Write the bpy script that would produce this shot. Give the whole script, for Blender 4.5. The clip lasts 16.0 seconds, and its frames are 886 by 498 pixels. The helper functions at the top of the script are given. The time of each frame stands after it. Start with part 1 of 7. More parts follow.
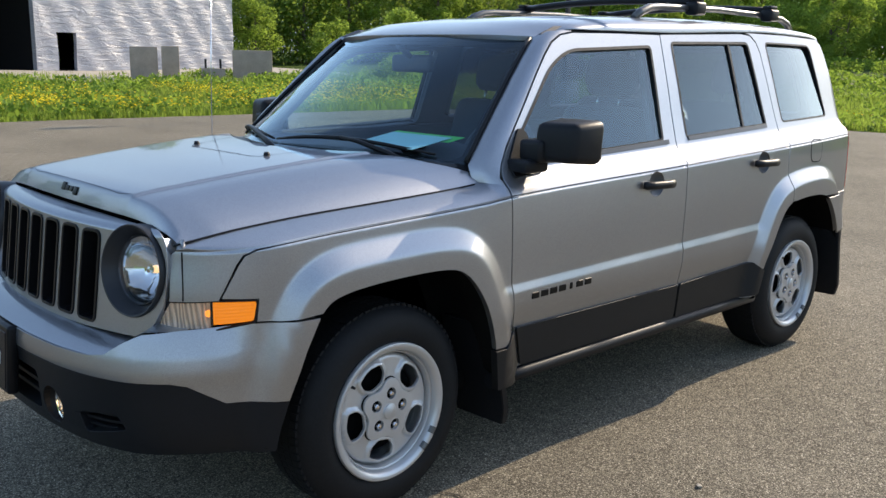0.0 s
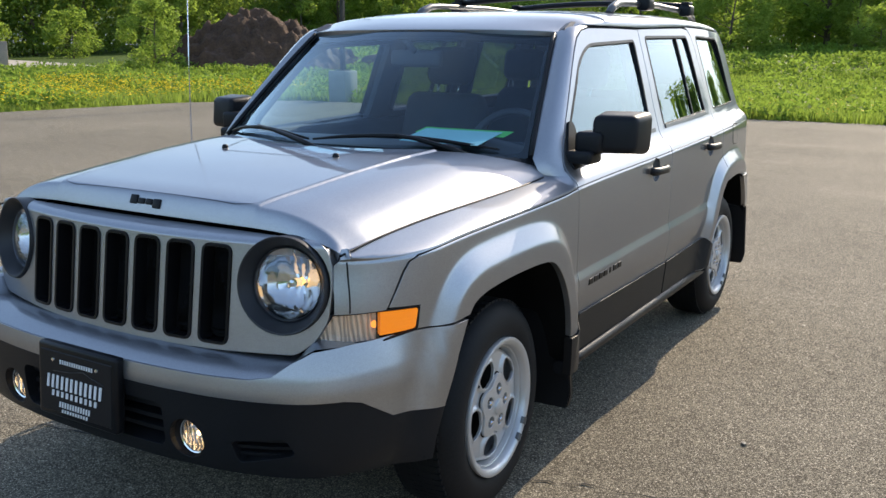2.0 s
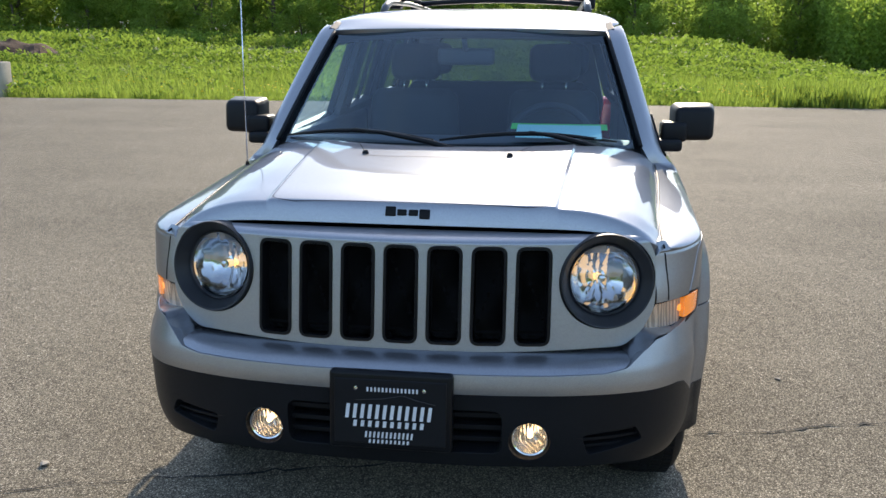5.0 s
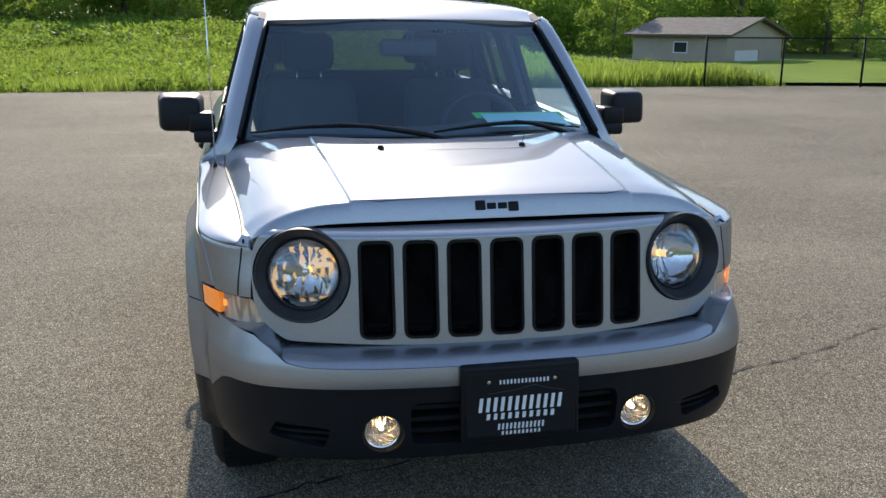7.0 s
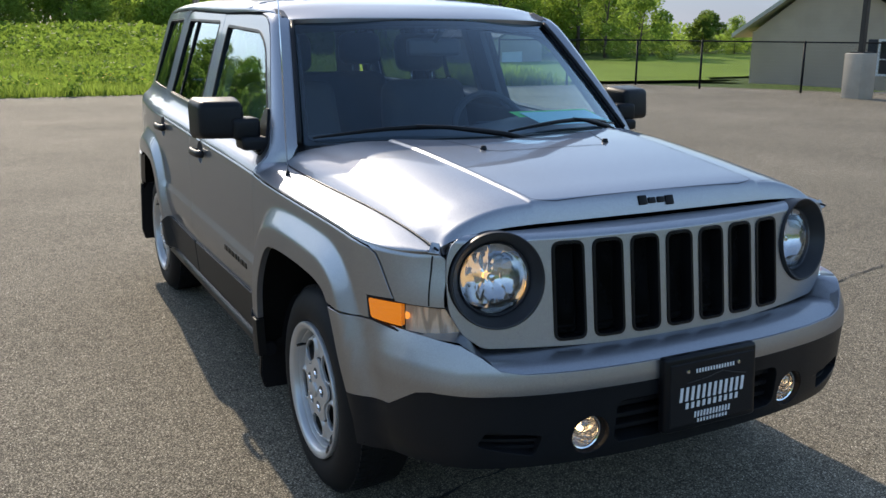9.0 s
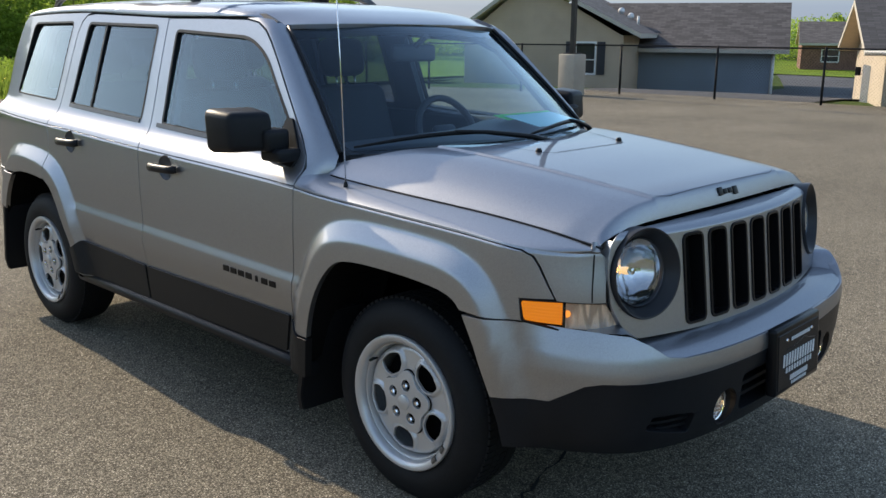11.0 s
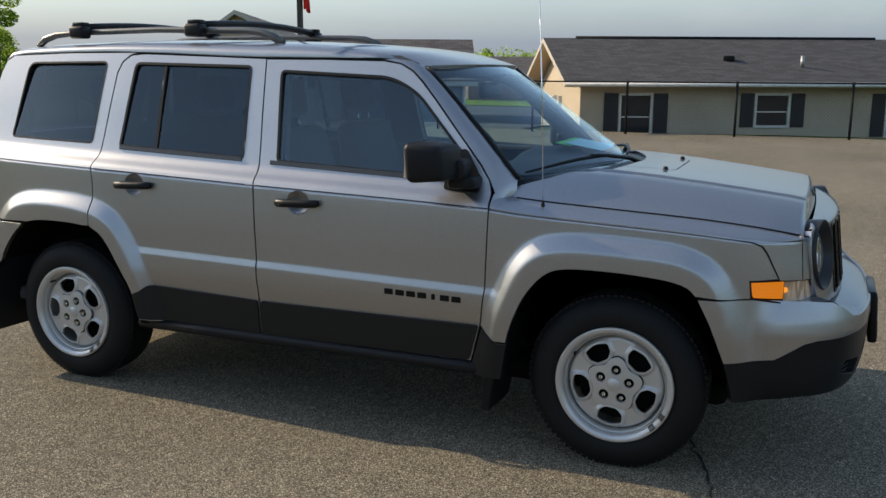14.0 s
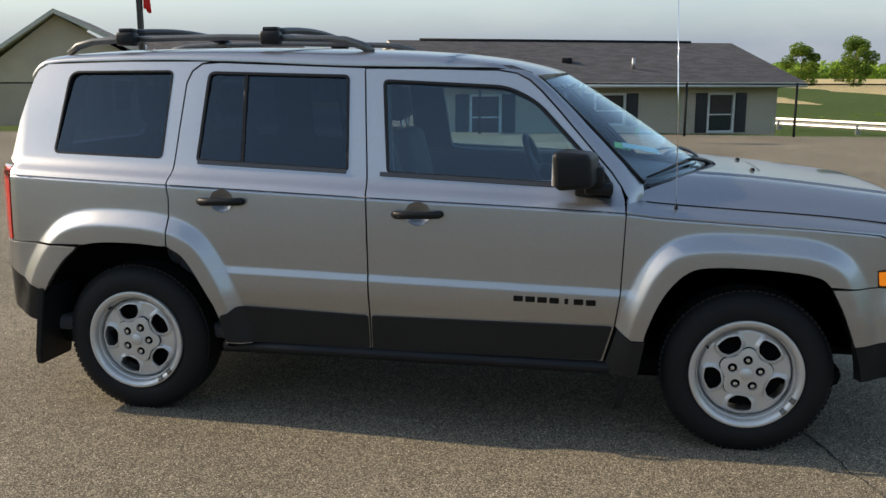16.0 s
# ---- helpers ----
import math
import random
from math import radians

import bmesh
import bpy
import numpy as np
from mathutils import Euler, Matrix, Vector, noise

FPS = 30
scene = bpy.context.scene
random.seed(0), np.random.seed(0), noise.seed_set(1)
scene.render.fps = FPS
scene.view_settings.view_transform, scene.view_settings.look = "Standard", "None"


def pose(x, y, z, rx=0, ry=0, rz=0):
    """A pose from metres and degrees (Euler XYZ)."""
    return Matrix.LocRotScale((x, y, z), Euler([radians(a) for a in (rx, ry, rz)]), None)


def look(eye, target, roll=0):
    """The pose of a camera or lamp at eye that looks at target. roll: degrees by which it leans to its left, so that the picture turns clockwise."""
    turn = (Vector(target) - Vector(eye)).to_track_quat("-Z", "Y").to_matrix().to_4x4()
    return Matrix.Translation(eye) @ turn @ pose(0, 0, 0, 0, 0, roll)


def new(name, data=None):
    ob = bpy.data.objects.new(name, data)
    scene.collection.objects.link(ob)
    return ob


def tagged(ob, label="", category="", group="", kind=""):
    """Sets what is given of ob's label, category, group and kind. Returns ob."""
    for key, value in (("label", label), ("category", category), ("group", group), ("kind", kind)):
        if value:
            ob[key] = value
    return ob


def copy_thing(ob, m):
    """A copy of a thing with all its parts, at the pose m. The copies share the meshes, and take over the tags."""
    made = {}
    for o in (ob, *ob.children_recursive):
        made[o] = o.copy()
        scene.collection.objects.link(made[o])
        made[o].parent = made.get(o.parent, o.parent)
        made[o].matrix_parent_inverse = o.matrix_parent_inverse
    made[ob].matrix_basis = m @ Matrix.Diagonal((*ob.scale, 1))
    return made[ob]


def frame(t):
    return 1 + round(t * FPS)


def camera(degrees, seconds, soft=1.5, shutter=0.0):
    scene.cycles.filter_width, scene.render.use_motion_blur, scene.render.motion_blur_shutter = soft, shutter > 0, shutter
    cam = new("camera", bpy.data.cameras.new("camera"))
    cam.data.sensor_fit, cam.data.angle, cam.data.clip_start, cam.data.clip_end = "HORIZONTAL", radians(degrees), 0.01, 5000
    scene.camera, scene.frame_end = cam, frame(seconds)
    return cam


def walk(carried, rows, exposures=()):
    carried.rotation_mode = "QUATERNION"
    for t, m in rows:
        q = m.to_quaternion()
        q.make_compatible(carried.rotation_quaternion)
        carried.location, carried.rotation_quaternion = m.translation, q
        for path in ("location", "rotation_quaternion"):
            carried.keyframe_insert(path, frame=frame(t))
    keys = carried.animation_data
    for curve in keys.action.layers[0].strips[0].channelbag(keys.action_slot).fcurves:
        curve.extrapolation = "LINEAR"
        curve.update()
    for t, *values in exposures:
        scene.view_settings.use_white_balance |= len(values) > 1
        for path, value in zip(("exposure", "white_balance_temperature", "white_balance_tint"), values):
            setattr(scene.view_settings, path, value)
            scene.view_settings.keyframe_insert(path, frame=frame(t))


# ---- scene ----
# ---- camera and walk ----
cam = camera(52.29, 16.0)
PATH = [
    (0, look((2.888, -1.700, 1.415), (0.022, 0.968, 0.596), 0.94)),
    (0.5, look((2.676, -1.856, 1.408), (-0.018, 0.983, 0.581), 0.90)),
    (1, look((2.465, -2.082, 1.416), (-0.020, 0.939, 0.580), 0.88)),
    (1.5, look((2.295, -2.251, 1.429), (0.039, 0.942, 0.584), 0.62)),
    (2, look((2.057, -2.387, 1.424), (0.039, 0.961, 0.574), 0.57)),
    (2.5, look((1.815, -2.565, 1.439), (0.044, 0.919, 0.587), 0.51)),
    (3, look((1.562, -2.757, 1.454), (0.013, 0.829, 0.592), 0.46)),
    (3.5, look((1.308, -2.842, 1.428), (-0.055, 0.817, 0.560), 0.40)),
    (4, look((1.040, -2.923, 1.440), (-0.082, 0.815, 0.563), 0.14)),
    (4.5, look((0.738, -3.062, 1.452), (-0.103, 0.748, 0.573), 0.24)),
    (7, look((-0.674, -3.038, 1.486), (0.146, 0.759, 0.529), 0.28)),
    (7.5, look((-0.906, -2.932, 1.474), (0.169, 0.805, 0.538), 0.31)),
    (8, look((-1.221, -2.860, 1.474), (0.084, 0.804, 0.541), 0.24)),
    (8.5, look((-1.475, -2.756, 1.468), (0.043, 0.822, 0.523), 0.36)),
    (10.8, look((-2.580, -2.021, 1.465), (0.156, 0.749, 0.549), 0.21)),
    (11, look((-2.687, -1.943, 1.476), (0.129, 0.743, 0.551), 0.46)),
    (11.5, look((-2.980, -1.778, 1.489), (0.039, 0.681, 0.574), 0.46)),
    (12, look((-3.223, -1.600, 1.496), (-0.062, 0.699, 0.644), 0.49)),
    (12.5, look((-3.414, -1.348, 1.473), (-0.093, 0.736, 0.681), 0.39)),
    (13, look((-3.665, -1.125, 1.467), (-0.188, 0.692, 0.687), 0.44)),
    (13.5, look((-3.914, -0.908, 1.508), (-0.350, 0.735, 0.731), 0.34)),
    (14, look((-4.050, -0.641, 1.488), (-0.425, 0.862, 0.712), 0.24)),
    (14.5, look((-4.172, -0.349, 1.504), (-0.487, 1.003, 0.731), 0.08)),
    (15, look((-4.336, -0.020, 1.520), (-0.561, 1.057, 0.748), 0.23)),
    (15.5, look((-4.408, 0.263, 1.511), (-0.586, 1.155, 0.740), 0.19)),
    (16, look((-4.433, 0.579, 1.520), (-0.570, 1.278, 0.749), 0.07)),
]
# the clip's camera darkens and warms its picture a little as it comes round
walk(cam, PATH, [(0.0, 1.25, 7180, 11), (4.0, 1.33, 7000, 11), (7.0, 1.14, 6830, 10), (8.5, 0.98, 6800, 10), (11.0, 0.98, 7180, 10), (12.0, 0.86, 7300, 10), (13.5, 0.78, 7680, 10), (15.0, 0.87, 7850, 10), (16.0, 0.99, 7980, 10)])

# ---- light ----
SUN = Vector((0.03, 0.88, 0.475)).normalized()
world = bpy.data.worlds.new("sky")
scene.world = world
world.use_nodes = True
wn = world.node_tree.nodes
wn.clear()
sky = wn.new("ShaderNodeTexSky")
sky.sky_type, sky.sun_disc = "NISHITA", False
sky.sun_elevation = math.asin(SUN.z)
sky.sun_rotation = math.atan2(SUN.x, SUN.y)
sky.air_density, sky.dust_density, sky.ozone_density = 1.0, 0.65, 2.2
back = wn.new("ShaderNodeBackground")
back.inputs["Strength"].default_value = 0.15
wout = wn.new("ShaderNodeOutputWorld")
# thin high cloud all over the sky
wc = wn.new("ShaderNodeTexCoord")
wmap = wn.new("ShaderNodeMapping")
wmap.inputs["Scale"].default_value = (1.0, 1.0, 3.0)
wno = wn.new("ShaderNodeTexNoise")
wno.inputs["Scale"].default_value, wno.inputs["Detail"].default_value, wno.inputs["Roughness"].default_value = 2.6, 7.0, 0.6
wra = wn.new("ShaderNodeValToRGB")
wra.color_ramp.elements[0].position, wra.color_ramp.elements[0].color = 0.50, (0, 0, 0, 1)
wra.color_ramp.elements[1].position, wra.color_ramp.elements[1].color = 0.74, (0.26, 0.26, 0.26, 1)
wmx = wn.new("ShaderNodeMix")
wmx.data_type, wmx.blend_type = "RGBA", "MIX"
wmx.inputs[7].default_value = (2.6, 3.0, 3.4, 1)
# a clear deep blue above
deep = wn.new("ShaderNodeHueSaturation")
deep.inputs["Saturation"].default_value = 1.0
# pale summer haze, thinning upwards
veil = wn.new("ShaderNodeMix")
veil.data_type, veil.blend_type = "RGBA", "MIX"
wsep = wn.new("ShaderNodeSeparateXYZ")
whz = wn.new("ShaderNodeMapRange")
whz.inputs[1].default_value, whz.inputs[2].default_value, whz.inputs[3].default_value, whz.inputs[4].default_value = 0.03, 0.20, 0.88, 0.0
world.node_tree.links.new(wc.outputs["Generated"], wsep.inputs[0])
world.node_tree.links.new(wsep.outputs[2], whz.inputs[0])
world.node_tree.links.new(whz.outputs[0], veil.inputs[0])
veil.inputs[7].default_value = (0.68, 1.04, 1.82, 1)
for a, b in ((wc.outputs["Generated"], wmap.inputs[0]), (wmap.outputs[0], wno.inputs["Vector"]), (wno.outputs["Fac"], wra.inputs[0]), (wra.outputs[0], wmx.inputs[0]), (sky.outputs[0], deep.inputs["Color"]), (deep.outputs[0], veil.inputs[6]), (veil.outputs[2], wmx.inputs[6]), (wmx.outputs[2], back.inputs[0])):
    world.node_tree.links.new(a, b)
world.node_tree.links.new(back.outputs[0], wout.inputs[0])
sun = new("sun", bpy.data.lights.new("sun", "SUN"))
sun.data.energy, sun.data.angle, sun.data.color = 2.75, radians(0.53), (1.0, 0.89, 0.74)
sun.matrix_world = look((0, 60, 40), Vector((0, 60, 40)) - SUN)


# ---- materials ----
def mat_new(name):
    m = bpy.data.materials.new(name)
    m.use_nodes = True
    nt = m.node_tree
    return m, nt, nt.nodes["Principled BSDF"]


def mapped(nt, scale=1.0, kind="Object"):
    tc = nt.nodes.new("ShaderNodeTexCoord")
    mp = nt.nodes.new("ShaderNodeMapping")
    mp.inputs["Scale"].default_value = (scale, scale, scale) if isinstance(scale, (int, float)) else scale
    nt.links.new(tc.outputs[kind], mp.inputs[0])
    return mp.outputs[0]


def noise_tex(nt, vec, scale, detail=4.0, rough=0.55):
    n = nt.nodes.new("ShaderNodeTexNoise")
    n.inputs["Scale"].default_value, n.inputs["Detail"].default_value, n.inputs["Roughness"].default_value = scale, detail, rough
    nt.links.new(vec, n.inputs["Vector"])
    return n.outputs["Fac"]


def ramp(nt, fac, stops):
    r = nt.nodes.new("ShaderNodeValToRGB")
    while len(r.color_ramp.elements) < len(stops):
        r.color_ramp.elements.new(0.5)
    for e, (p, c) in zip(r.color_ramp.elements, stops):
        e.position, e.color = p, (*c, 1.0)
    nt.links.new(fac, r.inputs[0])
    return r.outputs[0]


def mixc(nt, fac, a, b, mode="MIX"):
    m = nt.nodes.new("ShaderNodeMix")
    m.data_type, m.blend_type = "RGBA", mode
    for sock, v in ((m.inputs[0], fac), (m.inputs[6], a), (m.inputs[7], b)):
        if isinstance(v, (int, float)):
            sock.default_value = v
        elif isinstance(v, tuple):
            sock.default_value = (*v, 1.0)
        else:
            nt.links.new(v, sock)
    return m.outputs[2]


def bumped(nt, bsdf, fac, strength, dist):
    b = nt.nodes.new("ShaderNodeBump")
    b.inputs["Strength"].default_value, b.inputs["Distance"].default_value = strength, dist
    nt.links.new(fac, b.inputs["Height"])
    nt.links.new(b.outputs[0], bsdf.inputs["Normal"])


def plain(name, col, rough=0.5, metal=0.0, var=0.25, scale=6.0, grain=0.0, grain_scale=250.0, coat=0.0, spec=0.5, bump=0.0):
    """A surface with variation at two scales."""
    m, nt, b = mat_new(name)
    v = mapped(nt)
    big, fine = noise_tex(nt, v, scale), noise_tex(nt, v, grain_scale, 2.0)
    lo, hi = tuple(c * (1 - var) for c in col), tuple(min(1, c * (1 + var)) for c in col)
    c = ramp(nt, big, ((0.3, lo), (0.7, hi)))
    if grain:
        c = mixc(nt, grain, c, ramp(nt, fine, ((0.35, tuple(x * 0.5 for x in col)), (0.65, tuple(min(1, x * 1.5) for x in col)))))
    nt.links.new(c, b.inputs["Base Color"])
    b.inputs["Roughness"].default_value, b.inputs["Metallic"].default_value = rough, metal
    b.inputs["Coat Weight"].default_value, b.inputs["Coat Roughness"].default_value = coat, 0.04
    b.inputs["Specular IOR Level"].default_value = spec
    if bump:
        bumped(nt, b, fine, 0.5, bump)
    return m


def paint_mat():
    m, nt, b = mat_new("silver_paint")
    v = mapped(nt)
    flake = nt.nodes.new("ShaderNodeTexVoronoi")
    flake.inputs["Scale"].default_value = 900.0
    nt.links.new(v, flake.inputs["Vector"])
    c = ramp(nt, flake.outputs["Color"], ((0.0, (0.315, 0.32, 0.335)), (1.0, (0.48, 0.487, 0.504))))
    nt.links.new(c, b.inputs["Base Color"])
    dust = noise_tex(nt, v, 3.0, 6.0)
    r = nt.nodes.new("ShaderNodeMapRange")
    r.inputs[3].default_value, r.inputs[4].default_value = 0.36, 0.44
    nt.links.new(dust, r.inputs[0])
    nt.links.new(r.outputs[0], b.inputs["Roughness"])
    b.inputs["Metallic"].default_value = 0.95
    b.inputs["Specular Tint"].default_value = (0.20, 0.22, 0.26, 1)
    b.inputs["Coat Weight"].default_value, b.inputs["Coat Roughness"].default_value, b.inputs["Coat IOR"].default_value = 0.7, 0.03, 1.5
    return m


def glass_mat(name, tint, gloss_rough=0.0, base=0.05, rim=0.9):
    """A thin pane: tinted see-through, with gloss that grows towards the rim."""
    m = bpy.data.materials.new(name)
    m.use_nodes = True
    nt = m.node_tree
    nt.nodes.clear()
    out, add = nt.nodes.new("ShaderNodeOutputMaterial"), nt.nodes.new("ShaderNodeAddShader")
    tr, gl, lw = nt.nodes.new("ShaderNodeBsdfTransparent"), nt.nodes.new("ShaderNodeBsdfGlossy"), nt.nodes.new("ShaderNodeLayerWeight")
    tr.inputs[0].default_value = (*tint, 1)
    gl.inputs["Roughness"].default_value = gloss_rough
    lw.inputs["Blend"].default_value = 0.5
    pw, mul = nt.nodes.new("ShaderNodeMath"), nt.nodes.new("ShaderNodeMath")
    pw.operation, mul.operation = "POWER", "MULTIPLY_ADD"
    pw.inputs[1].default_value = 4.0
    mul.inputs[1].default_value, mul.inputs[2].default_value = rim, base
    nt.links.new(lw.outputs["Facing"], pw.inputs[0])
    nt.links.new(pw.outputs[0], mul.inputs[0])
    tn = mixc(nt, 1.0, mul.outputs[0], (0.84, 1.0, 1.10), "MULTIPLY")
    nt.links.new(tn, gl.inputs[0])
    nt.links.new(tr.outputs[0], add.inputs[0])
    nt.links.new(gl.outputs[0], add.inputs[1])
    nt.links.new(add.outputs[0], out.inputs[0])
    return m


def lens_mat(name, col, rough=0.05, emit=0.0, ecol=(1, 0.8, 0.5)):
    m, nt, b = mat_new(name)
    b.inputs["Base Color"].default_value = (*col, 1)
    b.inputs["Roughness"].default_value = rough
    b.inputs["Coat Weight"].default_value = 1.0
    w = nt.nodes.new("ShaderNodeTexWave")
    w.bands_direction = "Z"
    w.inputs["Scale"].default_value, w.inputs["Distortion"].default_value = 34.0, 0.5
    nt.links.new(mapped(nt), w.inputs["Vector"])
    bumped(nt, b, w.outputs["Fac"], 0.3, 0.002)
    if emit:
        b.inputs["Emission Color"].default_value, b.inputs["Emission Strength"].default_value = (*ecol, 1), emit
    return m


def ribbed_mat(name, col, scale, metal):
    """A pressed metal reflector with fine upright ribs, their reflections streaked into the colour."""
    m, nt, b = mat_new(name)
    b.inputs["Roughness"].default_value, b.inputs["Metallic"].default_value = 0.24, metal
    w = nt.nodes.new("ShaderNodeTexWave")
    w.bands_direction = "DIAGONAL"
    w.inputs["Scale"].default_value, w.inputs["Distortion"].default_value, w.inputs["Detail"].default_value = scale, 7.0, 3.0
    nt.links.new(mapped(nt, (1, 1, 0.15)), w.inputs["Vector"])
    nt.links.new(ramp(nt, w.outputs["Fac"], ((0.15, tuple(c * 0.55 for c in col)), (0.8, col))), b.inputs["Base Color"])
    bumped(nt, b, w.outputs["Fac"], 0.8, 0.004)
    return m


def asphalt_mat():
    m, nt, b = mat_new("asphalt")
    v = mapped(nt)
    vo = nt.nodes.new("ShaderNodeTexVoronoi")
    vo.inputs["Scale"].default_value = 200.0
    nt.links.new(v, vo.inputs["Vector"])
    stone = ramp(nt, vo.outputs["Color"], ((0.0, (0.09, 0.081, 0.065)), (0.3, (0.20, 0.176, 0.138)), (0.6, (0.32, 0.281, 0.217)), (0.85, (0.54, 0.476, 0.37)), (1.0, (0.92, 0.84, 0.68))))
    edge = ramp(nt, vo.outputs["Distance"], ((0.30, (1.10, 1.10, 1.10)), (0.65, (0.42, 0.42, 0.42))))
    c = mixc(nt, 1.0, stone, edge, "MULTIPLY")
    patch = ramp(nt, noise_tex(nt, v, 0.35, 8.0, 0.6), ((0.3, (0.68, 0.675, 0.665)), (0.7, (1.01, 1.005, 0.99))))
    c = mixc(nt, 1.0, c, patch, "MULTIPLY")
    fine = ramp(nt, noise_tex(nt, v, 14.0, 6.0, 0.7), ((0.3, (0.82, 0.82, 0.82)), (0.7, (1.15, 1.15, 1.13))))
    c = mixc(nt, 1.0, c, fine, "MULTIPLY")
    # worn pale drifts running across the lot
    streak = noise_tex(nt, mapped(nt, (0.08, 0.9, 1.0)), 1.3, 6.0, 0.65)
    c = mixc(nt, ramp(nt, streak, ((0.50, (0, 0, 0)), (0.82, (0.12, 0.12, 0.12)))), c, (0.42, 0.37, 0.295))
    nt.links.new(c, b.inputs["Base Color"])
    # a few smooth pebbles glint
    nt.links.new(ramp(nt, vo.outputs["Color"], ((0.74, (0.92, 0.92, 0.92)), (0.88, (0.5, 0.5, 0.5)))), b.inputs["Roughness"])
    b.inputs["Specular IOR Level"].default_value = 0.07
    inv = nt.nodes.new("ShaderNodeMath")
    inv.operation = "SUBTRACT"
    inv.inputs[0].default_value = 1.0
    nt.links.new(vo.outputs["Distance"], inv.inputs[1])
    bumped(nt, b, inv.outputs[0], 0.6, 0.003)
    return m


def leaf_mat(name, lo, hi, trans=0.45):
    """Leaves and blades: each island its own green, light passing through."""
    m, nt, b = mat_new(name)
    g = nt.nodes.new("ShaderNodeNewGeometry")
    c = ramp(nt, g.outputs["Random Per Island"], ((0.0, lo), (1.0, hi)))
    nt.links.new(c, b.inputs["Base Color"])
    b.inputs["Roughness"].default_value = 0.6
    b.inputs["Specular IOR Level"].default_value = 0.12
    t = nt.nodes.new("ShaderNodeBsdfTranslucent")
    nt.links.new(mixc(nt, 0.6, c, (0.42, 0.57, 0.09)), t.inputs[0])
    mx = nt.nodes.new("ShaderNodeMixShader")
    mx.inputs[0].default_value = trans
    nt.links.new(b.outputs[0], mx.inputs[1])
    nt.links.new(t.outputs[0], mx.inputs[2])
    nt.links.new(mx.outputs[0], nt.nodes["Material Output"].inputs[0])
    return m


def ground_mat():
    m, nt, b = mat_new("meadow_soil")
    v = mapped(nt)
    c = ramp(nt, noise_tex(nt, v, 0.12, 8.0, 0.65), ((0.3, (0.035, 0.065, 0.015)), (0.55, (0.065, 0.105, 0.022)), (0.75, (0.12, 0.12, 0.045))))
    c = mixc(nt, 0.5, c, ramp(nt, noise_tex(nt, v, 9.0, 6.0, 0.7), ((0.3, (0.03, 0.05, 0.012)), (0.7, (0.11, 0.15, 0.035)))))
    nt.links.new(c, b.inputs["Base Color"])
    b.inputs["Roughness"].default_value = 0.9
    b.inputs["Specular IOR Level"].default_value = 0.08
    bumped(nt, b, noise_tex(nt, v, 6.0, 8.0), 0.8, 0.08)
    return m


def siding_mat(name, col):
    m, nt, b = mat_new(name)
    v = mapped(nt)
    c = ramp(nt, noise_tex(nt, v, 1.2, 6.0), ((0.3, tuple(x * 0.9 for x in col)), (0.7, tuple(x * 1.07 for x in col))))
    c = mixc(nt, 0.07, c, ramp(nt, noise_tex(nt, mapped(nt, (2, 2, 60)), 4.0), ((0.3, tuple(x * 0.8 for x in col)), (0.7, col))))
    nt.links.new(c, b.inputs["Base Color"])
    b.inputs["Roughness"].default_value = 0.7
    b.inputs["Specular IOR Level"].default_value = 0.2
    sep, div, fra = nt.nodes.new("ShaderNodeSeparateXYZ"), nt.nodes.new("ShaderNodeMath"), nt.nodes.new("ShaderNodeMath")
    div.operation, fra.operation = "DIVIDE", "FRACT"
    div.inputs[1].default_value = 0.115
    nt.links.new(v, sep.inputs[0])
    nt.links.new(sep.outputs[2], div.inputs[0])
    nt.links.new(div.outputs[0], fra.inputs[0])
    bumped(nt, b, fra.outputs[0], 0.5, 0.006)
    return m


def shingle_mat(name, col):
    m, nt, b = mat_new(name)
    v = mapped(nt)
    br = nt.nodes.new("ShaderNodeTexBrick")
    br.inputs["Scale"].default_value = 1.0
    br.inputs["Brick Width"].default_value, br.inputs["Row Height"].default_value, br.inputs["Mortar Size"].default_value = 0.32, 0.14, 0.008
    br.inputs["Color1"].default_value = (*[x * 0.6 for x in col], 1)
    br.inputs["Color2"].default_value = (*[x * 1.65 for x in col], 1)
    br.inputs["Mortar"].default_value = (*[x * 0.4 for x in col], 1)
    nt.links.new(mapped(nt, 1.0, "UV"), br.inputs["Vector"])
    c = mixc(nt, 0.3, br.outputs[0], ramp(nt, noise_tex(nt, v, 40.0, 5.0), ((0.3, tuple(x * 0.6 for x in col)), (0.7, tuple(x * 1.4 for x in col)))))
    nt.links.new(c, b.inputs["Base Color"])
    b.inputs["Roughness"].default_value = 0.9
    return m


PAINT = paint_mat()
BEZEL = plain("dark_bezel_plastic", (0.020, 0.021, 0.024), 0.45, var=0.1, spec=0.4)
BLACK_TRIM = plain("black_trim_plastic", (0.0105, 0.0112, 0.013), 0.42, var=0.15, grain=0.3, grain_scale=500, spec=0.2, bump=0.0006)
GREY_CLAD = plain("grey_cladding_plastic", (0.0125, 0.0122, 0.0125), 0.5, var=0.12, grain=0.3, grain_scale=500, spec=0.25, bump=0.0006)
GLOSS_BLACK = plain("gloss_black", (0.008, 0.008, 0.009), 0.3, spec=0.2)
RUBBER = plain("tyre_rubber", (0.0085, 0.0087, 0.0095), 0.65, var=0.2, grain=0.3, grain_scale=120, spec=0.22)
# window seal rubber; also the dark lines painted along creases as shade
SEAL_CREASE = plain("satin_seal_and_crease_shade", (0.035, 0.036, 0.04), 0.3, var=0.1, spec=0.5)
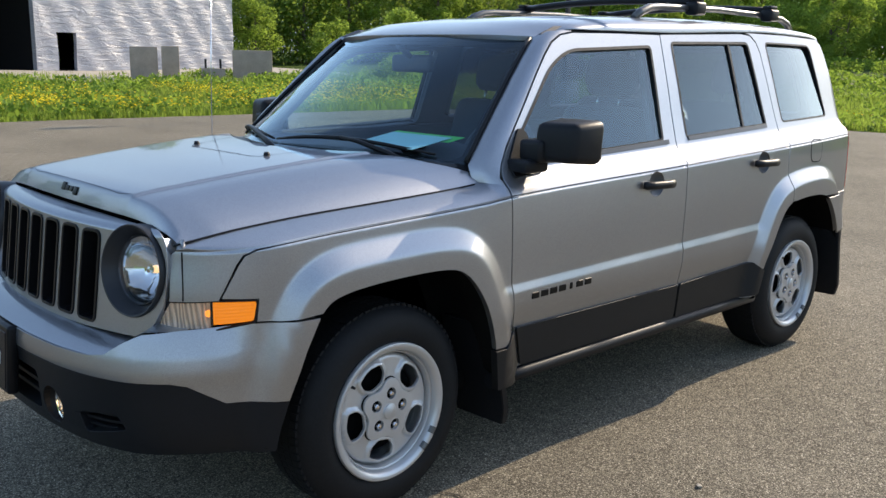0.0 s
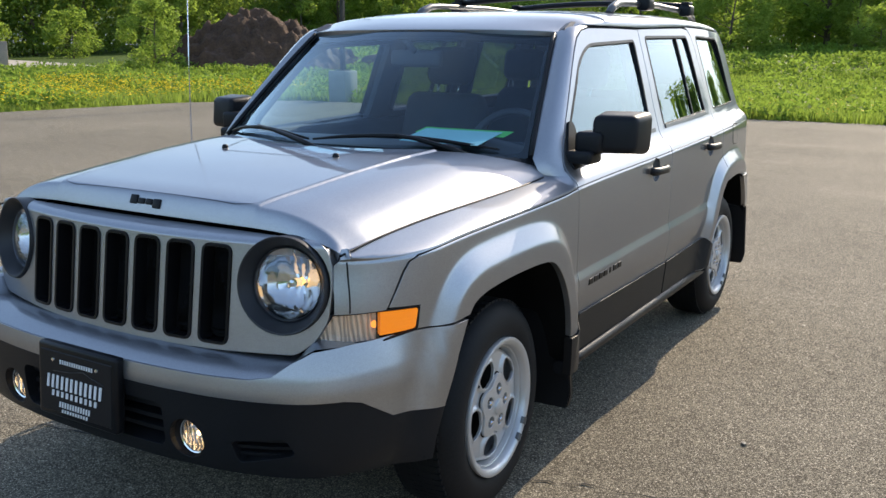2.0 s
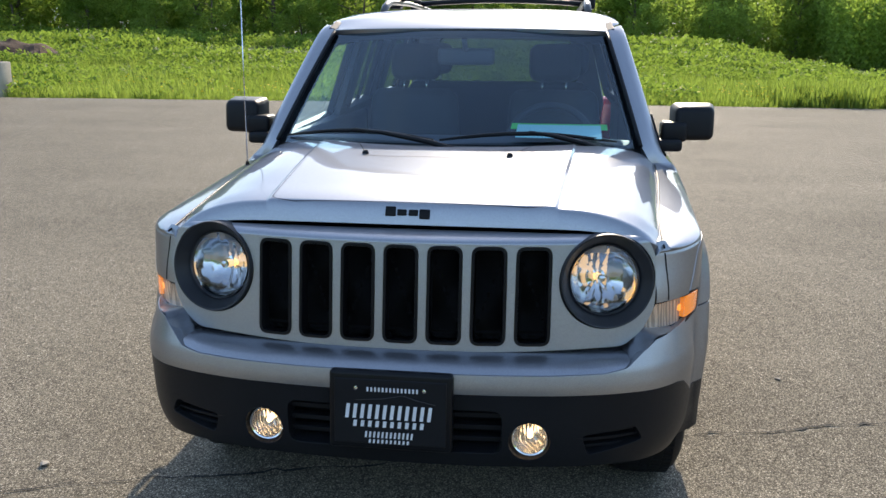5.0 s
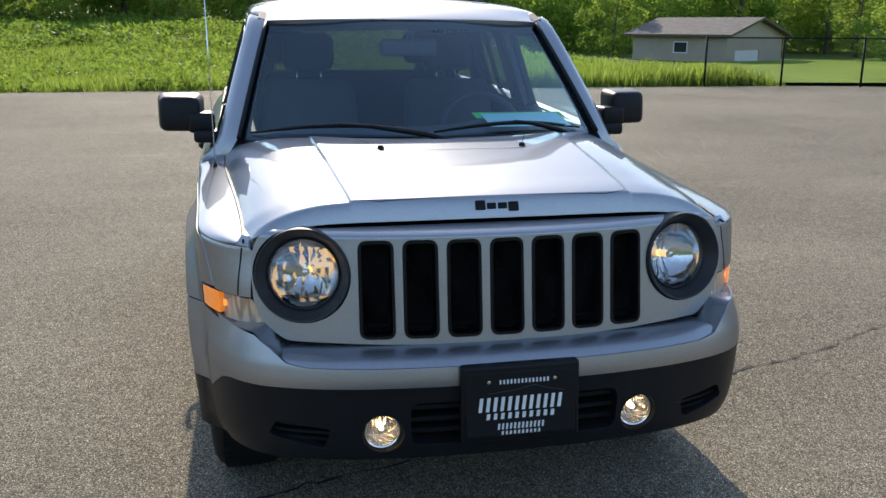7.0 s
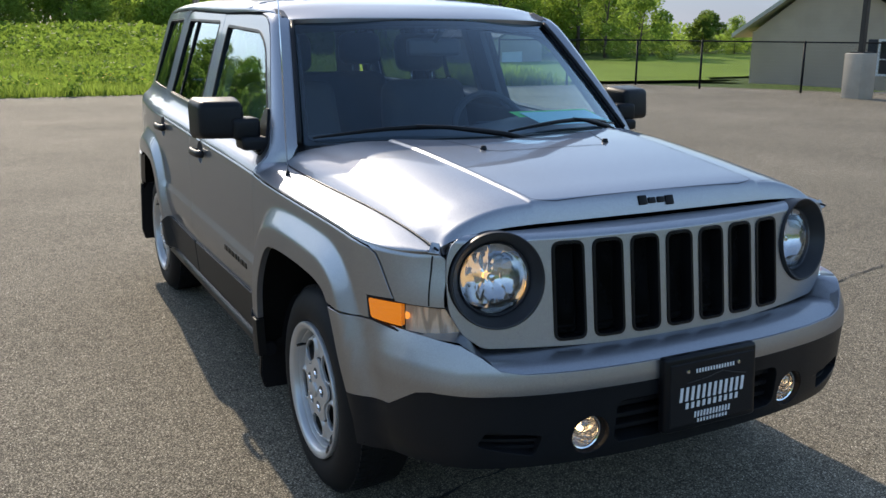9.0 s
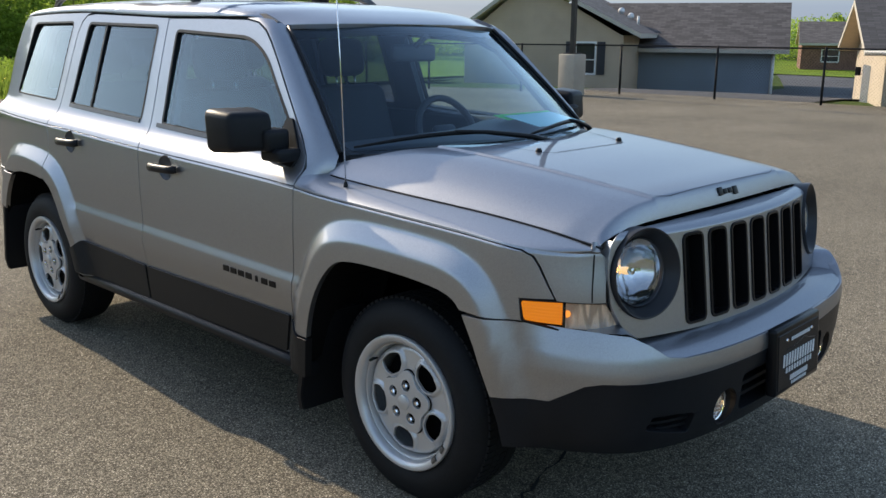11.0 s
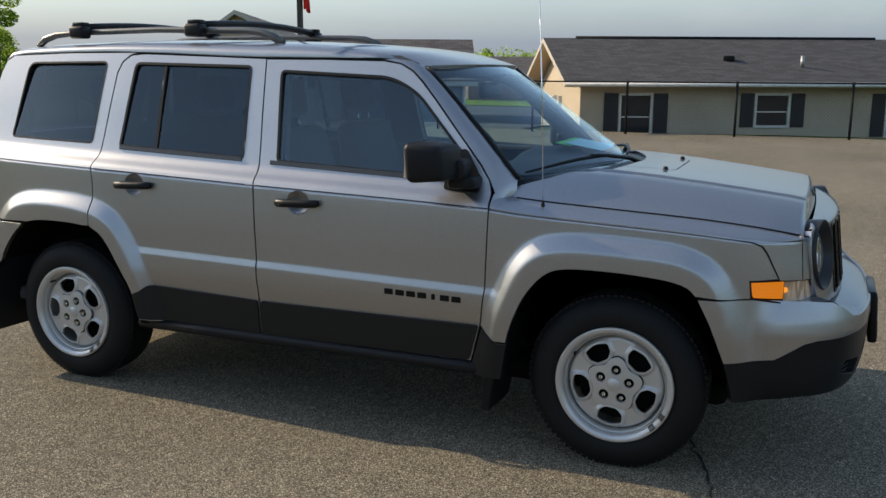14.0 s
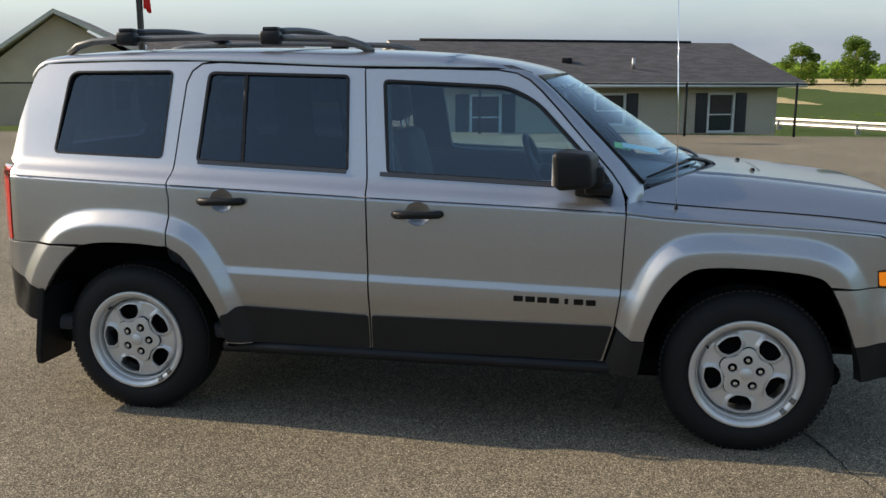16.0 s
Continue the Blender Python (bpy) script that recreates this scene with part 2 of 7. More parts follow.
# near black: wheel well liner, and painted shade in gaps and recesses
WELL_SHADE = plain("liner_and_shade_black", (0.006, 0.006, 0.006), 0.95, spec=0.1)
STEEL = plain("silver_wheel_paint", (0.56, 0.555, 0.55), 0.38, 0.55, var=0.05, coat=0.3)
CHROME = plain("chrome", (0.82, 0.82, 0.83), 0.12, 1.0, var=0.02)
BOWL = plain("lamp_bowl", (0.62, 0.62, 0.62), 0.11, 1.0, var=0.05)
RAIL = plain("satin_rail", (0.13, 0.127, 0.122), 0.38, 0.7, var=0.08)
CABIN = plain("cabin_dark_cloth", (0.052, 0.056, 0.064), 0.9, var=0.2, grain=0.4, grain_scale=300)
DASH = plain("dash_vinyl", (0.045, 0.052, 0.065), 0.6, var=0.15, grain=0.3, grain_scale=400)
LINER = plain("headliner_cloth", (0.16, 0.17, 0.18), 0.95, var=0.08)
CLEAR = glass_mat("clear_glass", (0.60, 0.78, 0.85), base=0.075)
PRIVACY = glass_mat("privacy_glass", (0.125, 0.165, 0.225), base=0.055)
SHIELD = glass_mat("windshield_glass", (0.72, 0.82, 0.86), base=0.056, rim=0.7)
BAND = glass_mat("shade_band_glass", (0.10, 0.14, 0.17))
LAMPGLASS = glass_mat("lamp_glass", (0.90, 0.91, 0.92), base=0.08)
AMBER = lens_mat("amber_lens", (0.85, 0.20, 0.008), 0.12, 0.22, (1.0, 0.28, 0.012))
MARKER_BULB = lens_mat("lit_marker_bulb", (0.9, 0.3, 0.05), 0.2, 0.5, (1.0, 0.34, 0.04))
# warm streaks stand for reflections inside the marker lamp
LAMP_BED = ribbed_mat("ribbed_reflector", (0.96, 0.66, 0.45), 34.0, 0.3)
FOG_BED = ribbed_mat("fog_reflector", (0.70, 0.68, 0.66), 45.0, 0.9)
RED = lens_mat("red_lens", (0.55, 0.01, 0.012), 0.1)
BULB = lens_mat("lit_bulb", (1, 0.9, 0.7), 0.2, 0.5, (1.0, 0.62, 0.26))
FOGBULB = lens_mat("lit_fog_bulb", (1, 0.9, 0.75), 0.2, 4.0, (1.0, 0.70, 0.36))
BADGE = plain("badge_black", (0.004, 0.004, 0.0045), 0.4, coat=0.0, spec=0.2)
WHITE_INK = plain("white_print", (0.78, 0.78, 0.78), 0.5, var=0.04)
PAPER_BLUE = plain("sticker_back_paper", (0.30, 0.62, 0.62), 0.6, var=0.05)
PAPER_GREEN = plain("sticker_edge_green", (0.06, 0.62, 0.10), 0.6, var=0.05)
ASPHALT = asphalt_mat()

from mathutils import geometry


# ---- mesh helpers ----
def part(name, data, material, parent=None, label=""):
    """Links a bmesh or mesh as one object, under a thing or part."""
    if isinstance(data, bmesh.types.BMesh):
        me = bpy.data.meshes.new(name)
        data.to_mesh(me)
        data.free()
    else:
        me = data
    if material is not None and not me.materials:
        me.materials.append(material)
    ob = new(name, me)
    if parent is not None:
        ob.parent = parent
    if label:
        ob["label"] = label
    return ob


def thing(name, label, category, group="", at=(0, 0, 0), kind=""):
    return tagged(place(new(name), pose(*at)), label, category, group, kind)


def place(ob, m):
    ob.matrix_basis = m
    return ob


def mesh_of(name, verts, faces, smooth=False):
    me = bpy.data.meshes.new(name)
    me.from_pydata([tuple(v) for v in verts], [], [tuple(f) for f in faces])
    if smooth:
        me.polygons.foreach_set("use_smooth", [True] * len(me.polygons))
    me.update()
    return me


def box_bm(lo, hi, bevel=0.0, segs=2, bm=None):
    bm = bm or bmesh.new()
    made = bmesh.ops.create_cube(bm, size=1.0)["verts"]
    for v in made:
        v.co = Vector([lo[i] + (v.co[i] + 0.5) * (hi[i] - lo[i]) for i in range(3)])
    if bevel:
        edges = list({e for v in made for e in v.link_edges})
        bmesh.ops.bevel(bm, geom=edges, offset=bevel, segments=segs, profile=0.5, affect="EDGES", clamp_overlap=True)
    return bm


def shade(bm, angle=35):
    """Smooth shading with hard edges over an angle."""
    for f in bm.faces:
        f.smooth = True
    for e in bm.edges:
        if len(e.link_faces) == 2 and e.calc_face_angle(0) > radians(angle):
            e.smooth = False
    return bm


def tube_bm(points, radius, sides=8, bm=None, caps=True):
    """A round bar along points; radius may be a list."""
    bm = bm or bmesh.new()
    pts = [Vector(p) for p in points]
    rad = radius if isinstance(radius, (list, tuple)) else [radius] * len(pts)
    rings = []
    ref = Vector((0, 0, 1)) if abs((pts[-1] - pts[0]).normalized().z) < 0.9 else Vector((1, 0, 0))
    for i, p in enumerate(pts):
        d = (pts[min(i + 1, len(pts) - 1)] - pts[max(i - 1, 0)]).normalized()
        a = d.cross(ref).normalized()
        b = a.cross(d)
        rings.append([bm.verts.new(p + rad[i] * (math.cos(k * math.tau / sides) * a + math.sin(k * math.tau / sides) * b)) for k in range(sides)])
    for r0, r1 in zip(rings, rings[1:]):
        for k in range(sides):
            f = bm.faces.new((r0[k], r0[(k + 1) % sides], r1[(k + 1) % sides], r1[k]))
            f.smooth = True
    if caps:
        bm.faces.new(rings[0][::-1])
        bm.faces.new(rings[-1])
    bmesh.ops.recalc_face_normals(bm, faces=bm.faces[:])
    return bm


def lathe_bm(profile, axis="X", sides=48, bm=None):
    """Turns (along, radius) pairs round an axis through the origin."""
    bm = bm or bmesh.new()
    rings = []
    for a, r in profile:
        ring = []
        for k in range(sides):
            c, s = math.cos(k * math.tau / sides) * r, math.sin(k * math.tau / sides) * r
            ring.append(bm.verts.new({"X": (a, c, s), "Y": (c, a, s), "Z": (c, s, a)}[axis]))
        rings.append(ring)
    for r0, r1 in zip(rings, rings[1:]):
        for k in range(sides):
            bm.faces.new((r0[k], r0[(k + 1) % sides], r1[(k + 1) % sides], r1[k]))
    bmesh.ops.recalc_face_normals(bm, faces=bm.faces[:])
    return bm


def rounded(points, r, n=5):
    """A polygon with its corners rounded; r may be one radius or one for each corner."""
    out, m = [], len(points)
    for i, p in enumerate(points):
        a, b, c = Vector(points[i - 1]), Vector(p), Vector(points[(i + 1) % m])
        rr = r[i] if isinstance(r, (list, tuple)) else r
        u, v = (a - b), (c - b)
        k = min(rr, u.length * 0.45, v.length * 0.45)
        if k < 1e-4:
            out.append(tuple(b))
            continue
        p0, p1 = b + u.normalized() * k, b + v.normalized() * k
        for j in range(n + 1):
            t = j / n
            q = (1 - t) ** 2 * p0 + 2 * t * (1 - t) * b + t * t * p1
            out.append((q.x, q.y))
    return out


def shrink(poly, d):
    """The polygon moved inward by d."""
    area = sum(a[0] * b[1] - b[0] * a[1] for a, b in zip(poly, poly[1:] + poly[:1]))
    s, out = (1 if area > 0 else -1), []
    for i, p in enumerate(poly):
        a, b, c = Vector(poly[i - 1]), Vector(p), Vector(poly[(i + 1) % len(poly)])
        n0, n1 = Vector((-(b - a).y, (b - a).x)), Vector((-(c - b).y, (c - b).x))
        if n0.length < 1e-9 or n1.length < 1e-9:
            continue
        n0.normalize(), n1.normalize()
        h = (n0 + n1)
        h = h / max(h.length_squared * 0.5, 0.35) if h.length > 1e-6 else n0
        out.append((b.x + s * d * h.x, b.y + s * d * h.y))
    return out


def ellipse(cx, cy, rx, ry, n=20):
    return [(cx + rx * math.cos(k * math.tau / n), cy + ry * math.sin(k * math.tau / n)) for k in range(n)]


def inside_poly(p, poly):
    hit = False
    for (ax, ay), (bx, by) in zip(poly, poly[1:] + poly[:1]):
        if (ay > p[1]) != (by > p[1]) and p[0] < ax + (p[1] - ay) * (bx - ax) / (by - ay):
            hit = not hit
    return hit


MID = Vector((0, 1.4, 0.75))


def sheet(name, material, parent, outline, fn, holes=(), step=(0.05, 0.05), depth=0.02, inside=MID, label="", cuts_u=(), cuts_v=(), lines=()):
    """A panel: a flat outline with holes, laid on the curved surface fn(u, v), with a turned-in edge of the given depth."""
    bm = bmesh.new()
    pts, edges = [], []
    for loop in (outline, *holes):
        k, n = len(pts), len(loop)
        pts += [Vector(p) for p in loop]
        edges += [(k + i, k + (i + 1) % n) for i in range(n)]
    for line in lines:
        k = len(pts)
        pts += [Vector(p) for p in line]
        edges += [(k + i, k + i + 1) for i in range(len(line) - 1)]
    co, _, tris, *_ = geometry.delaunay_2d_cdt(pts, edges, [], 0, 1e-6)
    made = [bm.verts.new((p.x, p.y, 0)) for p in co]
    for t in tris:
        c = (co[t[0]] + co[t[1]] + co[t[2]]) / 3
        if inside_poly(c, outline) and not any(inside_poly(c, h) for h in holes):
            bm.faces.new([made[i] for i in t])
    bmesh.ops.delete(bm, geom=[v for v in bm.verts if not v.link_faces], context="VERTS")
    us, vs = [p[0] for p in outline], [p[1] for p in outline]
    for axis, vals, st, extra in ((0, us, step[0], cuts_u), (1, vs, step[1], cuts_v)):
        lines = set()
        k = math.ceil(min(vals) / st)
        while k * st < max(vals):
            lines.add(round(k * st, 5))
            k += 1
        lines |= {c for c in extra if min(vals) < c < max(vals)}
        for c in lines:
            co, no = [0, 0, 0], [0, 0, 0]
            co[axis], no[axis] = c, 1
            bmesh.ops.bisect_plane(bm, geom=bm.verts[:] + bm.edges[:] + bm.faces[:], dist=1e-6, plane_co=co, plane_no=no)
    bm.verts.index_update()
    flat = [(v.co.x, v.co.y) for v in bm.verts]
    pos, nor = [], []
    eps = 8e-4
    for u, v in flat:
        p = Vector(fn(u, v))
        a = Vector(fn(u + eps, v)) - Vector(fn(u - eps, v))
        b = Vector(fn(u, v + eps)) - Vector(fn(u, v - eps))
        n = a.cross(b)
        n = n.normalized() if n.length > 0 else Vector((0, 0, 1))
        pos.append(p), nor.append(n)
    mid = len(pos) // 2
    vote = sum(1 if n.dot(p - inside) > 0 else -1 for n, p in zip(nor, pos))
    flip = vote < 0
    if flip:
        nor = [-n for n in nor]
    faces = []
    for f in bm.faces:
        idx = [v.index for v in f.verts]
        area = sum(flat[a][0] * flat[b][1] - flat[b][0] * flat[a][1] for a, b in zip(idx, idx[1:] + idx[:1]))
        if abs(area) < 1e-10:
            continue
        if (area < 0) != flip:
            idx = idx[::-1]
        faces.append(idx)
    verts = list(pos)
    loops = [nor[i] for f in faces for i in f]
    if depth:
        lip = min(0.003, depth * 0.3)
        rim, sums = [], {}
        for e in bm.edges:
            if len(e.link_faces) == 1:
                a, b = e.verts[0].index, e.verts[1].index
                c = e.link_faces[0].calc_center_median()
                cc = Vector(fn(c.x, c.y))
                o = (pos[b] - pos[a]).cross((nor[a] + nor[b]) * 0.5)
                if o.length < 1e-12:
                    continue
                o.normalize()
                if o.dot(pos[a] - cc) < 0:
                    o = -o
                rim.append((a, b, o))
                for i in (a, b):
                    sums[i] = sums.get(i, Vector()) + o
        ids = {}
        for i, o in sums.items():
            o = o.normalized() if o.length > 1e-9 else nor[i]
            ids[i] = len(verts)
            verts += [pos[i] - nor[i] * lip + o * lip * 0.3, pos[i] - nor[i] * depth + o * lip * 0.3]
        for a, b, o in rim:
            for q, tips in (((a, ids[a], ids[b], b), (1, 0, 0, 1)), ((ids[a], ids[a] + 1, ids[b] + 1, ids[b]), (0, 0, 0, 0))):
                fnorm = (verts[q[1]] - verts[q[0]]).cross(verts[q[2]] - verts[q[0]])
                if fnorm.dot(o) < 0:
                    q, tips = q[::-1], tips[::-1]
                faces.append(q)
                loops += [(nor[i] + o).normalized() if tip else o for i, tip in zip(q, tips)]
    bm.free()
    me = mesh_of(name, verts, faces, True)
    if len(me.loops) == len(loops):
        me.normals_split_custom_set([tuple(n) for n in loops])
    return part(name, me, material, parent, label)


def loft(name, material, parent, curves, label="", closed=False, depth=0.0, inside=MID):
    """A smooth skin through curves of equal length."""
    n = len(curves[0])
    bm = bmesh.new()
    rows = [[bm.verts.new(p) for p in c] for c in curves]
    for r0, r1 in zip(rows, rows[1:]):
        for k in range(n - (0 if closed else 1)):
            q = (r0[k], r0[(k + 1) % n], r1[(k + 1) % n], r1[k])
            if len({v.co.to_tuple(6) for v in q}) == 4:
                bm.faces.new(q).smooth = True
    bmesh.ops.recalc_face_normals(bm, faces=bm.faces[:])
    if not closed and bm.faces:
        vote = sum(1 if f.normal.dot(f.calc_center_median() - inside) > 0 else -1 for f in bm.faces)
        if vote < 0:
            bmesh.ops.reverse_faces(bm, faces=bm.faces[:])
    if depth:
        bmesh.ops.solidify(bm, geom=bm.faces[:], thickness=depth)
        for f in bm.faces:
            f.smooth = True
        for e in bm.edges:
            if len(e.link_faces) == 2 and e.calc_face_angle(0) > radians(40):
                e.smooth = False
    return part(name, bm, material, parent, label)


def sstep(a, b, x):
    t = min(1.0, max(0.0, (x - a) / (b - a)))
    return t * t * (3 - 2 * t)


def spline(pts):
    """A smooth function through (x, y) pairs without overshoot."""
    xs, ys = [p[0] for p in pts], [p[1] for p in pts]
    d = [(ys[i + 1] - ys[i]) / (xs[i + 1] - xs[i]) for i in range(len(xs) - 1)]
    m = [d[0]] + [0.0 if a * b <= 0 else 2 * a * b / (a + b) for a, b in zip(d, d[1:])] + [d[-1]]

    def f(x):
        if x <= xs[0]:
            return ys[0] + m[0] * (x - xs[0])
        if x >= xs[-1]:
            return ys[-1] + m[-1] * (x - xs[-1])
        i = max(k for k in range(len(xs) - 1) if xs[k] <= x)
        h = xs[i + 1] - xs[i]
        t = (x - xs[i]) / h
        return ((1 + 2 * t) * (1 - t) ** 2 * ys[i] + t * (1 - t) ** 2 * h * m[i] + t * t * (3 - 2 * t) * ys[i + 1] + t * t * (t - 1) * h * m[i + 1])
    return f


# ---- the car: a boxy silver SUV; the front axle lies over the origin and the nose points to -y ----
car = thing("car", "silver boxy SUV with black trim parked on asphalt", "car")

z_shoulder = spline([(-0.7, 0.905), (-0.46, 0.917), (-0.235, 0.932), (0.061, 0.947), (0.376, 0.964), (0.5, 0.975), (1.54, 1.010), (2.43, 1.042), (3.3, 1.066)])
z_stripe = lambda y: 0.639 + 0.0185 * (y - 0.474)
door_top = spline([(0.0, 0.080), (0.006, 0.077), (0.02, 0.068), (0.05, 0.034), (0.075, 0.016), (0.095, 0.008), (0.18, -0.020), (0.30, -0.056), (0.475, -0.112), (0.53, -0.130), (0.6, -0.154)])
low_side = spline([(0.15, 0.045), (0.30, 0.058), (0.38, 0.066), (0.50, 0.076), (0.60, 0.083), (0.70, 0.084), (0.85, 0.086), (0.95, 0.084), (1.10, 0.078)])
ARCH_F = [(-0.455, 0.25), (-0.430, 0.36), (-0.389, 0.484), (-0.337, 0.616), (-0.289, 0.712), (-0.236, 0.757), (-0.053, 0.777), (0.175, 0.781), (0.259, 0.757), (0.340, 0.663), (0.391, 0.543), (0.425, 0.42), (0.455, 0.25)]
ARCH_R = [(2.14, 0.25), (2.180, 0.360), (2.207, 0.497), (2.264, 0.599), (2.336, 0.723), (2.400, 0.776), (2.580, 0.793), (2.822, 0.784), (2.916, 0.721), (2.992, 0.638), (3.040, 0.567), (3.075, 0.45), (3.10, 0.25)]


def chaikin(pts, rounds):
    for _ in range(rounds):
        out = [pts[0]]
        for a, b in zip(pts, pts[1:]):
            out += [(0.75 * a[0] + 0.25 * b[0], 0.75 * a[1] + 0.25 * b[1]), (0.25 * a[0] + 0.75 * b[0], 0.25 * a[1] + 0.75 * b[1])]
        pts = out + [pts[-1]]
    return pts


SOFT_F = chaikin([(-0.455, 0.25), (-0.389, 0.484), (-0.320, 0.660), (-0.262, 0.762), (-0.05, 0.780), (0.20, 0.786), (0.30, 0.750), (0.375, 0.590), (0.425, 0.42), (0.455, 0.25)], 5)
SOFT_R = chaikin([(2.14, 0.25), (2.180, 0.360), (2.225, 0.525), (2.320, 0.720), (2.400, 0.782), (2.60, 0.808), (2.87, 0.802), (2.975, 0.715), (3.060, 0.585), (3.100, 0.45), (3.12, 0.25)], 5)


LINES = {}


def arch_distance(y, z, arch):
    """How far a point lies from an open line."""
    key = id(arch)
    if key not in LINES:
        p = np.array(arch)
        d = p[1:] - p[:-1]
        LINES[key] = (arch, p[:-1], d, (d * d).sum(1))
    _, p, d, dd = LINES[key]
    ry, rz = y - p[:, 0], z - p[:, 1]
    t = np.clip((ry * d[:, 0] + rz * d[:, 1]) / dd, 0, 1)
    ry, rz = ry - t * d[:, 0], rz - t * d[:, 1]
    return math.sqrt((ry * ry + rz * rz).min())


def ease(x, a, b, soft):
    """A straight ramp from 0 at a to 1 at b with rounded ends."""
    k = lambda v: 0.5 * (v + math.sqrt(v * v + soft * soft))
    return (k(x - a) - k(x - b)) / (b - a)


def flare(y, z):
    d = arch_distance(y, z, SOFT_F) if y < 0.8 else arch_distance(y, z, SOFT_R) if y > 1.8 else 9.0
    return 0.039 * (1 - ease(d, 0.060, 0.120, 0.008)) if d < 0.3 else 0.0


def beside(arch, d):
    """The arch line moved outward by d, in panel coordinates."""
    pts = arch[::6] + [arch[-1]]
    out = []
    for i, p in enumerate(pts):
        t = (Vector(pts[min(i + 1, len(pts) - 1)]) - Vector(pts[max(0, i - 1)])).normalized()
        y, z = p[0] - t.y * d, p[1] + t.x * d
        out.append((y, z - z_shoulder(y)))
    return out


RIDGES = (0.046, 0.053, 0.058, 0.062, 0.067, 0.075, 0.090, 0.105, 0.113, 0.118, 0.122, 0.127, 0.135)
FLARE_F, FLARE_R = [beside(SOFT_F, d) for d in RIDGES], [beside(SOFT_R, d) for d in RIDGES]
STRIPE = [[(0.42 + 0.075 * k, z_stripe(0.42 + 0.075 * k) + up - z_shoulder(0.42 + 0.075 * k)) for k in range(25)] for up in (-0.010, -0.005, -0.001, 0.003, 0.008, 0.020, 0.026, 0.030, 0.034, 0.040)]


hood_side = lambda y: 0.700 + 0.064 * sstep(-0.65, 0.45, y)
seam_rise = spline([(-0.66, 0.012), (-0.58, 0.019), (-0.45, 0.029), (-0.3, 0.033), (-0.1, 0.036), (0.15, 0.039), (0.4, 0.042), (0.6, 0.044)])


def half_width(y, z, with_flare=True):
    """The half width of the body at a place along it and a height."""
    zs = z_shoulder(y)
    h = z - zs
    if h > 0:
        k = sstep(0.44, 0.492, y)
        w = 0.782 + door_top(h)
        t = h / seam_rise(y)
        w_f = 0.862 - (0.862 - 0.03 * sstep(0.5, -0.5, y) - hood_side(y) - 0.004) * (0.45 * t + 0.55 * t * t) if t < 1.6 else hood_side(y) - 0.2
        w = k * w + (1 - k) * w_f
    else:
        w = 0.782 + low_side(z) + 0.009 * (1 - ease(z - z_stripe(y), 0.0, 0.030, 0.004)) * sstep(0.42, 0.5, y) * sstep(2.22, 2.14, y) * sstep(0.50, 0.62, z)
        w -= 0.006 * sstep(-0.012, 0.0, h)
    w -= 0.03 * sstep(0.5, -0.5, y) + 0.062 * max(0.0, (y - 2.2) / 1.0) ** 2
    if with_flare and h < 0.02:
        w += flare(y, z)
    if y < -0.36:
        e = min(0.995, (-0.36 - y) / (0.31 - 0.025 * sstep(0.76, 0.92, z)))
        w -= (w - 0.60) * (1 - math.sqrt(1 - e * e)) * (1 - 0.8 * min(1.0, max(0.0, h / seam_rise(y))))
    if y > 3.18:
        e = min(0.995, (y - 3.18) / 0.17)
        w -= (w - 0.52) * (1 - math.sqrt(1 - e * e)) * 0.8
    return w


def side_map(s, inset=0.0):
    """Maps (y, height over the shoulder line) to the side of the car."""
    lean = inset if callable(inset) else lambda h: inset
    return lambda y, h: (s * (half_width(y, h + z_shoulder(y)) - lean(h)), y, h + z_shoulder(y))


def to_side(poly, dense=0.06):
    """Turns (y, z) into (y, height over the shoulder line), with more points along long edges."""
    out = []
    for a, b in zip(poly, poly[1:] + poly[:1]):
        n = max(1, int(math.dist(a, b) / dense))
        for k in range(n):
            y, z = a[0] + (b[0] - a[0]) * k / n, a[1] + (b[1] - a[1]) * k / n
            out.append((y, z - z_shoulder(y)))
    return out


H_CUTS = (-0.012, -0.006, -0.003, 0.0, 0.003, 0.006, 0.012, 0.02, 0.03, 0.04, 0.06, 0.075, 0.085, 0.095)


def side_panel(name, s, poly, parent, holes=(), material=None, inset=0.0, depth=0.022, step=(0.05, 0.05), gap=0.0006, label="", lines=()):
    p = to_side(shrink(poly, gap) if gap else poly)
    return sheet(name, material or PAINT, parent, p, side_map(s, inset), [to_side(h, 0.05) for h in holes], step, depth, label=label, cuts_v=H_CUTS if material is None else (), lines=lines)


def belt_line(s, y0, y1, panel):
    """A fine dark strip that paints the shade of the crease under the windows."""
    ys = [y0 + (y1 - y0) * k / 12 for k in range(13)]
    strip = [(y, z_shoulder(y) + 0.0008) for y in ys] + [(y, z_shoulder(y) - 0.0022) for y in ys[::-1]]
    side_panel("belt_line", s, strip, panel, (), SEAL_CREASE, -0.0009, 0.002, (0.08, 0.01), 0)


def ring(name, s, outer, width, inset, parent, material, depth=0.015, label=""):
    return side_panel(name, s, outer, parent, [shrink(outer, width)], material, inset, depth, (0.08, 0.08), 0, label)


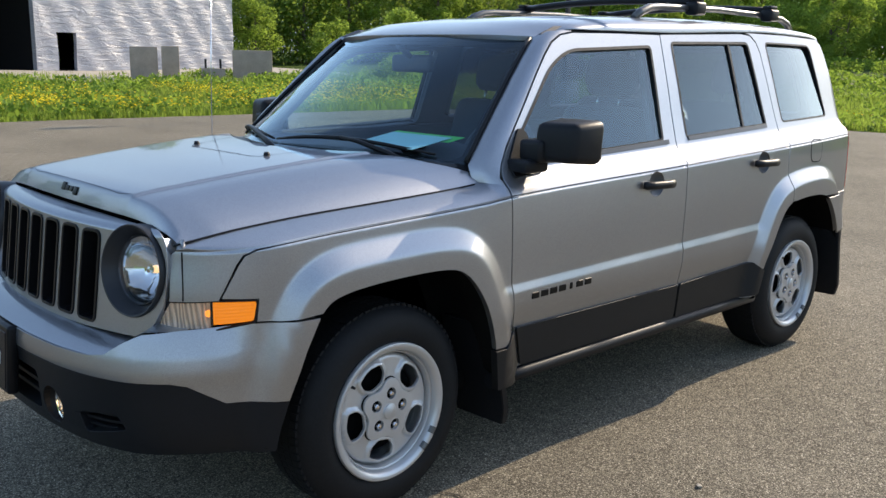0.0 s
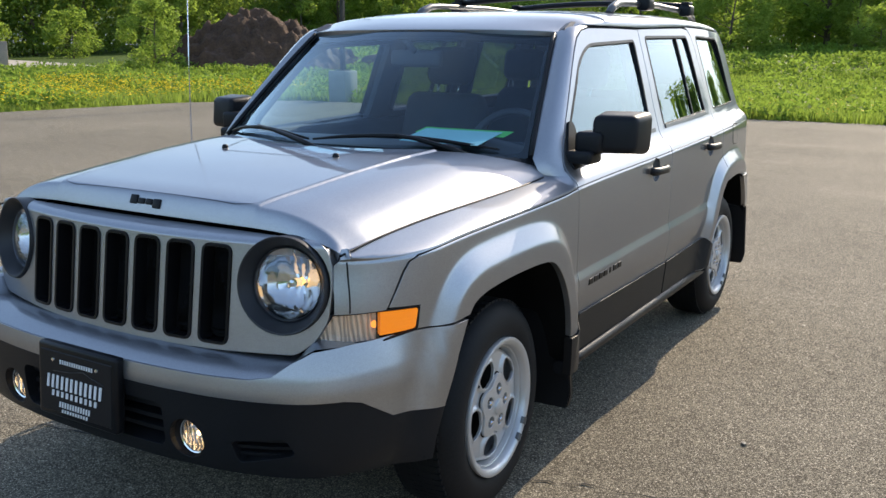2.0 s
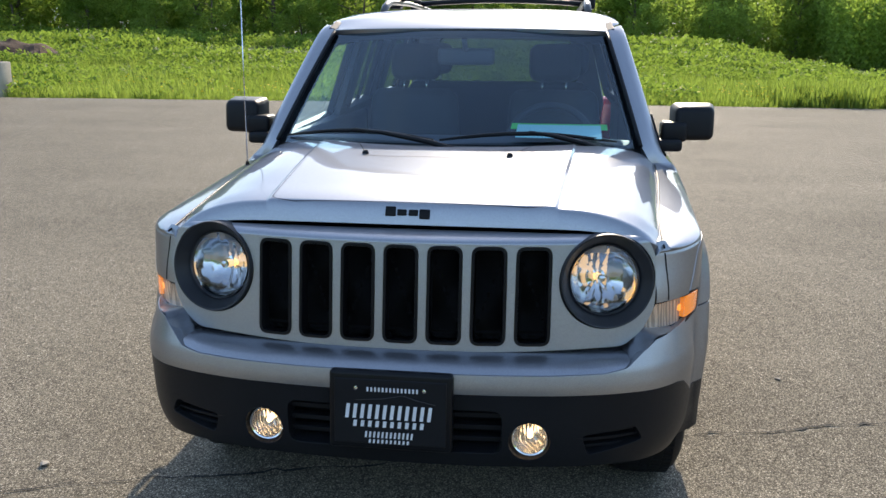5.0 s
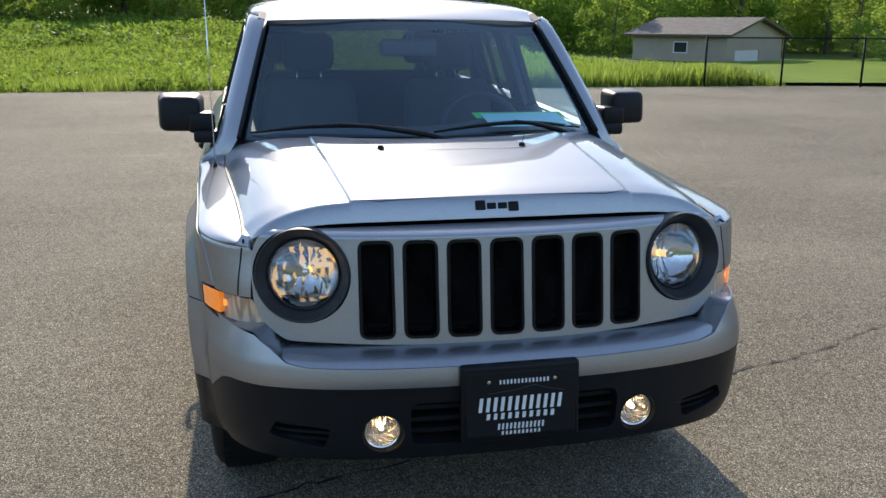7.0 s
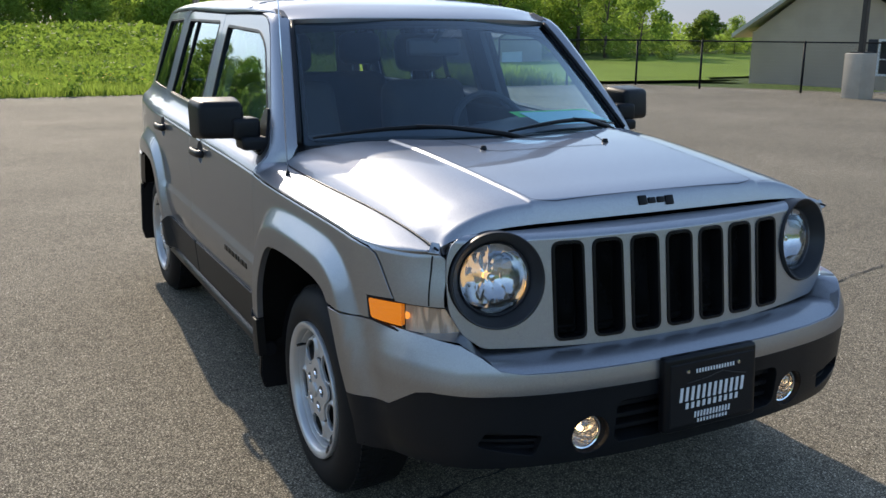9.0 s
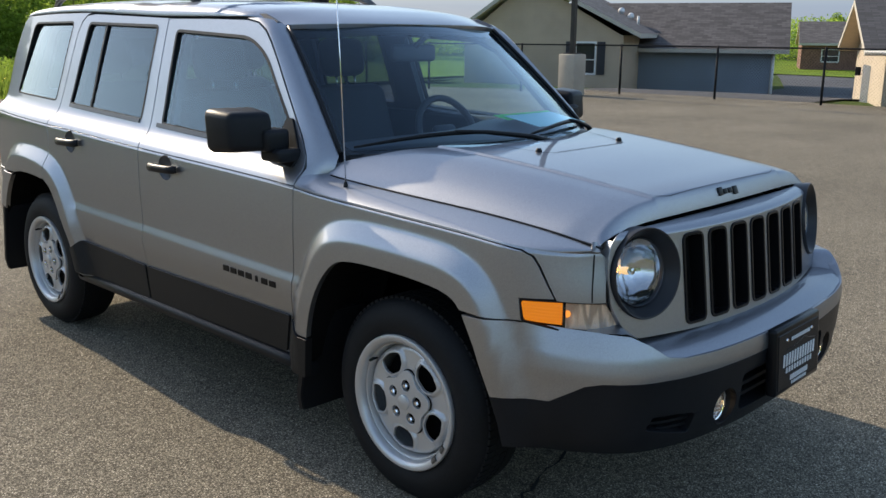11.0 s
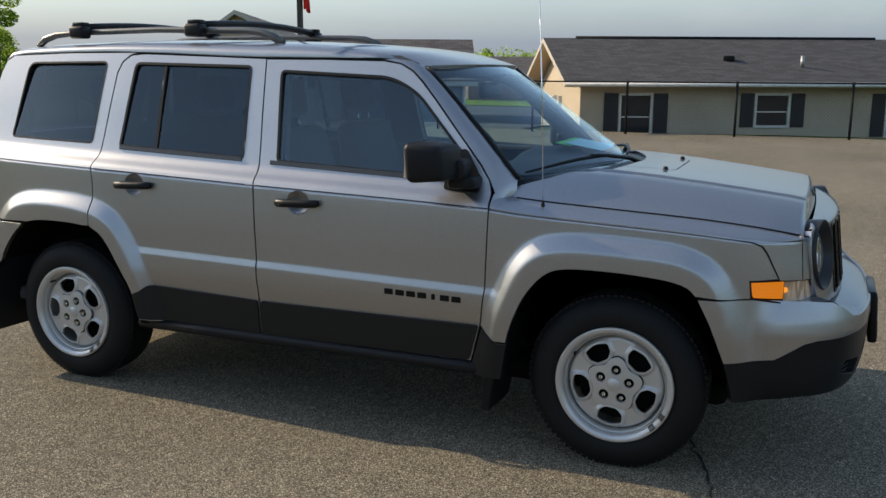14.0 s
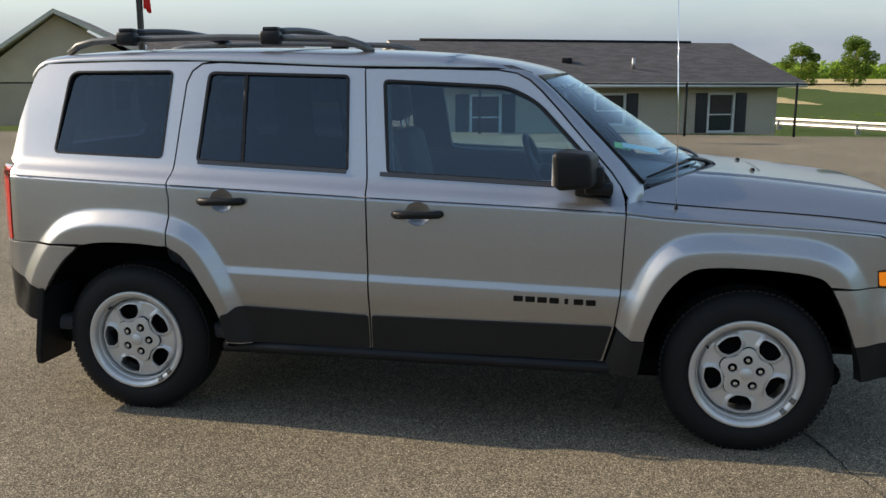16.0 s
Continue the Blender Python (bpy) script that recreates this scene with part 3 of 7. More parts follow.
EDGE_F, EDGE_R = chaikin(ARCH_F, 2), chaikin(ARCH_R, 2)
FRONT_DOOR = [(1.594, 1.532), (1.30, 1.530), (1.03, 1.524), (0.955, 1.512), (0.90, 1.484), (0.85, 1.440), (0.78, 1.368), (0.66, 1.235), (0.56, 1.125), (0.520, 1.072), (0.503, 1.025), (0.497, 0.960), (0.508, 0.650), (0.526, 0.515), (0.566, 0.362), (1.534, 0.354), (1.536, 0.50), (1.539, 0.63), (1.546, 1.00), (1.556, 1.08), (1.575, 1.30)]
FRONT_WIN = rounded([(1.518, 1.490), (0.985, 1.466), (0.860, 1.405), (0.60, 1.135), (0.575, 1.066), (1.478, 1.104)], [0.03, 0.06, 0.08, 0.04, 0.03, 0.025])
REAR_DOOR = [(1.600, 1.534), (1.95, 1.546), (2.25, 1.556), (2.33, 1.550), (2.372, 1.520), (2.394, 1.470), (2.412, 1.25), (2.422, 1.100), (2.432, 1.045), (2.422, 0.985), (2.424, 0.7815), *[p for p in EDGE_R[::-1] if p[0] < 2.42 and p[1] > 0.37], (2.180, 0.360), (1.540, 0.354), (1.542, 0.50), (1.545, 0.63), (1.552, 1.00), (1.562, 1.08), (1.581, 1.30)]
REAR_WIN = rounded([(2.300, 1.522), (1.663, 1.508), (1.641, 1.110), (2.325, 1.140)], [0.035, 0.025, 0.02, 0.02])
QUARTER = [(2.302, 1.562), (2.70, 1.562), (3.10, 1.552), (3.15, 1.525), (3.172, 1.48), (3.228, 1.30), (3.262, 1.128), (3.222, 1.108), (3.226, 0.90), (3.232, 0.762), *[p for p in EDGE_R[::-1] if 2.435 < p[0] and p[1] > 0.762], (2.430, 0.783), (2.428, 0.985), (2.438, 1.045), (2.428, 1.100), (2.418, 1.25), (2.400, 1.474), (2.378, 1.524), (2.335, 1.556)]
QUARTER_WIN = rounded([(2.982, 1.522), (2.462, 1.526), (2.482, 1.147), (3.028, 1.160)], [0.05, 0.03, 0.025, 0.03])
FENDER = [*[(y, z_shoulder(y) - 0.005) for y in (0.4925, 0.376, 0.22, 0.061, -0.09, -0.235, -0.33, -0.400)], (-0.455, 0.909), (-0.487, 0.895), (-0.503, 0.872), (-0.548, 0.783), (-0.455, 0.776), (-0.462, 0.712), (-0.400, 0.708), *[p for p in EDGE_F if p[1] > 0.708 or (p[0] > 0 and p[1] > 0.47)], (0.410, 0.466), (0.457, 0.466), (0.507, 0.500), (0.521, 0.518), (0.5035, 0.650)]
FENDER_TOP = [*[(y, z_shoulder(y) - 0.003) for y in (0.4925, 0.376, 0.22, 0.061, -0.09, -0.235, -0.33, -0.400)], (-0.458, 0.912), (-0.492, 0.898), (-0.509, 0.873), (-0.554, 0.778), (-0.648, 0.772), (-0.645, 0.80), (-0.638, 0.86), (-0.631, 0.897), (-0.618, 0.916), *[(y, z_shoulder(y) + 1.2 * seam_rise(y)) for y in (-0.600, -0.5, -0.35, -0.2, -0.05, 0.10, 0.25, 0.40, 0.4925)]]


def door_handle(s, y, z, door):
    """A black pull handle before a bowl."""
    x = half_width(y, z)
    bm = bmesh.new()
    pts = [(s * (x + 0.006), y - 0.098, z + 0.003), (s * (x + 0.020), y - 0.088, z + 0.002), (s * (x + 0.030), y - 0.05, z), (s * (x + 0.031), y + 0.04, z - 0.002), (s * (x + 0.024), y + 0.082, z - 0.003), (s * (x + 0.004), y + 0.098, z - 0.004)]
    tube_bm(pts, [0.014, 0.017, 0.016, 0.016, 0.018, 0.015], 10, bm)
    for v in bm.verts:
        v.co.x = s * (x + 0.014 + (abs(v.co.x) - x - 0.014) * 0.75)
    h = part("door_handle", bm, BLACK_TRIM, door, "black pull handle")
    bowl = [(y + 0.052 * math.cos(a) , z + 0.048 * math.sin(a)) for a in [k * math.tau / 24 for k in range(24)]]

    def dish(u, v):
        q = ((u - y) / 0.053) ** 2 + ((v - z) / 0.049) ** 2
        return (s * (half_width(u, v) - 0.020 * max(0.0, 1 - q) ** 0.8 - 0.002), u, v)
    sheet("handle_bowl", PAINT, door, bowl, dish, (), (0.012, 0.012), 0.0)
    if y < 1.6:
        lock = lathe_bm([(0, 0.0001), (0, 0.009), (-0.012, 0.010)], "X", 12)
        bmesh.ops.transform(lock, matrix=Matrix.Diagonal((s, 1, 1, 1)), verts=lock.verts[:])
        bmesh.ops.translate(lock, vec=(s * (x + 0.034), y + 0.072, z - 0.002), verts=lock.verts[:])
        part("lock_cylinder", shade(lock), CHROME, door)
    return bowl


def letter_bars(s, y0, y1, z, door):
    """The model badge as seven plain raised bars."""
    n = 7
    y0, y1 = y0 - 0.115 * (y1 - y0), y1 + 0.115 * (y1 - y0)
    for k in range(n):
        w = abs(y1 - y0) / n
        yc = y0 + (k + 0.5) * (y1 - y0) / n
        x = half_width(yc, z) - 0.001
        ww = w * (0.40 if k != 4 else 0.16)
        bm = box_bm((-0.003, -ww, -0.0125), (0.003, ww, 0.0115), 0.002, 1)
        bmesh.ops.translate(bm, vec=(s * x, yc, z + 0.0185 * (yc - y0)), verts=bm.verts[:])
        part("badge_bar", bm, BADGE, door, "small black raised badge bar")


for s in (1, -1):
    # doors, with window holes, frames, panes, cladding and handles
    hb = ellipse(1.33, 0.950, 0.054, 0.050)
    door = side_panel("front_door", s, FRONT_DOOR, car, [FRONT_WIN, hb], lines=STRIPE)
    door_handle(s, 1.33, 0.950, door)
    ring("window_frame", s, FRONT_WIN, 0.011, -0.0015, door, BLACK_TRIM, 0.03)
    side_panel("window_glass", s, shrink(FRONT_WIN, 0.010), door, (), CLEAR, lambda h: 0.006 + 0.015 * (h - 0.09), 0.0, (0.1, 0.1), 0)
    side_panel("sill_strip", s, [(1.505, 1.112), (0.62, 1.076), (0.62, 1.060), (1.505, 1.096)], door, (), SEAL_CREASE, -0.006, 0.015, (0.1, 0.1), 0)
    clad = [(1.530, 0.508), (0.534, 0.512), (0.573, 0.367), (1.529, 0.360)]
    side_panel("cladding", s, rounded(clad, 0.01), door, (), GREY_CLAD, -0.010, 0.02, (0.1, 0.04), 0, "dark grey lower door cladding")
    letter_bars(s, 0.905 if s < 0 else 0.628, 0.628 if s < 0 else 0.905, 0.617, door)
    belt_line(s, 0.500, 1.534, door)
    hb = ellipse(2.18, 0.981, 0.054, 0.050)
    door = side_panel("rear_door", s, REAR_DOOR, car, [REAR_WIN, hb], step=(0.03, 0.03), lines=STRIPE + FLARE_R)
    door_handle(s, 2.18, 0.981, door)
    ring("window_frame", s, REAR_WIN, 0.011, -0.0015, door, BLACK_TRIM, 0.03)
    side_panel("window_glass", s, shrink(REAR_WIN, 0.010), door, (), PRIVACY, lambda h: 0.006 + 0.015 * (h - 0.09), 0.0, (0.1, 0.1), 0, "dark tinted window glass")
    side_panel("window_divider", s, [(2.133, 1.512), (2.119, 1.512), (2.108, 1.130), (2.122, 1.131)], door, (), BLACK_TRIM, 0.001, 0.02, (0.1, 0.1), 0)
    side_panel("sill_strip", s, [(2.315, 1.146), (1.652, 1.118), (1.652, 1.103), (2.315, 1.131)], door, (), SEAL_CREASE, -0.006, 0.015, (0.1, 0.1), 0)
    clad = [(1.548, 0.508), (2.125, 0.524), (2.165, 0.494), (2.200, 0.483), (2.176, 0.366), (1.545, 0.360)]
    side_panel("cladding", s, rounded(clad, 0.012), door, (), GREY_CLAD, -0.010, 0.02, (0.1, 0.04), 0, "dark grey lower door cladding")
    belt_line(s, 1.546, 2.420, door)
    quarter = side_panel("quarter_panel", s, QUARTER, car, [QUARTER_WIN], step=(0.03, 0.03), lines=FLARE_R)
    side_panel("window_glass", s, shrink(QUARTER_WIN, 0.002), quarter, (), PRIVACY, lambda h: 0.003 + 0.04 * (h - 0.09), 0.0, (0.06, 0.06), 0, "dark tinted quarter window")
    ring("window_frame", s, shrink(QUARTER_WIN, 0.0002), 0.008, -0.001, quarter, BLACK_TRIM, 0.02)
    if s > 0:
        cap = rounded([(2.667, 1.062), (2.812, 1.058), (2.806, 0.945), (2.673, 0.948)], 0.045)
        fuel = side_panel("fuel_door", s, cap, quarter, (), None, -0.0015, 0.004, (0.02, 0.02), 0.004)
        ring("fuel_door_gap", s, cap, 0.004, -0.0012, fuel, WELL_SHADE, 0.003)
    fender = side_panel("fender", s, FENDER, car, step=(0.02, 0.02), lines=FLARE_F)
    side_panel("fender_top", s, FENDER_TOP, car, step=(0.02, 0.03), depth=0.03)
    side_panel("nose_seam", s, [(-0.6135, 0.905), (-0.6160, 0.905), (-0.6270, 0.776), (-0.6245, 0.776)], car, (), BLACK_TRIM, -0.0008, 0.002, (0.05, 0.02), 0)
    lower = [(0.405, 0.460), (0.455, 0.460), (0.503, 0.494), (0.514, 0.505), (0.556, 0.362), (0.54, 0.315), (0.43, 0.315)]
    side_panel("rocker_end", s, lower, car, (), GREY_CLAD, -0.008, 0.03, (0.05, 0.05), 0)
    bm = tube_bm([(s * 0.845, y, 0.335 + 0.002 * y) for y in (0.43, 0.6, 1.2, 1.8, 2.2)], 0.026, 10)
    part("rocker_sill", bm, BLACK_TRIM, car, "black sill bar under the doors")
    # front marker lamp: amber behind, clear before
    amber = [(-0.461, 0.768), (-0.566, 0.773), (-0.566, 0.712), (-0.470, 0.716)]
    lamp = side_panel("marker_lamp", s, rounded(amber, [0.008, 0, 0, 0.008]), car, (), AMBER, 0.002, 0.02, (0.02, 0.02), 0, "amber side marker lens")
    # black ring added to draw the dark gap round the lamp
    ring("lamp_gap_ring", s, rounded([(-0.456, 0.774), (-0.567, 0.779), (-0.652, 0.773), (-0.675, 0.686), (-0.566, 0.694), (-0.464, 0.710)], 0.006), 0.004, 0.0005, lamp, BLACK_TRIM, 0.02)
    clear = [(-0.567, 0.771), (-0.646, 0.767), (-0.667, 0.692), (-0.567, 0.700)]
    side_panel("clear_lens", s, clear, lamp, (), LAMPGLASS, 0.002, 0.004, (0.006, 0.02), 0, "clear front half of the lens")
    side_panel("lamp_bed", s, clear, lamp, (), LAMP_BED, 0.016, 0.0, (0.006, 0.02), 0, "ribbed reflector with warm glints put into its colour")
    side_panel("bulb_glow", s, rounded([(-0.570, 0.752), (-0.580, 0.748), (-0.580, 0.734), (-0.570, 0.730)], 0.008), lamp, (), MARKER_BULB, 0.011, 0.004, (0.01, 0.01), 0, "orange bulb behind the clear lens")
    # tail: lamp and bumper side
    tail = [(3.227, 1.100), (3.237, 0.768), (3.335, 0.768), (3.335, 1.10)]
    side_panel("tail_lamp", s, rounded(tail, 0.01), car, (), RED, -0.004, 0.03, (0.01, 0.04), 0, "red tail lamp")
    rb = [(2.868, 0.759), (3.33, 0.760), (3.33, 0.66), (3.055, 0.545), *[p for p in EDGE_R[::-1] if p[0] > 2.7 and 0.55 < p[1] < 0.752]]
    rear_side = side_panel("rear_bumper", s, rb, car, inset=-0.004, step=(0.03, 0.03), lines=FLARE_R)
    rb2 = [(3.055, 0.538), (3.33, 0.654), (3.33, 0.46), (3.09, 0.40), (3.075, 0.45)]
    side_panel("bumper_skirt", s, rb2, rear_side, (), BLACK_TRIM, -0.002, 0.03, (0.05, 0.05), 0)
    # inner body behind the panels, near black: the gaps' shade is in its colour
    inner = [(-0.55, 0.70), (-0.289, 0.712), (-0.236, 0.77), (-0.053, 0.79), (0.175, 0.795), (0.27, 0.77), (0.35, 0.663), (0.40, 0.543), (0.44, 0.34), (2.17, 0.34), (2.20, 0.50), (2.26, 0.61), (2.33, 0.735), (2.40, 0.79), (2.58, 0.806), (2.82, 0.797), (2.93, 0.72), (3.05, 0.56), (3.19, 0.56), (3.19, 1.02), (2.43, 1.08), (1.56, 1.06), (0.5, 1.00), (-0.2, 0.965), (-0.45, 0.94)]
    side_panel("inner_panel", s, inner, car, (), WELL_SHADE, 0.024, 0.0, (0.1, 0.1), 0)
    # the body frame round the door openings, seen in the seams and through the glass
    top_in = [(0.47, 1.04), (0.52, 1.10), (0.63, 1.235), (0.76, 1.385), (0.90, 1.52), (0.98, 1.548), (1.60, 1.556), (2.33, 1.570), (3.08, 1.555), (3.20, 1.07)]
    hole1 = rounded([(1.50, 1.475), (1.00, 1.45), (0.88, 1.40), (0.62, 1.13), (0.62, 1.06), (1.46, 1.10)], 0.03)
    hole2 = rounded([(2.27, 1.50), (1.69, 1.49), (1.67, 1.12), (2.29, 1.15)], 0.03)
    hole3 = rounded([(2.93, 1.515), (2.48, 1.515), (2.50, 1.16), (2.99, 1.17)], 0.03)
    side_panel("pillar_trim", s, top_in, car, [hole1, hole2, hole3], DASH, 0.040, 0.03, (0.08, 0.08), 0, "dark inner pillar trim")
    # wheel wells
    for arch, y0 in ((EDGE_F, 0.0), (EDGE_R, 2.61)):
        arch = [(y, max(z, 0.345)) for y, z in arch]
        out = [(s * (half_width(y, z) - 0.004), y, z) for y, z in arch]
        mid = [(s * 0.70, y + (y - y0) * 0.06, z + 0.03) for y, z in arch]
        inn = [(s * 0.52, y + (y - y0) * 0.06, z + 0.03) for y, z in arch]
        flat_in = [(s * 0.52, y0 + (y - y0) * 0.01, 0.42 + (z - 0.42) * 0.01) for y, z in arch]
        loft("wheel_well", WELL_SHADE, car, [out, mid, inn, flat_in], "black wheel well liner", inside=Vector((s * 0.7, y0, 2.0)))
    # mud flaps
    for y0, zt, zb, lean in ((0.425, 0.535, 0.165, 0.05), (3.05, 0.56, 0.20, 0.035)):
        f = bmesh.new()
        prof = [(s * 0.62, y0 - 0.02, zt), (s * 0.865, y0, zt), (s * 0.872, y0 + lean, zb + 0.06), (s * 0.855, y0 + lean + 0.01, zb), (s * 0.64, y0 + lean, zb)]
        vs = [f.verts.new(p) for p in prof]
        f.faces.new(vs)
        ext = bmesh.ops.extrude_face_region(f, geom=f.faces[:])["geom"]
        bmesh.ops.translate(f, vec=(0, 0.030, 0), verts=[v for v in ext if isinstance(v, bmesh.types.BMVert)])
        bmesh.ops.recalc_face_normals(f, faces=f.faces[:])
        bmesh.ops.bevel(f, geom=f.edges[:], offset=0.004, segments=2, affect="EDGES")
        part("mud_flap", shade(f), BLACK_TRIM, car, "black rubber mud flap")


# ---- hood, windshield, pillars, roof ----
hood_z = spline([(-0.645, 0.957), (-0.643, 0.966), (-0.639, 0.980), (-0.633, 0.996), (-0.627, 1.008), (-0.621, 1.0155), (-0.612, 1.0195), (-0.45, 1.042), (-0.2, 1.071), (0.05, 1.094), (0.25, 1.104), (0.5, 1.112)])
hood_roll = spline([(0.0, 0.0), (0.25, 0.05), (0.50, 0.19), (0.75, 0.46), (0.90, 0.73), (1.0, 1.0), (1.06, 1.2)])


def hood_map(x, yy):
    y = yy + 0.06 * x * x
    ax = abs(x)
    xc = 0.41 + 0.05 * (y + 0.6) / 0.75
    edge = hood_side(y) - 0.005 - 0.012 * sstep(-0.50, -0.60, y)
    t = max(0.0, ax - xc) / (edge - xc)
    z = hood_z(yy)
    z -= hood_roll(t) * max(0.01, z - (z_shoulder(y) + seam_rise(y) + 0.002))
    z += 0.006 * sstep(xc + 0.006, xc - 0.006, ax) * sstep(-0.645, -0.615, yy) - 0.008 * ax * ax * (1 - min(1, t))
    return (x, y, z)


rear_line = lambda x: 0.075 + 0.60 * x * x + 0.065 * sstep(0.66, 0.735, abs(x))
hood_poly = []
for k in range(25):
    x = -0.684 + 1.368 * k / 24
    hood_poly.append((x, -0.643))
for k in range(1, 12):
    yy = -0.643 + k * (0.390 + 0.643) / 12 + (0.02 if k == 1 else 0)
    hood_poly.append((hood_side(yy + 0.03) - 0.004, yy))
for k in range(25):
    x = 0.760 - 1.520 * k / 24
    hood_poly.append((x, rear_line(x) - 0.06 * x * x))
for k in range(11, 0, -1):
    yy = -0.643 + k * (0.390 + 0.643) / 12 + (0.02 if k == 1 else 0)
    hood_poly.append((-hood_side(yy + 0.03) + 0.004, yy))
hood = sheet("hood", PAINT, car, hood_poly, hood_map, (), (0.04, 0.04), 0.03, label="silver hood with a raised centre", cuts_v=(-0.6415, -0.639, -0.636, -0.633, -0.63, -0.627, -0.624, -0.621, -0.617, -0.612, -0.605), cuts_u=[sg * (0.396 + 0.004 * k) for k in range(21) for sg in (1, -1)] + [sg * (0.55 + 0.0125 * k) for k in range(17) for sg in (1, -1)])


def hood_point(x, y, up=0.0):
    p = Vector(hood_map(x, y - 0.06 * x * x))
    return p + Vector((0, 0, up))


def ribbon(name, pts, width, material, parent, up=0.0012):
    """A fine line lying on the hood."""
    vs, fs = [], []
    for i, (x, y) in enumerate(pts):
        d = Vector(pts[min(i + 1, len(pts) - 1)]) - Vector(pts[max(0, i - 1)])
        n = Vector((-d.y, d.x)).normalized() * width / 2
        vs += [hood_point(x + n.x, y + n.y, up), hood_point(x - n.x, y - n.y, up)]
        if i:
            fs.append((2 * i - 2, 2 * i - 1, 2 * i + 1, 2 * i))
    return part(name, mesh_of(name, vs, fs, True), material, parent)


inset_line = [(-0.31, 0.125)] + [(-0.235 + 0.0, -0.085)] + [(-0.20, -0.100), (0.20, -0.100)] + [(0.235, -0.085), (0.31, 0.125)]
dense = []
for a, b in zip(inset_line, inset_line[1:]):
    dense += [(a[0] + (b[0] - a[0]) * k / 10, a[1] + (b[1] - a[1]) * k / 10) for k in range(10)]
ribbon("hood_groove", dense + [inset_line[-1]], 0.004, BLACK_TRIM, hood)
for s in (1, -1):
    bm = lathe_bm([(0.012, 0.0001), (0.012, 0.007), (0.008, 0.010), (0.0, 0.012)], "Z", 12)
    bmesh.ops.translate(bm, vec=hood_point(s * 0.245, -0.061), verts=bm.verts[:])
    part("washer_nozzle", shade(bm), BLACK_TRIM, hood, "small black washer nozzle")
# nose badge as plain raised shapes
for k, (w, h0, h1) in enumerate(((0.020, -0.012, 0.016), (0.018, -0.010, 0.008), (0.018, -0.010, 0.008), (0.020, -0.018, 0.010))):
    xb = -0.048 + k * 0.032
    p, q = hood_point(xb, -0.640), hood_point(xb, -0.622)
    up = (q - p).normalized()
    nn = Vector((0, -up.z, up.y)) if up.y > 0 else Vector((0, up.z, -up.y))
    bm = box_bm((-w * 0.75, 0, h0), (w * 0.75, 0.006, h1), 0.003, 2)
    c = (p + q) * 0.5
    m = Matrix(((1, 0, 0, c.x), (0, nn.y, up.y, c.y), (0, nn.z, up.z, c.z), (0, 0, 0, 1)))
    bmesh.ops.transform(bm, matrix=m, verts=bm.verts[:])
    part("badge_shape", shade(bm), BADGE, hood, "small black raised badge shape")

# the raised centre panel of the hood, its crease shade drawn as a dark line
centre = []
for k in range(21):
    y = 0.20 - 0.79 * k / 20
    centre.append((-(0.41 + 0.05 * (y + 0.6) / 0.75) + 0.010, y))
centre += [(-0.39, -0.604), (-0.36, -0.612)] + [(-0.33 + 0.66 * k / 24, -0.616) for k in range(25)] + [(0.36, -0.612), (0.39, -0.604)]
centre += [(-x, y) for x, y in centre[20::-1]]
ribbon("hood_crease_line", centre, 0.0018, SEAL_CREASE, hood)

for s in (1, -1):
    seam = [(s * (hood_side(y) + 0.001), y, z_shoulder(y) + seam_rise(y) + 0.0015) for y in [-0.635 + 1.05 * k / 30 for k in range(31)]]
    # black tube added along the seam to draw its dark gap
    part("hood_seam_line", tube_bm(seam, 0.0032, 6), BLACK_TRIM, car, "thin dark seam beside the hood")

WS_W0, WS_W1 = 0.712, 0.583


def shield_map(a, b):
    """The windshield: a across from -1 to 1, b from the cowl to the roof."""
    x0, x1 = a * WS_W0, a * WS_W1
    p0 = Vector((x0, 0.135 + 0.60 * x0 * x0, 1.092 - 0.045 * x0 * x0))
    p1 = Vector((x1, 0.775 + 0.30 * x1 * x1, 1.512 - 0.06 * x1 * x1))
    p = p0.lerp(p1, b)
    return p + Vector((0, -0.35, 0.55)) * (0.05 * b * (1 - b))


def dense_rect(a0, b0, a1, b1, n=14):
    r = [(a0 + (a1 - a0) * k / n, b0) for k in range(n)] + [(a1, b0 + (b1 - b0) * k / n) for k in range(n)]
    return r + [(a1 - (a1 - a0) * k / n, b1) for k in range(n)] + [(a0, b1 - (b1 - b0) * k / n) for k in range(n)]


sheet("windshield", SHIELD, car, dense_rect(-0.985, 0.0, 0.985, 0.90), shield_map, (), (0.1, 0.1), 0.0, label="raked clear windshield")
sheet("shade_band", BAND, car, dense_rect(-0.985, 0.90, 0.985, 0.985), shield_map, (), (0.1, 0.05), 0.0, label="dark tinted band along the windshield top")
sheet("windshield_surround", GLOSS_BLACK, car, dense_rect(-1.0, -0.05, 1.0, 1.0), lambda a, b: Vector(shield_map(a, b)) + Vector((0, 0.004, -0.006)), [rounded([(-0.955, 0.035), (0.955, 0.035), (0.955, 0.965), (-0.955, 0.965)], 0.05)], (0.1, 0.1), 0.006)

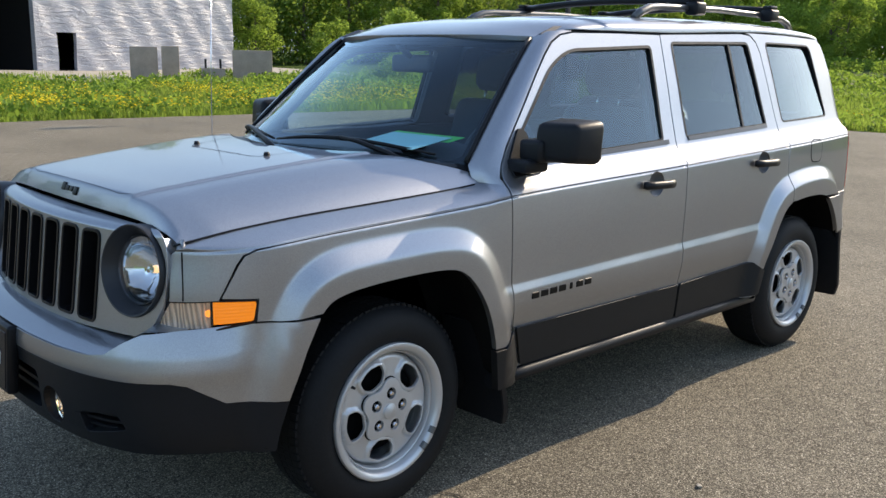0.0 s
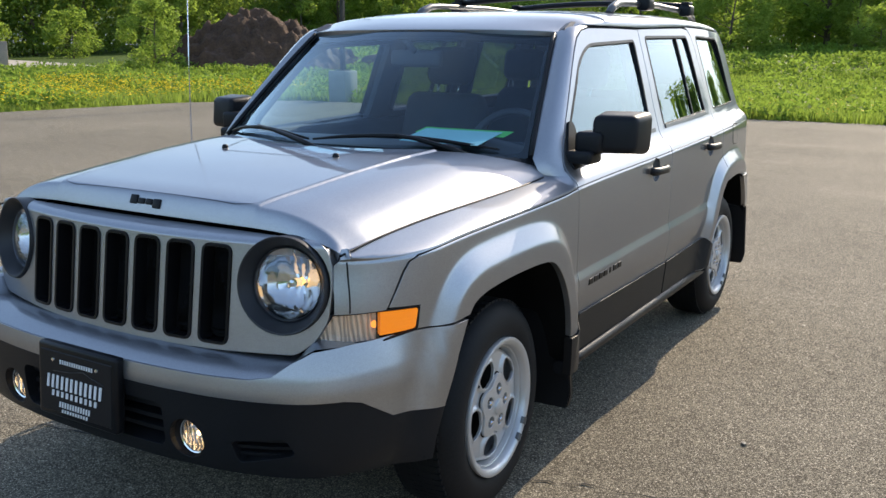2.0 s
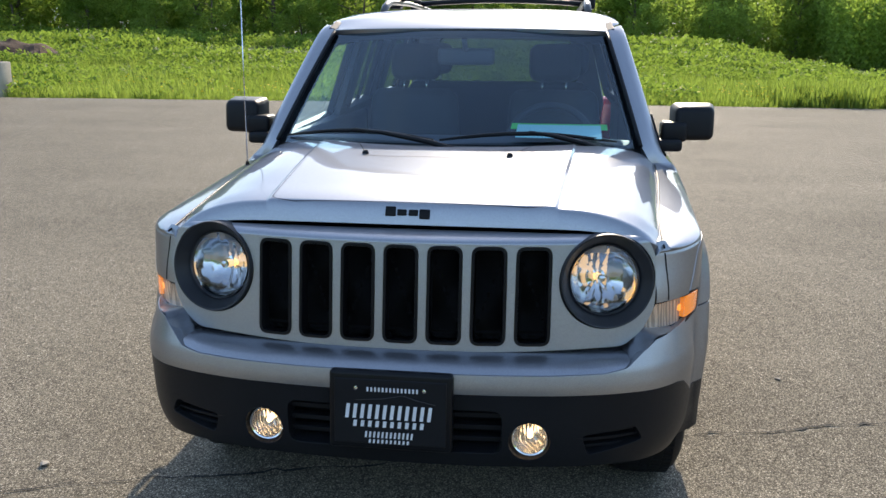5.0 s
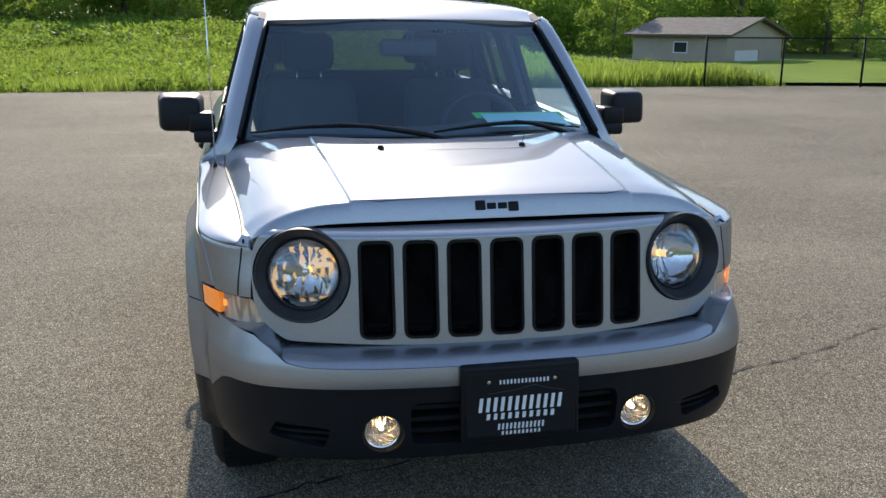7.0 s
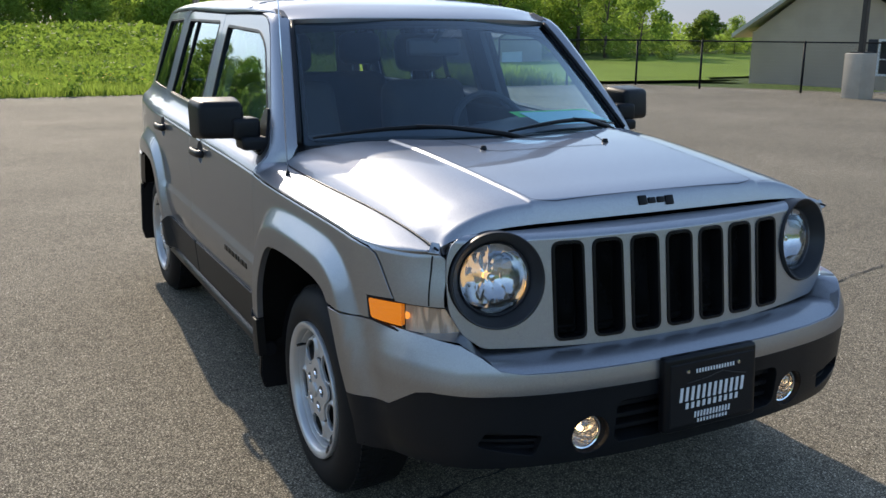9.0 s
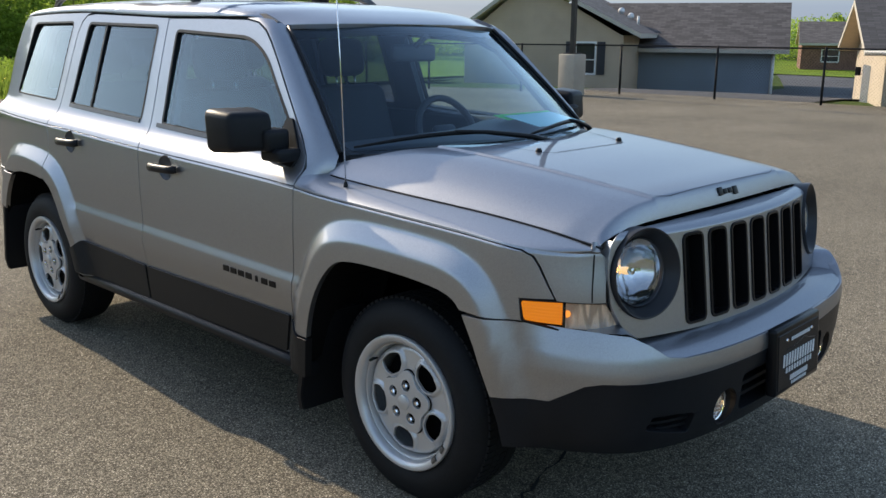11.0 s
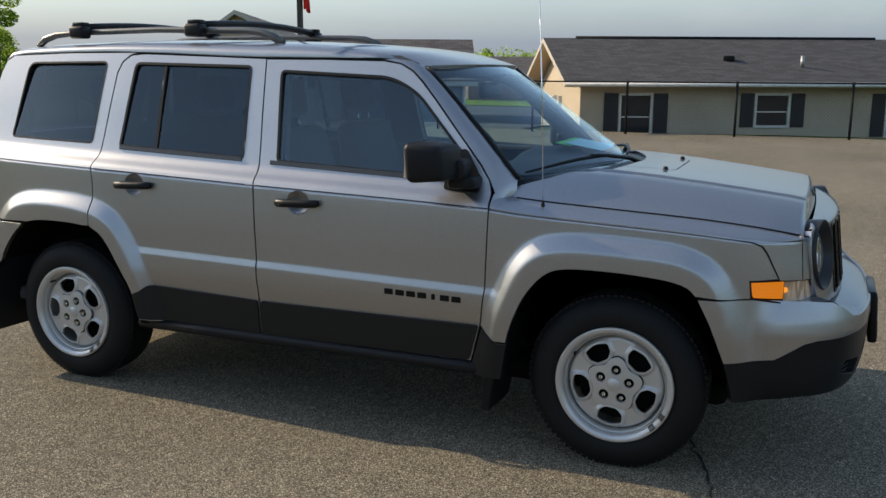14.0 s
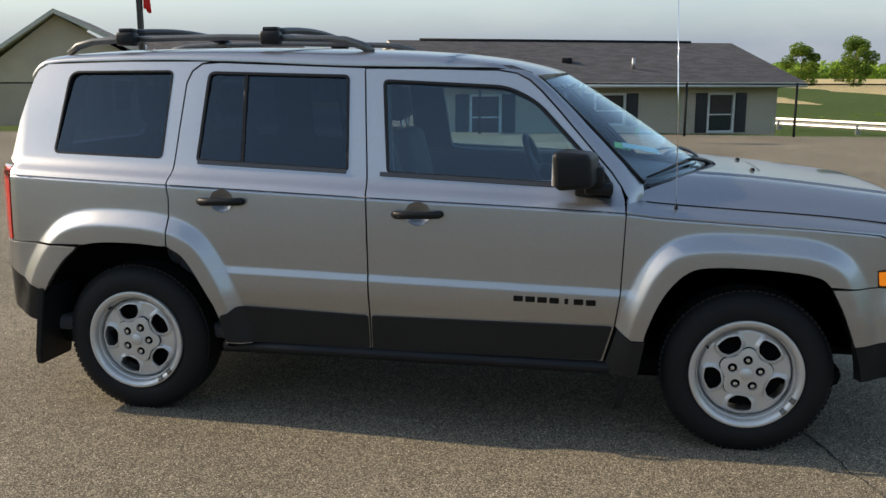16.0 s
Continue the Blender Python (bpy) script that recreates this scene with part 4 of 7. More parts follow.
seam_y = [(0.486, 1.004), (0.488, 1.030), (0.498, 1.045), (0.514, 1.074), (0.555, 1.130), (0.655, 1.240), (0.775, 1.373), (0.845, 1.446), (0.895, 1.490), (0.952, 1.518), (1.03, 1.531)]
for s in (1, -1):
    c_out, c_in, c_mid = [], [], []
    n = len(seam_y) - 1
    for k, (y, z) in enumerate(seam_y):
        po = Vector((s * (0.782 + door_top(z - z_shoulder(y)) - 0.03 * sstep(0.5, -0.5, y)), y, z))
        b = [-0.10, -0.05, -0.01, 0.05, 0.16, 0.37, 0.62, 0.77, 0.87, 0.955, 1.02][k]
        pi = Vector(shield_map(s * 1.0, b)) + Vector((s * 0.004, -0.006, 0.006))
        if k == 0:
            pi = Vector((s * 0.752, 0.438, 1.006))
        elif k == 1:
            pi = Vector((s * 0.738, 0.424, 1.036))
        swell = min(1.0, k / 4)
        c_out.append(po - Vector((s * 0.02, 0, 0)))
        c_mid.append([po, po.lerp(pi, 0.3) + swell * Vector((s * 0.012, -0.008, 0.010)), po.lerp(pi, 0.65) + swell * Vector((s * 0.010, -0.010, 0.012)), pi])
        c_in.append(pi - Vector((s * 0.0, -0.012, 0.02)))
    curves = [c_out] + [[m[j] for m in c_mid] for j in range(4)] + [c_in]
    pillar = loft("a_pillar", PAINT, car, curves)
    pb = bmesh.new()
    pb.from_mesh(pillar.data)
    shade(pb, 50).to_mesh(pillar.data)
    pb.free()
    bm = tube_bm([Vector(shield_map(s * 0.992, b)) + Vector((s * 0.004, -0.008, 0.008)) for b in [k / 10 for k in range(11)]], 0.009, 6)
    part("pillar_trim_strip", bm, BLACK_TRIM, car)

roof_c = spline([(0.76, 1.508), (0.80, 1.524), (0.90, 1.552), (1.05, 1.582), (1.3, 1.607), (1.6, 1.622), (2.2, 1.632), (2.7, 1.625), (3.0, 1.610), (3.12, 1.598), (3.18, 1.58), (3.24, 1.53)])
roof_s = spline([(0.76, 1.485), (0.90, 1.505), (1.05, 1.535), (1.3, 1.537), (1.6, 1.539), (2.2, 1.560), (2.5, 1.567), (3.0, 1.560), (3.10, 1.552), (3.165, 1.528), (3.25, 1.46)])


def roof_map(q, yy):
    """The roof: q across in parts of a right angle, yy along."""
    y = yy + 0.30 * min(1.0, max(0.0, (1.4 - yy) / 0.5)) * (0.585 * math.sin(q * math.pi / 2)) ** 2
    zs, zc = roof_s(y), roof_c(yy if yy < 1.2 else y)
    k = sstep(1.0, 0.80, yy)
    xs = (half_width(min(max(y, 0.6), 3.15), min(zs, 1.6)) - 0.007) * (1 - k) + k * 0.592
    if y > 3.13:
        xs -= 1.6 * (y - 3.13) ** 1.4
    th = q * math.pi / 2
    n = 2 / 3.2
    x = xs * math.copysign(abs(math.sin(th)) ** n, q)
    z = zs + (zc - zs) * abs(math.cos(th)) ** n
    return (x, y, z)


rp = [(-0.96 + 1.92 * k / 20, 0.78) for k in range(20)] + [(0.96 + 0.035 * min(1, k / 4), 0.78 + 2.44 * k / 30) for k in range(30)]
rp += [(0.995 - 1.99 * k / 20, 3.22) for k in range(20)] + [(-0.96 - 0.035 * min(1, (30 - k) / 4), 3.22 - 2.44 * k / 30) for k in range(30)]
roof = sheet("roof", PAINT, car, rp, roof_map, (), (0.05, 0.08), 0.02, cuts_u=[sg * (0.86 + 0.02 * k) for k in range(6) for sg in (1, -1)], cuts_v=(0.80, 0.83, 0.87, 0.92, 3.11, 3.13, 3.15, 3.17), label="silver roof panel")
sheet("headliner", LINER, car, dense_rect(-0.93, 0.85, 0.93, 3.05), lambda q, y: Vector(roof_map(q, y)) * 1.0 - Vector((0, 0, 0.05)), (), (0.15, 0.2), 0.01)

# roof rails and cross bars
for s in (1, -1):
    pts = [(s * 0.515, 1.600, 1.604), (s * 0.512, 1.65, 1.632), (s * 0.510, 1.72, 1.654), (s * 0.508, 1.80, 1.662), (s * 0.50, 2.3, 1.672), (s * 0.49, 2.8, 1.664), (s * 0.482, 2.95, 1.655), (s * 0.478, 3.03, 1.635), (s * 0.476, 3.08, 1.600)]
    rail = part("roof_rail", tube_bm(pts, [0.016, 0.019, 0.018, 0.015, 0.014, 0.014, 0.016, 0.018, 0.014], 12), RAIL, car, "satin roof rail")
    for yc, zc in ((2.06, 1.668), (2.75, 1.666)):
        bm = box_bm((s * 0.53 - 0.035, yc - 0.045, zc - 0.032), (s * 0.53 + 0.030, yc + 0.045, zc + 0.028), 0.014, 3)
        box_bm((s * 0.525 - 0.022, yc - 0.035, zc + 0.026), (s * 0.525 + 0.024, yc + 0.035, zc + 0.046), 0.006, 2, bm)
        part("bar_clamp", shade(bm), BLACK_TRIM, rail, "black cross bar clamp")
for yc, zc in ((2.06, 1.692), (2.75, 1.690)):
    bm = tube_bm([(x, yc, zc + 0.022 * (1 - (x / 0.5) ** 2)) for x in [-0.5 + k * 0.1 for k in range(11)]], 0.017, 10)
    for v in bm.verts:
        v.co.y = yc + (v.co.y - yc) * 1.7
    part("cross_bar", bm, BLACK_TRIM, car, "black roof cross bar")

# antenna on the passenger fender
bm = lathe_bm([(0.020, 0.0001), (0.018, 0.005), (0.006, 0.008), (-0.01, 0.010)], "Z", 12)
bmesh.ops.translate(bm, vec=(-0.796, 0.302, 0.987), verts=bm.verts[:])
ant = part("antenna_base", shade(bm), BLACK_TRIM, car)
part("antenna_mast", tube_bm([(-0.796, 0.302, 1.0), (-0.80, 0.312, 1.35), (-0.806, 0.335, 1.85)], [0.0024, 0.002, 0.0015], 6), CHROME, ant, "thin steel antenna mast")

# ---- tailgate ----


def tail_map(x, z):
    y = spline_tail(z) - 0.18 * x * x
    return (x, y, z)


spline_tail = spline([(0.4, 3.39), (0.76, 3.38), (1.06, 3.35), (1.26, 3.285), (1.47, 3.205), (1.58, 3.15)])
gate_win = rounded([(-0.50, 1.16), (0.50, 1.16), (0.44, 1.50), (-0.44, 1.50)], 0.05)
gate = sheet("tailgate", PAINT, car, rounded([(-0.62, 0.76), (0.62, 0.76), (0.68, 1.06), (0.56, 1.56), (-0.56, 1.56), (-0.68, 1.06)], 0.04), tail_map, [gate_win], (0.08, 0.08), 0.03)
sheet("rear_window", PRIVACY, gate, gate_win, lambda x, z: Vector(tail_map(x, z)) - Vector((0, 0.006, 0)), (), (0.1, 0.1), 0.0)
sheet("rear_bumper_face", PAINT, car, rounded([(-0.66, 0.46), (0.66, 0.46), (0.66, 0.75), (-0.66, 0.75)], 0.03), lambda x, z: (x, 3.42 - 0.2 * x * x, z), (), (0.08, 0.08), 0.05)


# ---- front face ----
def face_map(x, z, back=0.0):
    zz = min(z, 0.935)
    y = -0.737 - (0.93 - zz) * 0.128 + 0.205 * x * x + 0.10 * max(0.0, abs(x) - 0.5) ** 2
    if z > 0.935:
        # the upper edge rolls back under the hood
        th = (z - 0.935) / 0.035 * math.pi / 2
        y += max(0.012, -0.645 + 0.045 * x * x - y) * (1 - math.cos(th))
        z = 0.935 + 0.021 * math.sin(th)
    return (x, y + back, z)


NOSE = Vector((0, 0.3, 0.8))
LAMP_C, LAMP_R = (0.552, 0.838), 0.129
slot_w, slot_pitch = 0.0975, 0.1188
slots = []
for k in range(7):
    xc = (k - 3) * slot_pitch
    slots.append(rounded([(xc - slot_w / 2, 0.664), (xc + slot_w / 2, 0.664), (xc + slot_w / 2 * 0.985, 0.931), (xc - slot_w / 2 * 0.985, 0.931)], 0.026))
face_poly = rounded([(-0.600, 0.662), (-0.3, 0.648), (0.3, 0.648), (0.600, 0.662), (0.650, 0.702), (0.681, 0.762), (0.684, 0.84), (0.679, 0.905), (0.660, 0.945), (0.62, 0.966), (0.3, 0.969), (-0.3, 0.969), (-0.62, 0.966), (-0.660, 0.945), (-0.679, 0.905), (-0.684, 0.84), (-0.681, 0.762), (-0.650, 0.702)], [0.02, 0.1, 0.1, 0.02, 0.02, 0.02, 0.03, 0.02, 0.02, 0.02, 0.1, 0.1, 0.02, 0.02, 0.02, 0.03, 0.02, 0.02])
face = sheet("grille_panel", PAINT, car, face_poly, face_map, [*slots, ellipse(LAMP_C[0], LAMP_C[1], LAMP_R, LAMP_R, 40), ellipse(-LAMP_C[0], LAMP_C[1], LAMP_R, LAMP_R, 40)], (0.05, 0.06), 0.05, NOSE, "silver grille panel with seven upright slots", cuts_v=[0.935 + 0.004 * k for k in range(9)])
for sl in slots:
    xc = sum(p[0] for p in sl) / len(sl)
    frame_ = sheet("slot_frame", GLOSS_BLACK, face, shrink(sl, 0.0015), lambda x, z: face_map(x, z, -0.004), [shrink(sl, 0.0085)], (0.05, 0.08), 0.05, NOSE)
    # near-black sheet back in the slot, its shade put into colour
    sheet("slot_mesh", WELL_SHADE, frame_, shrink(sl, 0.008), lambda x, z: face_map(x, z, 0.04 + 0.004 * math.sin(z * 500) * math.sin(x * 500)), (), (0.012, 0.012), 0.0, NOSE)
# hidden backing sheet, coloured near black for the shade behind the grille
back = sheet("radiator_support", WELL_SHADE, car, rounded([(-0.425, 0.60), (0.425, 0.60), (0.425, 0.93), (-0.425, 0.93)], 0.02), lambda x, z: face_map(x, z, 0.10), (), (0.2, 0.2), 0.0, NOSE)

for s in (1, -1):
    cx, cz = s * LAMP_C[0], LAMP_C[1]
    cy = face_map(cx, cz)[1]
    n = Vector((s * -0.205 * 2 * LAMP_C[0] * -1, -1, 0.128)).normalized()
    turn = Vector((0, -1, 0)).rotation_difference(n).to_matrix().to_4x4()
    at = Matrix.Translation((cx, cy, cz)) @ turn

    def round_part(name, prof, material, parent, label="", ang=30, sides=48):
        bm = lathe_bm([(-a, r) for a, r in prof], "Y", sides)
        bmesh.ops.transform(bm, matrix=at, verts=bm.verts[:])
        return part(name, shade(bm, ang), material, parent, label)
    # prof: along the outward axis, radius
    head = round_part("headlight", [(-0.045, 0.1285), (0.003, 0.1285), (0.008, 0.1265), (0.007, 0.1225), (-0.002, 0.116), (-0.020, 0.105), (-0.030, 0.0985), (-0.036, 0.0965), (-0.050, 0.0965)], BEZEL, car, "round headlight deep in a dark funnel bezel")
    round_part("lens_rim", [(-0.030, 0.0975), (-0.026, 0.0955), (-0.029, 0.0935), (-0.040, 0.093)], SEAL_CREASE, head)
    bowl = lathe_bm([(0.036, 0.0955), (0.048, 0.093), (0.058, 0.088), (0.068, 0.081), (0.078, 0.072), (0.087, 0.061), (0.094, 0.049), (0.100, 0.036), (0.104, 0.022), (0.106, 0.0001)], "Y", 60)
    for v in bowl.verts:
        # broad upright facets pressed into the bowl
        r = math.hypot(v.co.x, v.co.z)
        if r < 0.092:
            f = (v.co.x / 0.024 + 0.35) % 1.0
            v.co.y += 0.007 * (abs(f - 0.5) - 0.25) + 0.004 * noise.noise((v.co.x * 30, v.co.z * 18, 2.0 + s))
    bmesh.ops.transform(bowl, matrix=at, verts=bowl.verts[:])
    part("reflector", shade(bowl, 16), BOWL, head)
    # the smooth floor of the bowl
    floor_ = bmesh.new()
    rows = []
    for q in range(7):
        depth_ = 0.038 + 0.050 * q / 6
        wide_ = (0.068 - 0.030 * q / 6)
        rows.append([floor_.verts.new((wide_ * (k / 8 - 1), depth_, -0.060 - 0.004 * q / 6 - 0.018 * (1 - (k / 8 - 1) ** 2) * (1 - 0.6 * q / 6))) for k in range(17)])
    for r0, r1 in zip(rows, rows[1:]):
        for k in range(16):
            floor_.faces.new((r0[k], r0[k + 1], r1[k + 1], r1[k])).smooth = True
    bmesh.ops.recalc_face_normals(floor_, faces=floor_.faces[:])
    bmesh.ops.transform(floor_, matrix=at, verts=floor_.verts[:])
    part("bowl_floor", floor_, BOWL, head)
    round_part("bulb_cap", [(-0.052, 0.0001), (-0.054, 0.009), (-0.064, 0.011), (-0.068, 0.009)], BOWL, head, sides=16)
    round_part("bulb", [(-0.066, 0.0001), (-0.069, 0.010), (-0.080, 0.012), (-0.098, 0.010)], BULB, head, "lit warm bulb", sides=16)
    round_part("lens", [(-0.008, 0.0001), (-0.0095, 0.03), (-0.014, 0.06), (-0.023, 0.084), (-0.031, 0.0945)], LAMPGLASS, head, "clear domed lens")

# ---- bumper: a plan curve from the middle of the nose round to the wheel arch ----
plan_pts = [(0.0, -0.884), (0.2, -0.880), (0.4, -0.862), (0.55, -0.830), (0.66, -0.783), (0.735, -0.715), (0.785, -0.63), (0.815, -0.54), (0.835, -0.43), (0.848, -0.33), (0.852, -0.24)]
plan_u = [0.0]
for a, b in zip(plan_pts, plan_pts[1:]):
    plan_u.append(plan_u[-1] + math.dist(a, b))
plan_x = spline(list(zip(plan_u, [p[0] for p in plan_pts])))
plan_y = spline(list(zip(plan_u, [p[1] for p in plan_pts])))
bump_in = spline([(0.25, 0.10), (0.30, 0.070), (0.35, 0.035), (0.40, 0.016), (0.46, 0.008), (0.55, 0.003), (0.585, 0.0), (0.62, 0.004), (0.66, 0.016), (0.71, 0.034), (0.75, 0.05)])


def u_at_y(y):
    lo, hi = 0.0, plan_u[-1]
    for _ in range(40):
        m = (lo + hi) / 2
        lo, hi = (m, hi) if plan_y(m) < y else (lo, m)
    return lo


def u_at_x(x):
    lo, hi = 0.0, plan_u[-1]
    for _ in range(40):
        m = (lo + hi) / 2
        lo, hi = (m, hi) if plan_x(m) < x else (lo, m)
    return lo


def bump_map(u, z):
    a = abs(u)
    s = 1 if u >= 0 else -1
    x, y = plan_x(a), plan_y(a)
    dx, dy = plan_x(a + 0.002) - plan_x(a - 0.002), plan_y(a + 0.002) - plan_y(a - 0.002)
    n = math.hypot(dx, dy)
    k = bump_in(z)
    side = sstep(-0.55, -0.40, y)
    k = k * (1 - side) + side * 0.006
    nx, ny = dy / n * sstep(0.0, 0.08, a), -dx / n
    x, y = x - nx * k, y - ny * k
    if side > 0:
        x = x * (1 - side) + side * half_width(y, max(z, 0.4))
    return (s * x, y, z)


U61, U66, UP, U70, UE = u_at_x(0.61), u_at_x(0.668), u_at_y(-0.665), u_at_y(-0.60), u_at_y(-0.392)
UA = u_at_y(-0.292)
half = [(0.0, 0.622), (0.2, 0.622), (0.4, 0.623), (U61 - 0.06, 0.626), (U61, 0.636), (U61 + 0.05, 0.668), (U66 + 0.045, 0.694), (UP, 0.703), (U70, 0.704), (u_at_y(-0.47), 0.706), (UA, 0.702), (u_at_y(-0.337), 0.616), (UE, 0.479), (u_at_y(-0.555), 0.496), (u_at_y(-0.650), 0.556), (UP - 0.03, 0.567), (U61, 0.572), (0.4, 0.571), (0.2, 0.570), (0.0, 0.570)]
silver = half + [(-u, z) for u, z in half[::-1][1:-1]]
bumper = sheet("front_bumper", PAINT, car, silver, bump_map, (), (0.03, 0.02), 0.03, NOSE, "silver front bumper with a black lower skirt")
low = [(0.0, 0.567), (0.2, 0.567), (0.4, 0.568), (U61, 0.569), (UP - 0.03, 0.564), (u_at_y(-0.650), 0.553), (u_at_y(-0.555), 0.493), (UE, 0.476), (u_at_y(-0.415), 0.40), (u_at_y(-0.43), 0.335), (u_at_y(-0.54), 0.336), (UP, 0.352), (U61, 0.360), (0.4, 0.358), (0.2, 0.356), (0.0, 0.355)]
skirt = low + [(-u, z) for u, z in low[::-1][1:-1]]
fog_u = u_at_x(0.362)
fog_z = 0.437
vent = rounded([(0.50, 0.455), (0.65, 0.475), (0.68, 0.43), (0.52, 0.395)], 0.015)
mouth = rounded([(-0.29, 0.40), (0.29, 0.40), (0.29, 0.525), (-0.29, 0.525)], 0.03)
holes = [mouth]
for s in (1, -1):
    holes += [ellipse(s * fog_u, fog_z, 0.056, 0.056, 28), [(s * u, z) for u, z in vent]]
sk = sheet("bumper_skirt", BLACK_TRIM, bumper, skirt, bump_map, holes, (0.04, 0.03), 0.05, NOSE, "black textured lower skirt")
# sheet behind the mouth, the shade in there given as colour
sheet("mouth_back", WELL_SHADE, bumper, rounded([(-0.72, 0.37), (0.72, 0.37), (0.72, 0.56), (-0.72, 0.56)], 0.02), lambda u, z: Vector(bump_map(u, z)) + Vector((0, 0.07, 0)), (), (0.1, 0.1), 0.0, NOSE)
for z in (0.43, 0.465, 0.50):
    sheet("mouth_bar", BLACK_TRIM, bumper, [(-0.29, z - 0.006), (0.29, z - 0.006), (0.29, z + 0.006), (-0.29, z + 0.006)], lambda u, zz: Vector(bump_map(u, zz)) + Vector((0, 0.03, 0)), (), (0.1, 0.02), 0.03, NOSE)
for s in (1, -1):
    p = Vector(bump_map(s * fog_u, fog_z))
    for nm, prof, m_, lb in (("fog_housing", [(0.0, 0.056), (-0.004, 0.053), (-0.035, 0.050), (-0.07, 0.048)], BLACK_TRIM, ""), ("fog_lamp", [(-0.018, 0.045), (-0.034, 0.040), (-0.050, 0.028), (-0.056, 0.0001)], FOG_BED, "round lit fog lamp"), ("fog_bulb", [(-0.028, 0.0001), (-0.032, 0.007), (-0.052, 0.008)], FOGBULB, "lit bulb"), ("fog_lens", [(0.000, 0.0001), (-0.003, 0.02), (-0.009, 0.036), (-0.018, 0.0455)], LAMPGLASS, ""), ("fog_ring", [(-0.014, 0.0445), (-0.012, 0.048), (-0.030, 0.049)], CHROME, "")):
        bm = lathe_bm([(-a, r) for a, r in prof], "Y", 24)
        bmesh.ops.translate(bm, vec=p + Vector((0, 0.012, 0)), verts=bm.verts[:])
        part(nm, shade(bm), m_, bumper, lb)
    for z0 in (0.415, 0.435, 0.455):
        sheet("vent_blade", BLACK_TRIM, bumper, [(s * 0.50, z0 - 0.005), (s * 0.68, z0 + 0.004), (s * 0.68, z0 + 0.010), (s * 0.50, z0 + 0.003)], lambda u, zz: Vector(bump_map(u, zz)) + Vector((0, 0.02, 0)), (), (0.1, 0.03), 0.02, NOSE)
# the ledge between bumper and grille
c0, c1, c2, c3 = [], [], [], []
for k in range(-16, 17):
    u = k / 16 * (U61 + 0.01)
    x = plan_x(abs(u)) * (1 if u >= 0 else -1)
    e = Vector(bump_map(u, 0.622 + 0.012 * max(0, abs(k) - 13) / 3))
    g = Vector(face_map(x * 0.985, 0.650)) + Vector((0, 0.02, 0.0))
    c0.append(e + Vector((0, 0.004, -0.004)))
    c1.append(e.lerp(g, 0.25) + Vector((0, 0, 0.010)))
    c2.append(e.lerp(g, 0.75) + Vector((0, 0, 0.004)))
    c3.append(g + Vector((0, 0.03, 0.0)))
loft("bumper_ledge", PAINT, bumper, [c0, c1, c2, c3], inside=Vector((0, -0.7, 0.2)))
for s in (1, -1):
    c0, c1 = [], []
    for k in range(9):
        u = U61 - 0.01 + (UP - U61 + 0.04) * k / 8
        zt = 0.634 + 0.070 * sstep(U61 - 0.01, U66 + 0.06, u)
        e = Vector(bump_map(s * u, zt))
        c0.append(e - Vector((0, 0, 0.003)))
        c1.append(Vector((s * min(abs(e.x) - 0.005, 0.60 + 0.055 * k / 8), max(e.y + 0.02, -0.66 + 0.06 * k / 8), zt + 0.018 * (1 - k / 8) - 0.008 * k / 8)))
    loft("bumper_shoulder", PAINT, bumper, [c0, c1], inside=Vector((s * 0.65, -0.7, 0.2)))

# dealer plate: black frame and plate, print as plain bars
plate = thing("number_plate", "black dealer plate with white print bars on the bumper", "plate", at=(0, -0.898, 0.522))
part("plate_frame", shade(box_bm((-0.163, -0.012, -0.104), (0.163, 0.022, 0.106), 0.010, 3)), GLOSS_BLACK, plate)
part("plate_panel", box_bm((-0.148, -0.0145, -0.088), (0.148, -0.008, 0.086), 0.002, 1), BLACK_TRIM, plate)


def print_bars(x0, x1, zc, h, n, slant=0.0):
    """One word as a row of plain upright bars."""
    w = (x1 - x0) / n
    for k in range(n):
        lx = x0 + k * w + w * 0.10
        bm = box_bm((lx, -0.0172, zc - h / 2), (lx + w * 0.46, -0.0150, zc + h / 2))
        for v in bm.verts:
            v.co.x += slant * (v.co.z - zc)
        part("print_bar", bm, WHITE_INK, plate, "white print bar")


print_bars(-0.062, 0.078, 0.060, 0.011, 14)
print_bars(-0.118, 0.118, 0.000, 0.038, 12, 0.12)
print_bars(-0.098, 0.098, -0.033, 0.016, 10, 0.12)
print_bars(-0.066, 0.066, -0.062, 0.016, 12, 0.12)
print_bars(-0.056, 0.056, -0.080, 0.009, 10, 0.12)
peak = [(-0.09, -0.0155, 0.030), (-0.02, -0.0155, 0.036), (0.035, -0.0155, 0.047), (0.07, -0.0155, 0.036), (0.12, -0.0155, 0.026)]
part("print_line", tube_bm(peak, 0.0011, 5), SEAL_CREASE, plate, "thin grey printed peak line")
for x in (-0.09, 0.09):
    bm = lathe_bm([(-0.019, 0.0001), (-0.018, 0.005), (-0.014, 0.006)], "Y", 12)
    bmesh.ops.translate(bm, vec=(x, 0, 0.062), verts=bm.verts[:])
    part("screw", bm, CHROME, plate)
plate.rotation_euler.x = radians(-4)

# ---- wheels ----
TYRE_R = 0.338


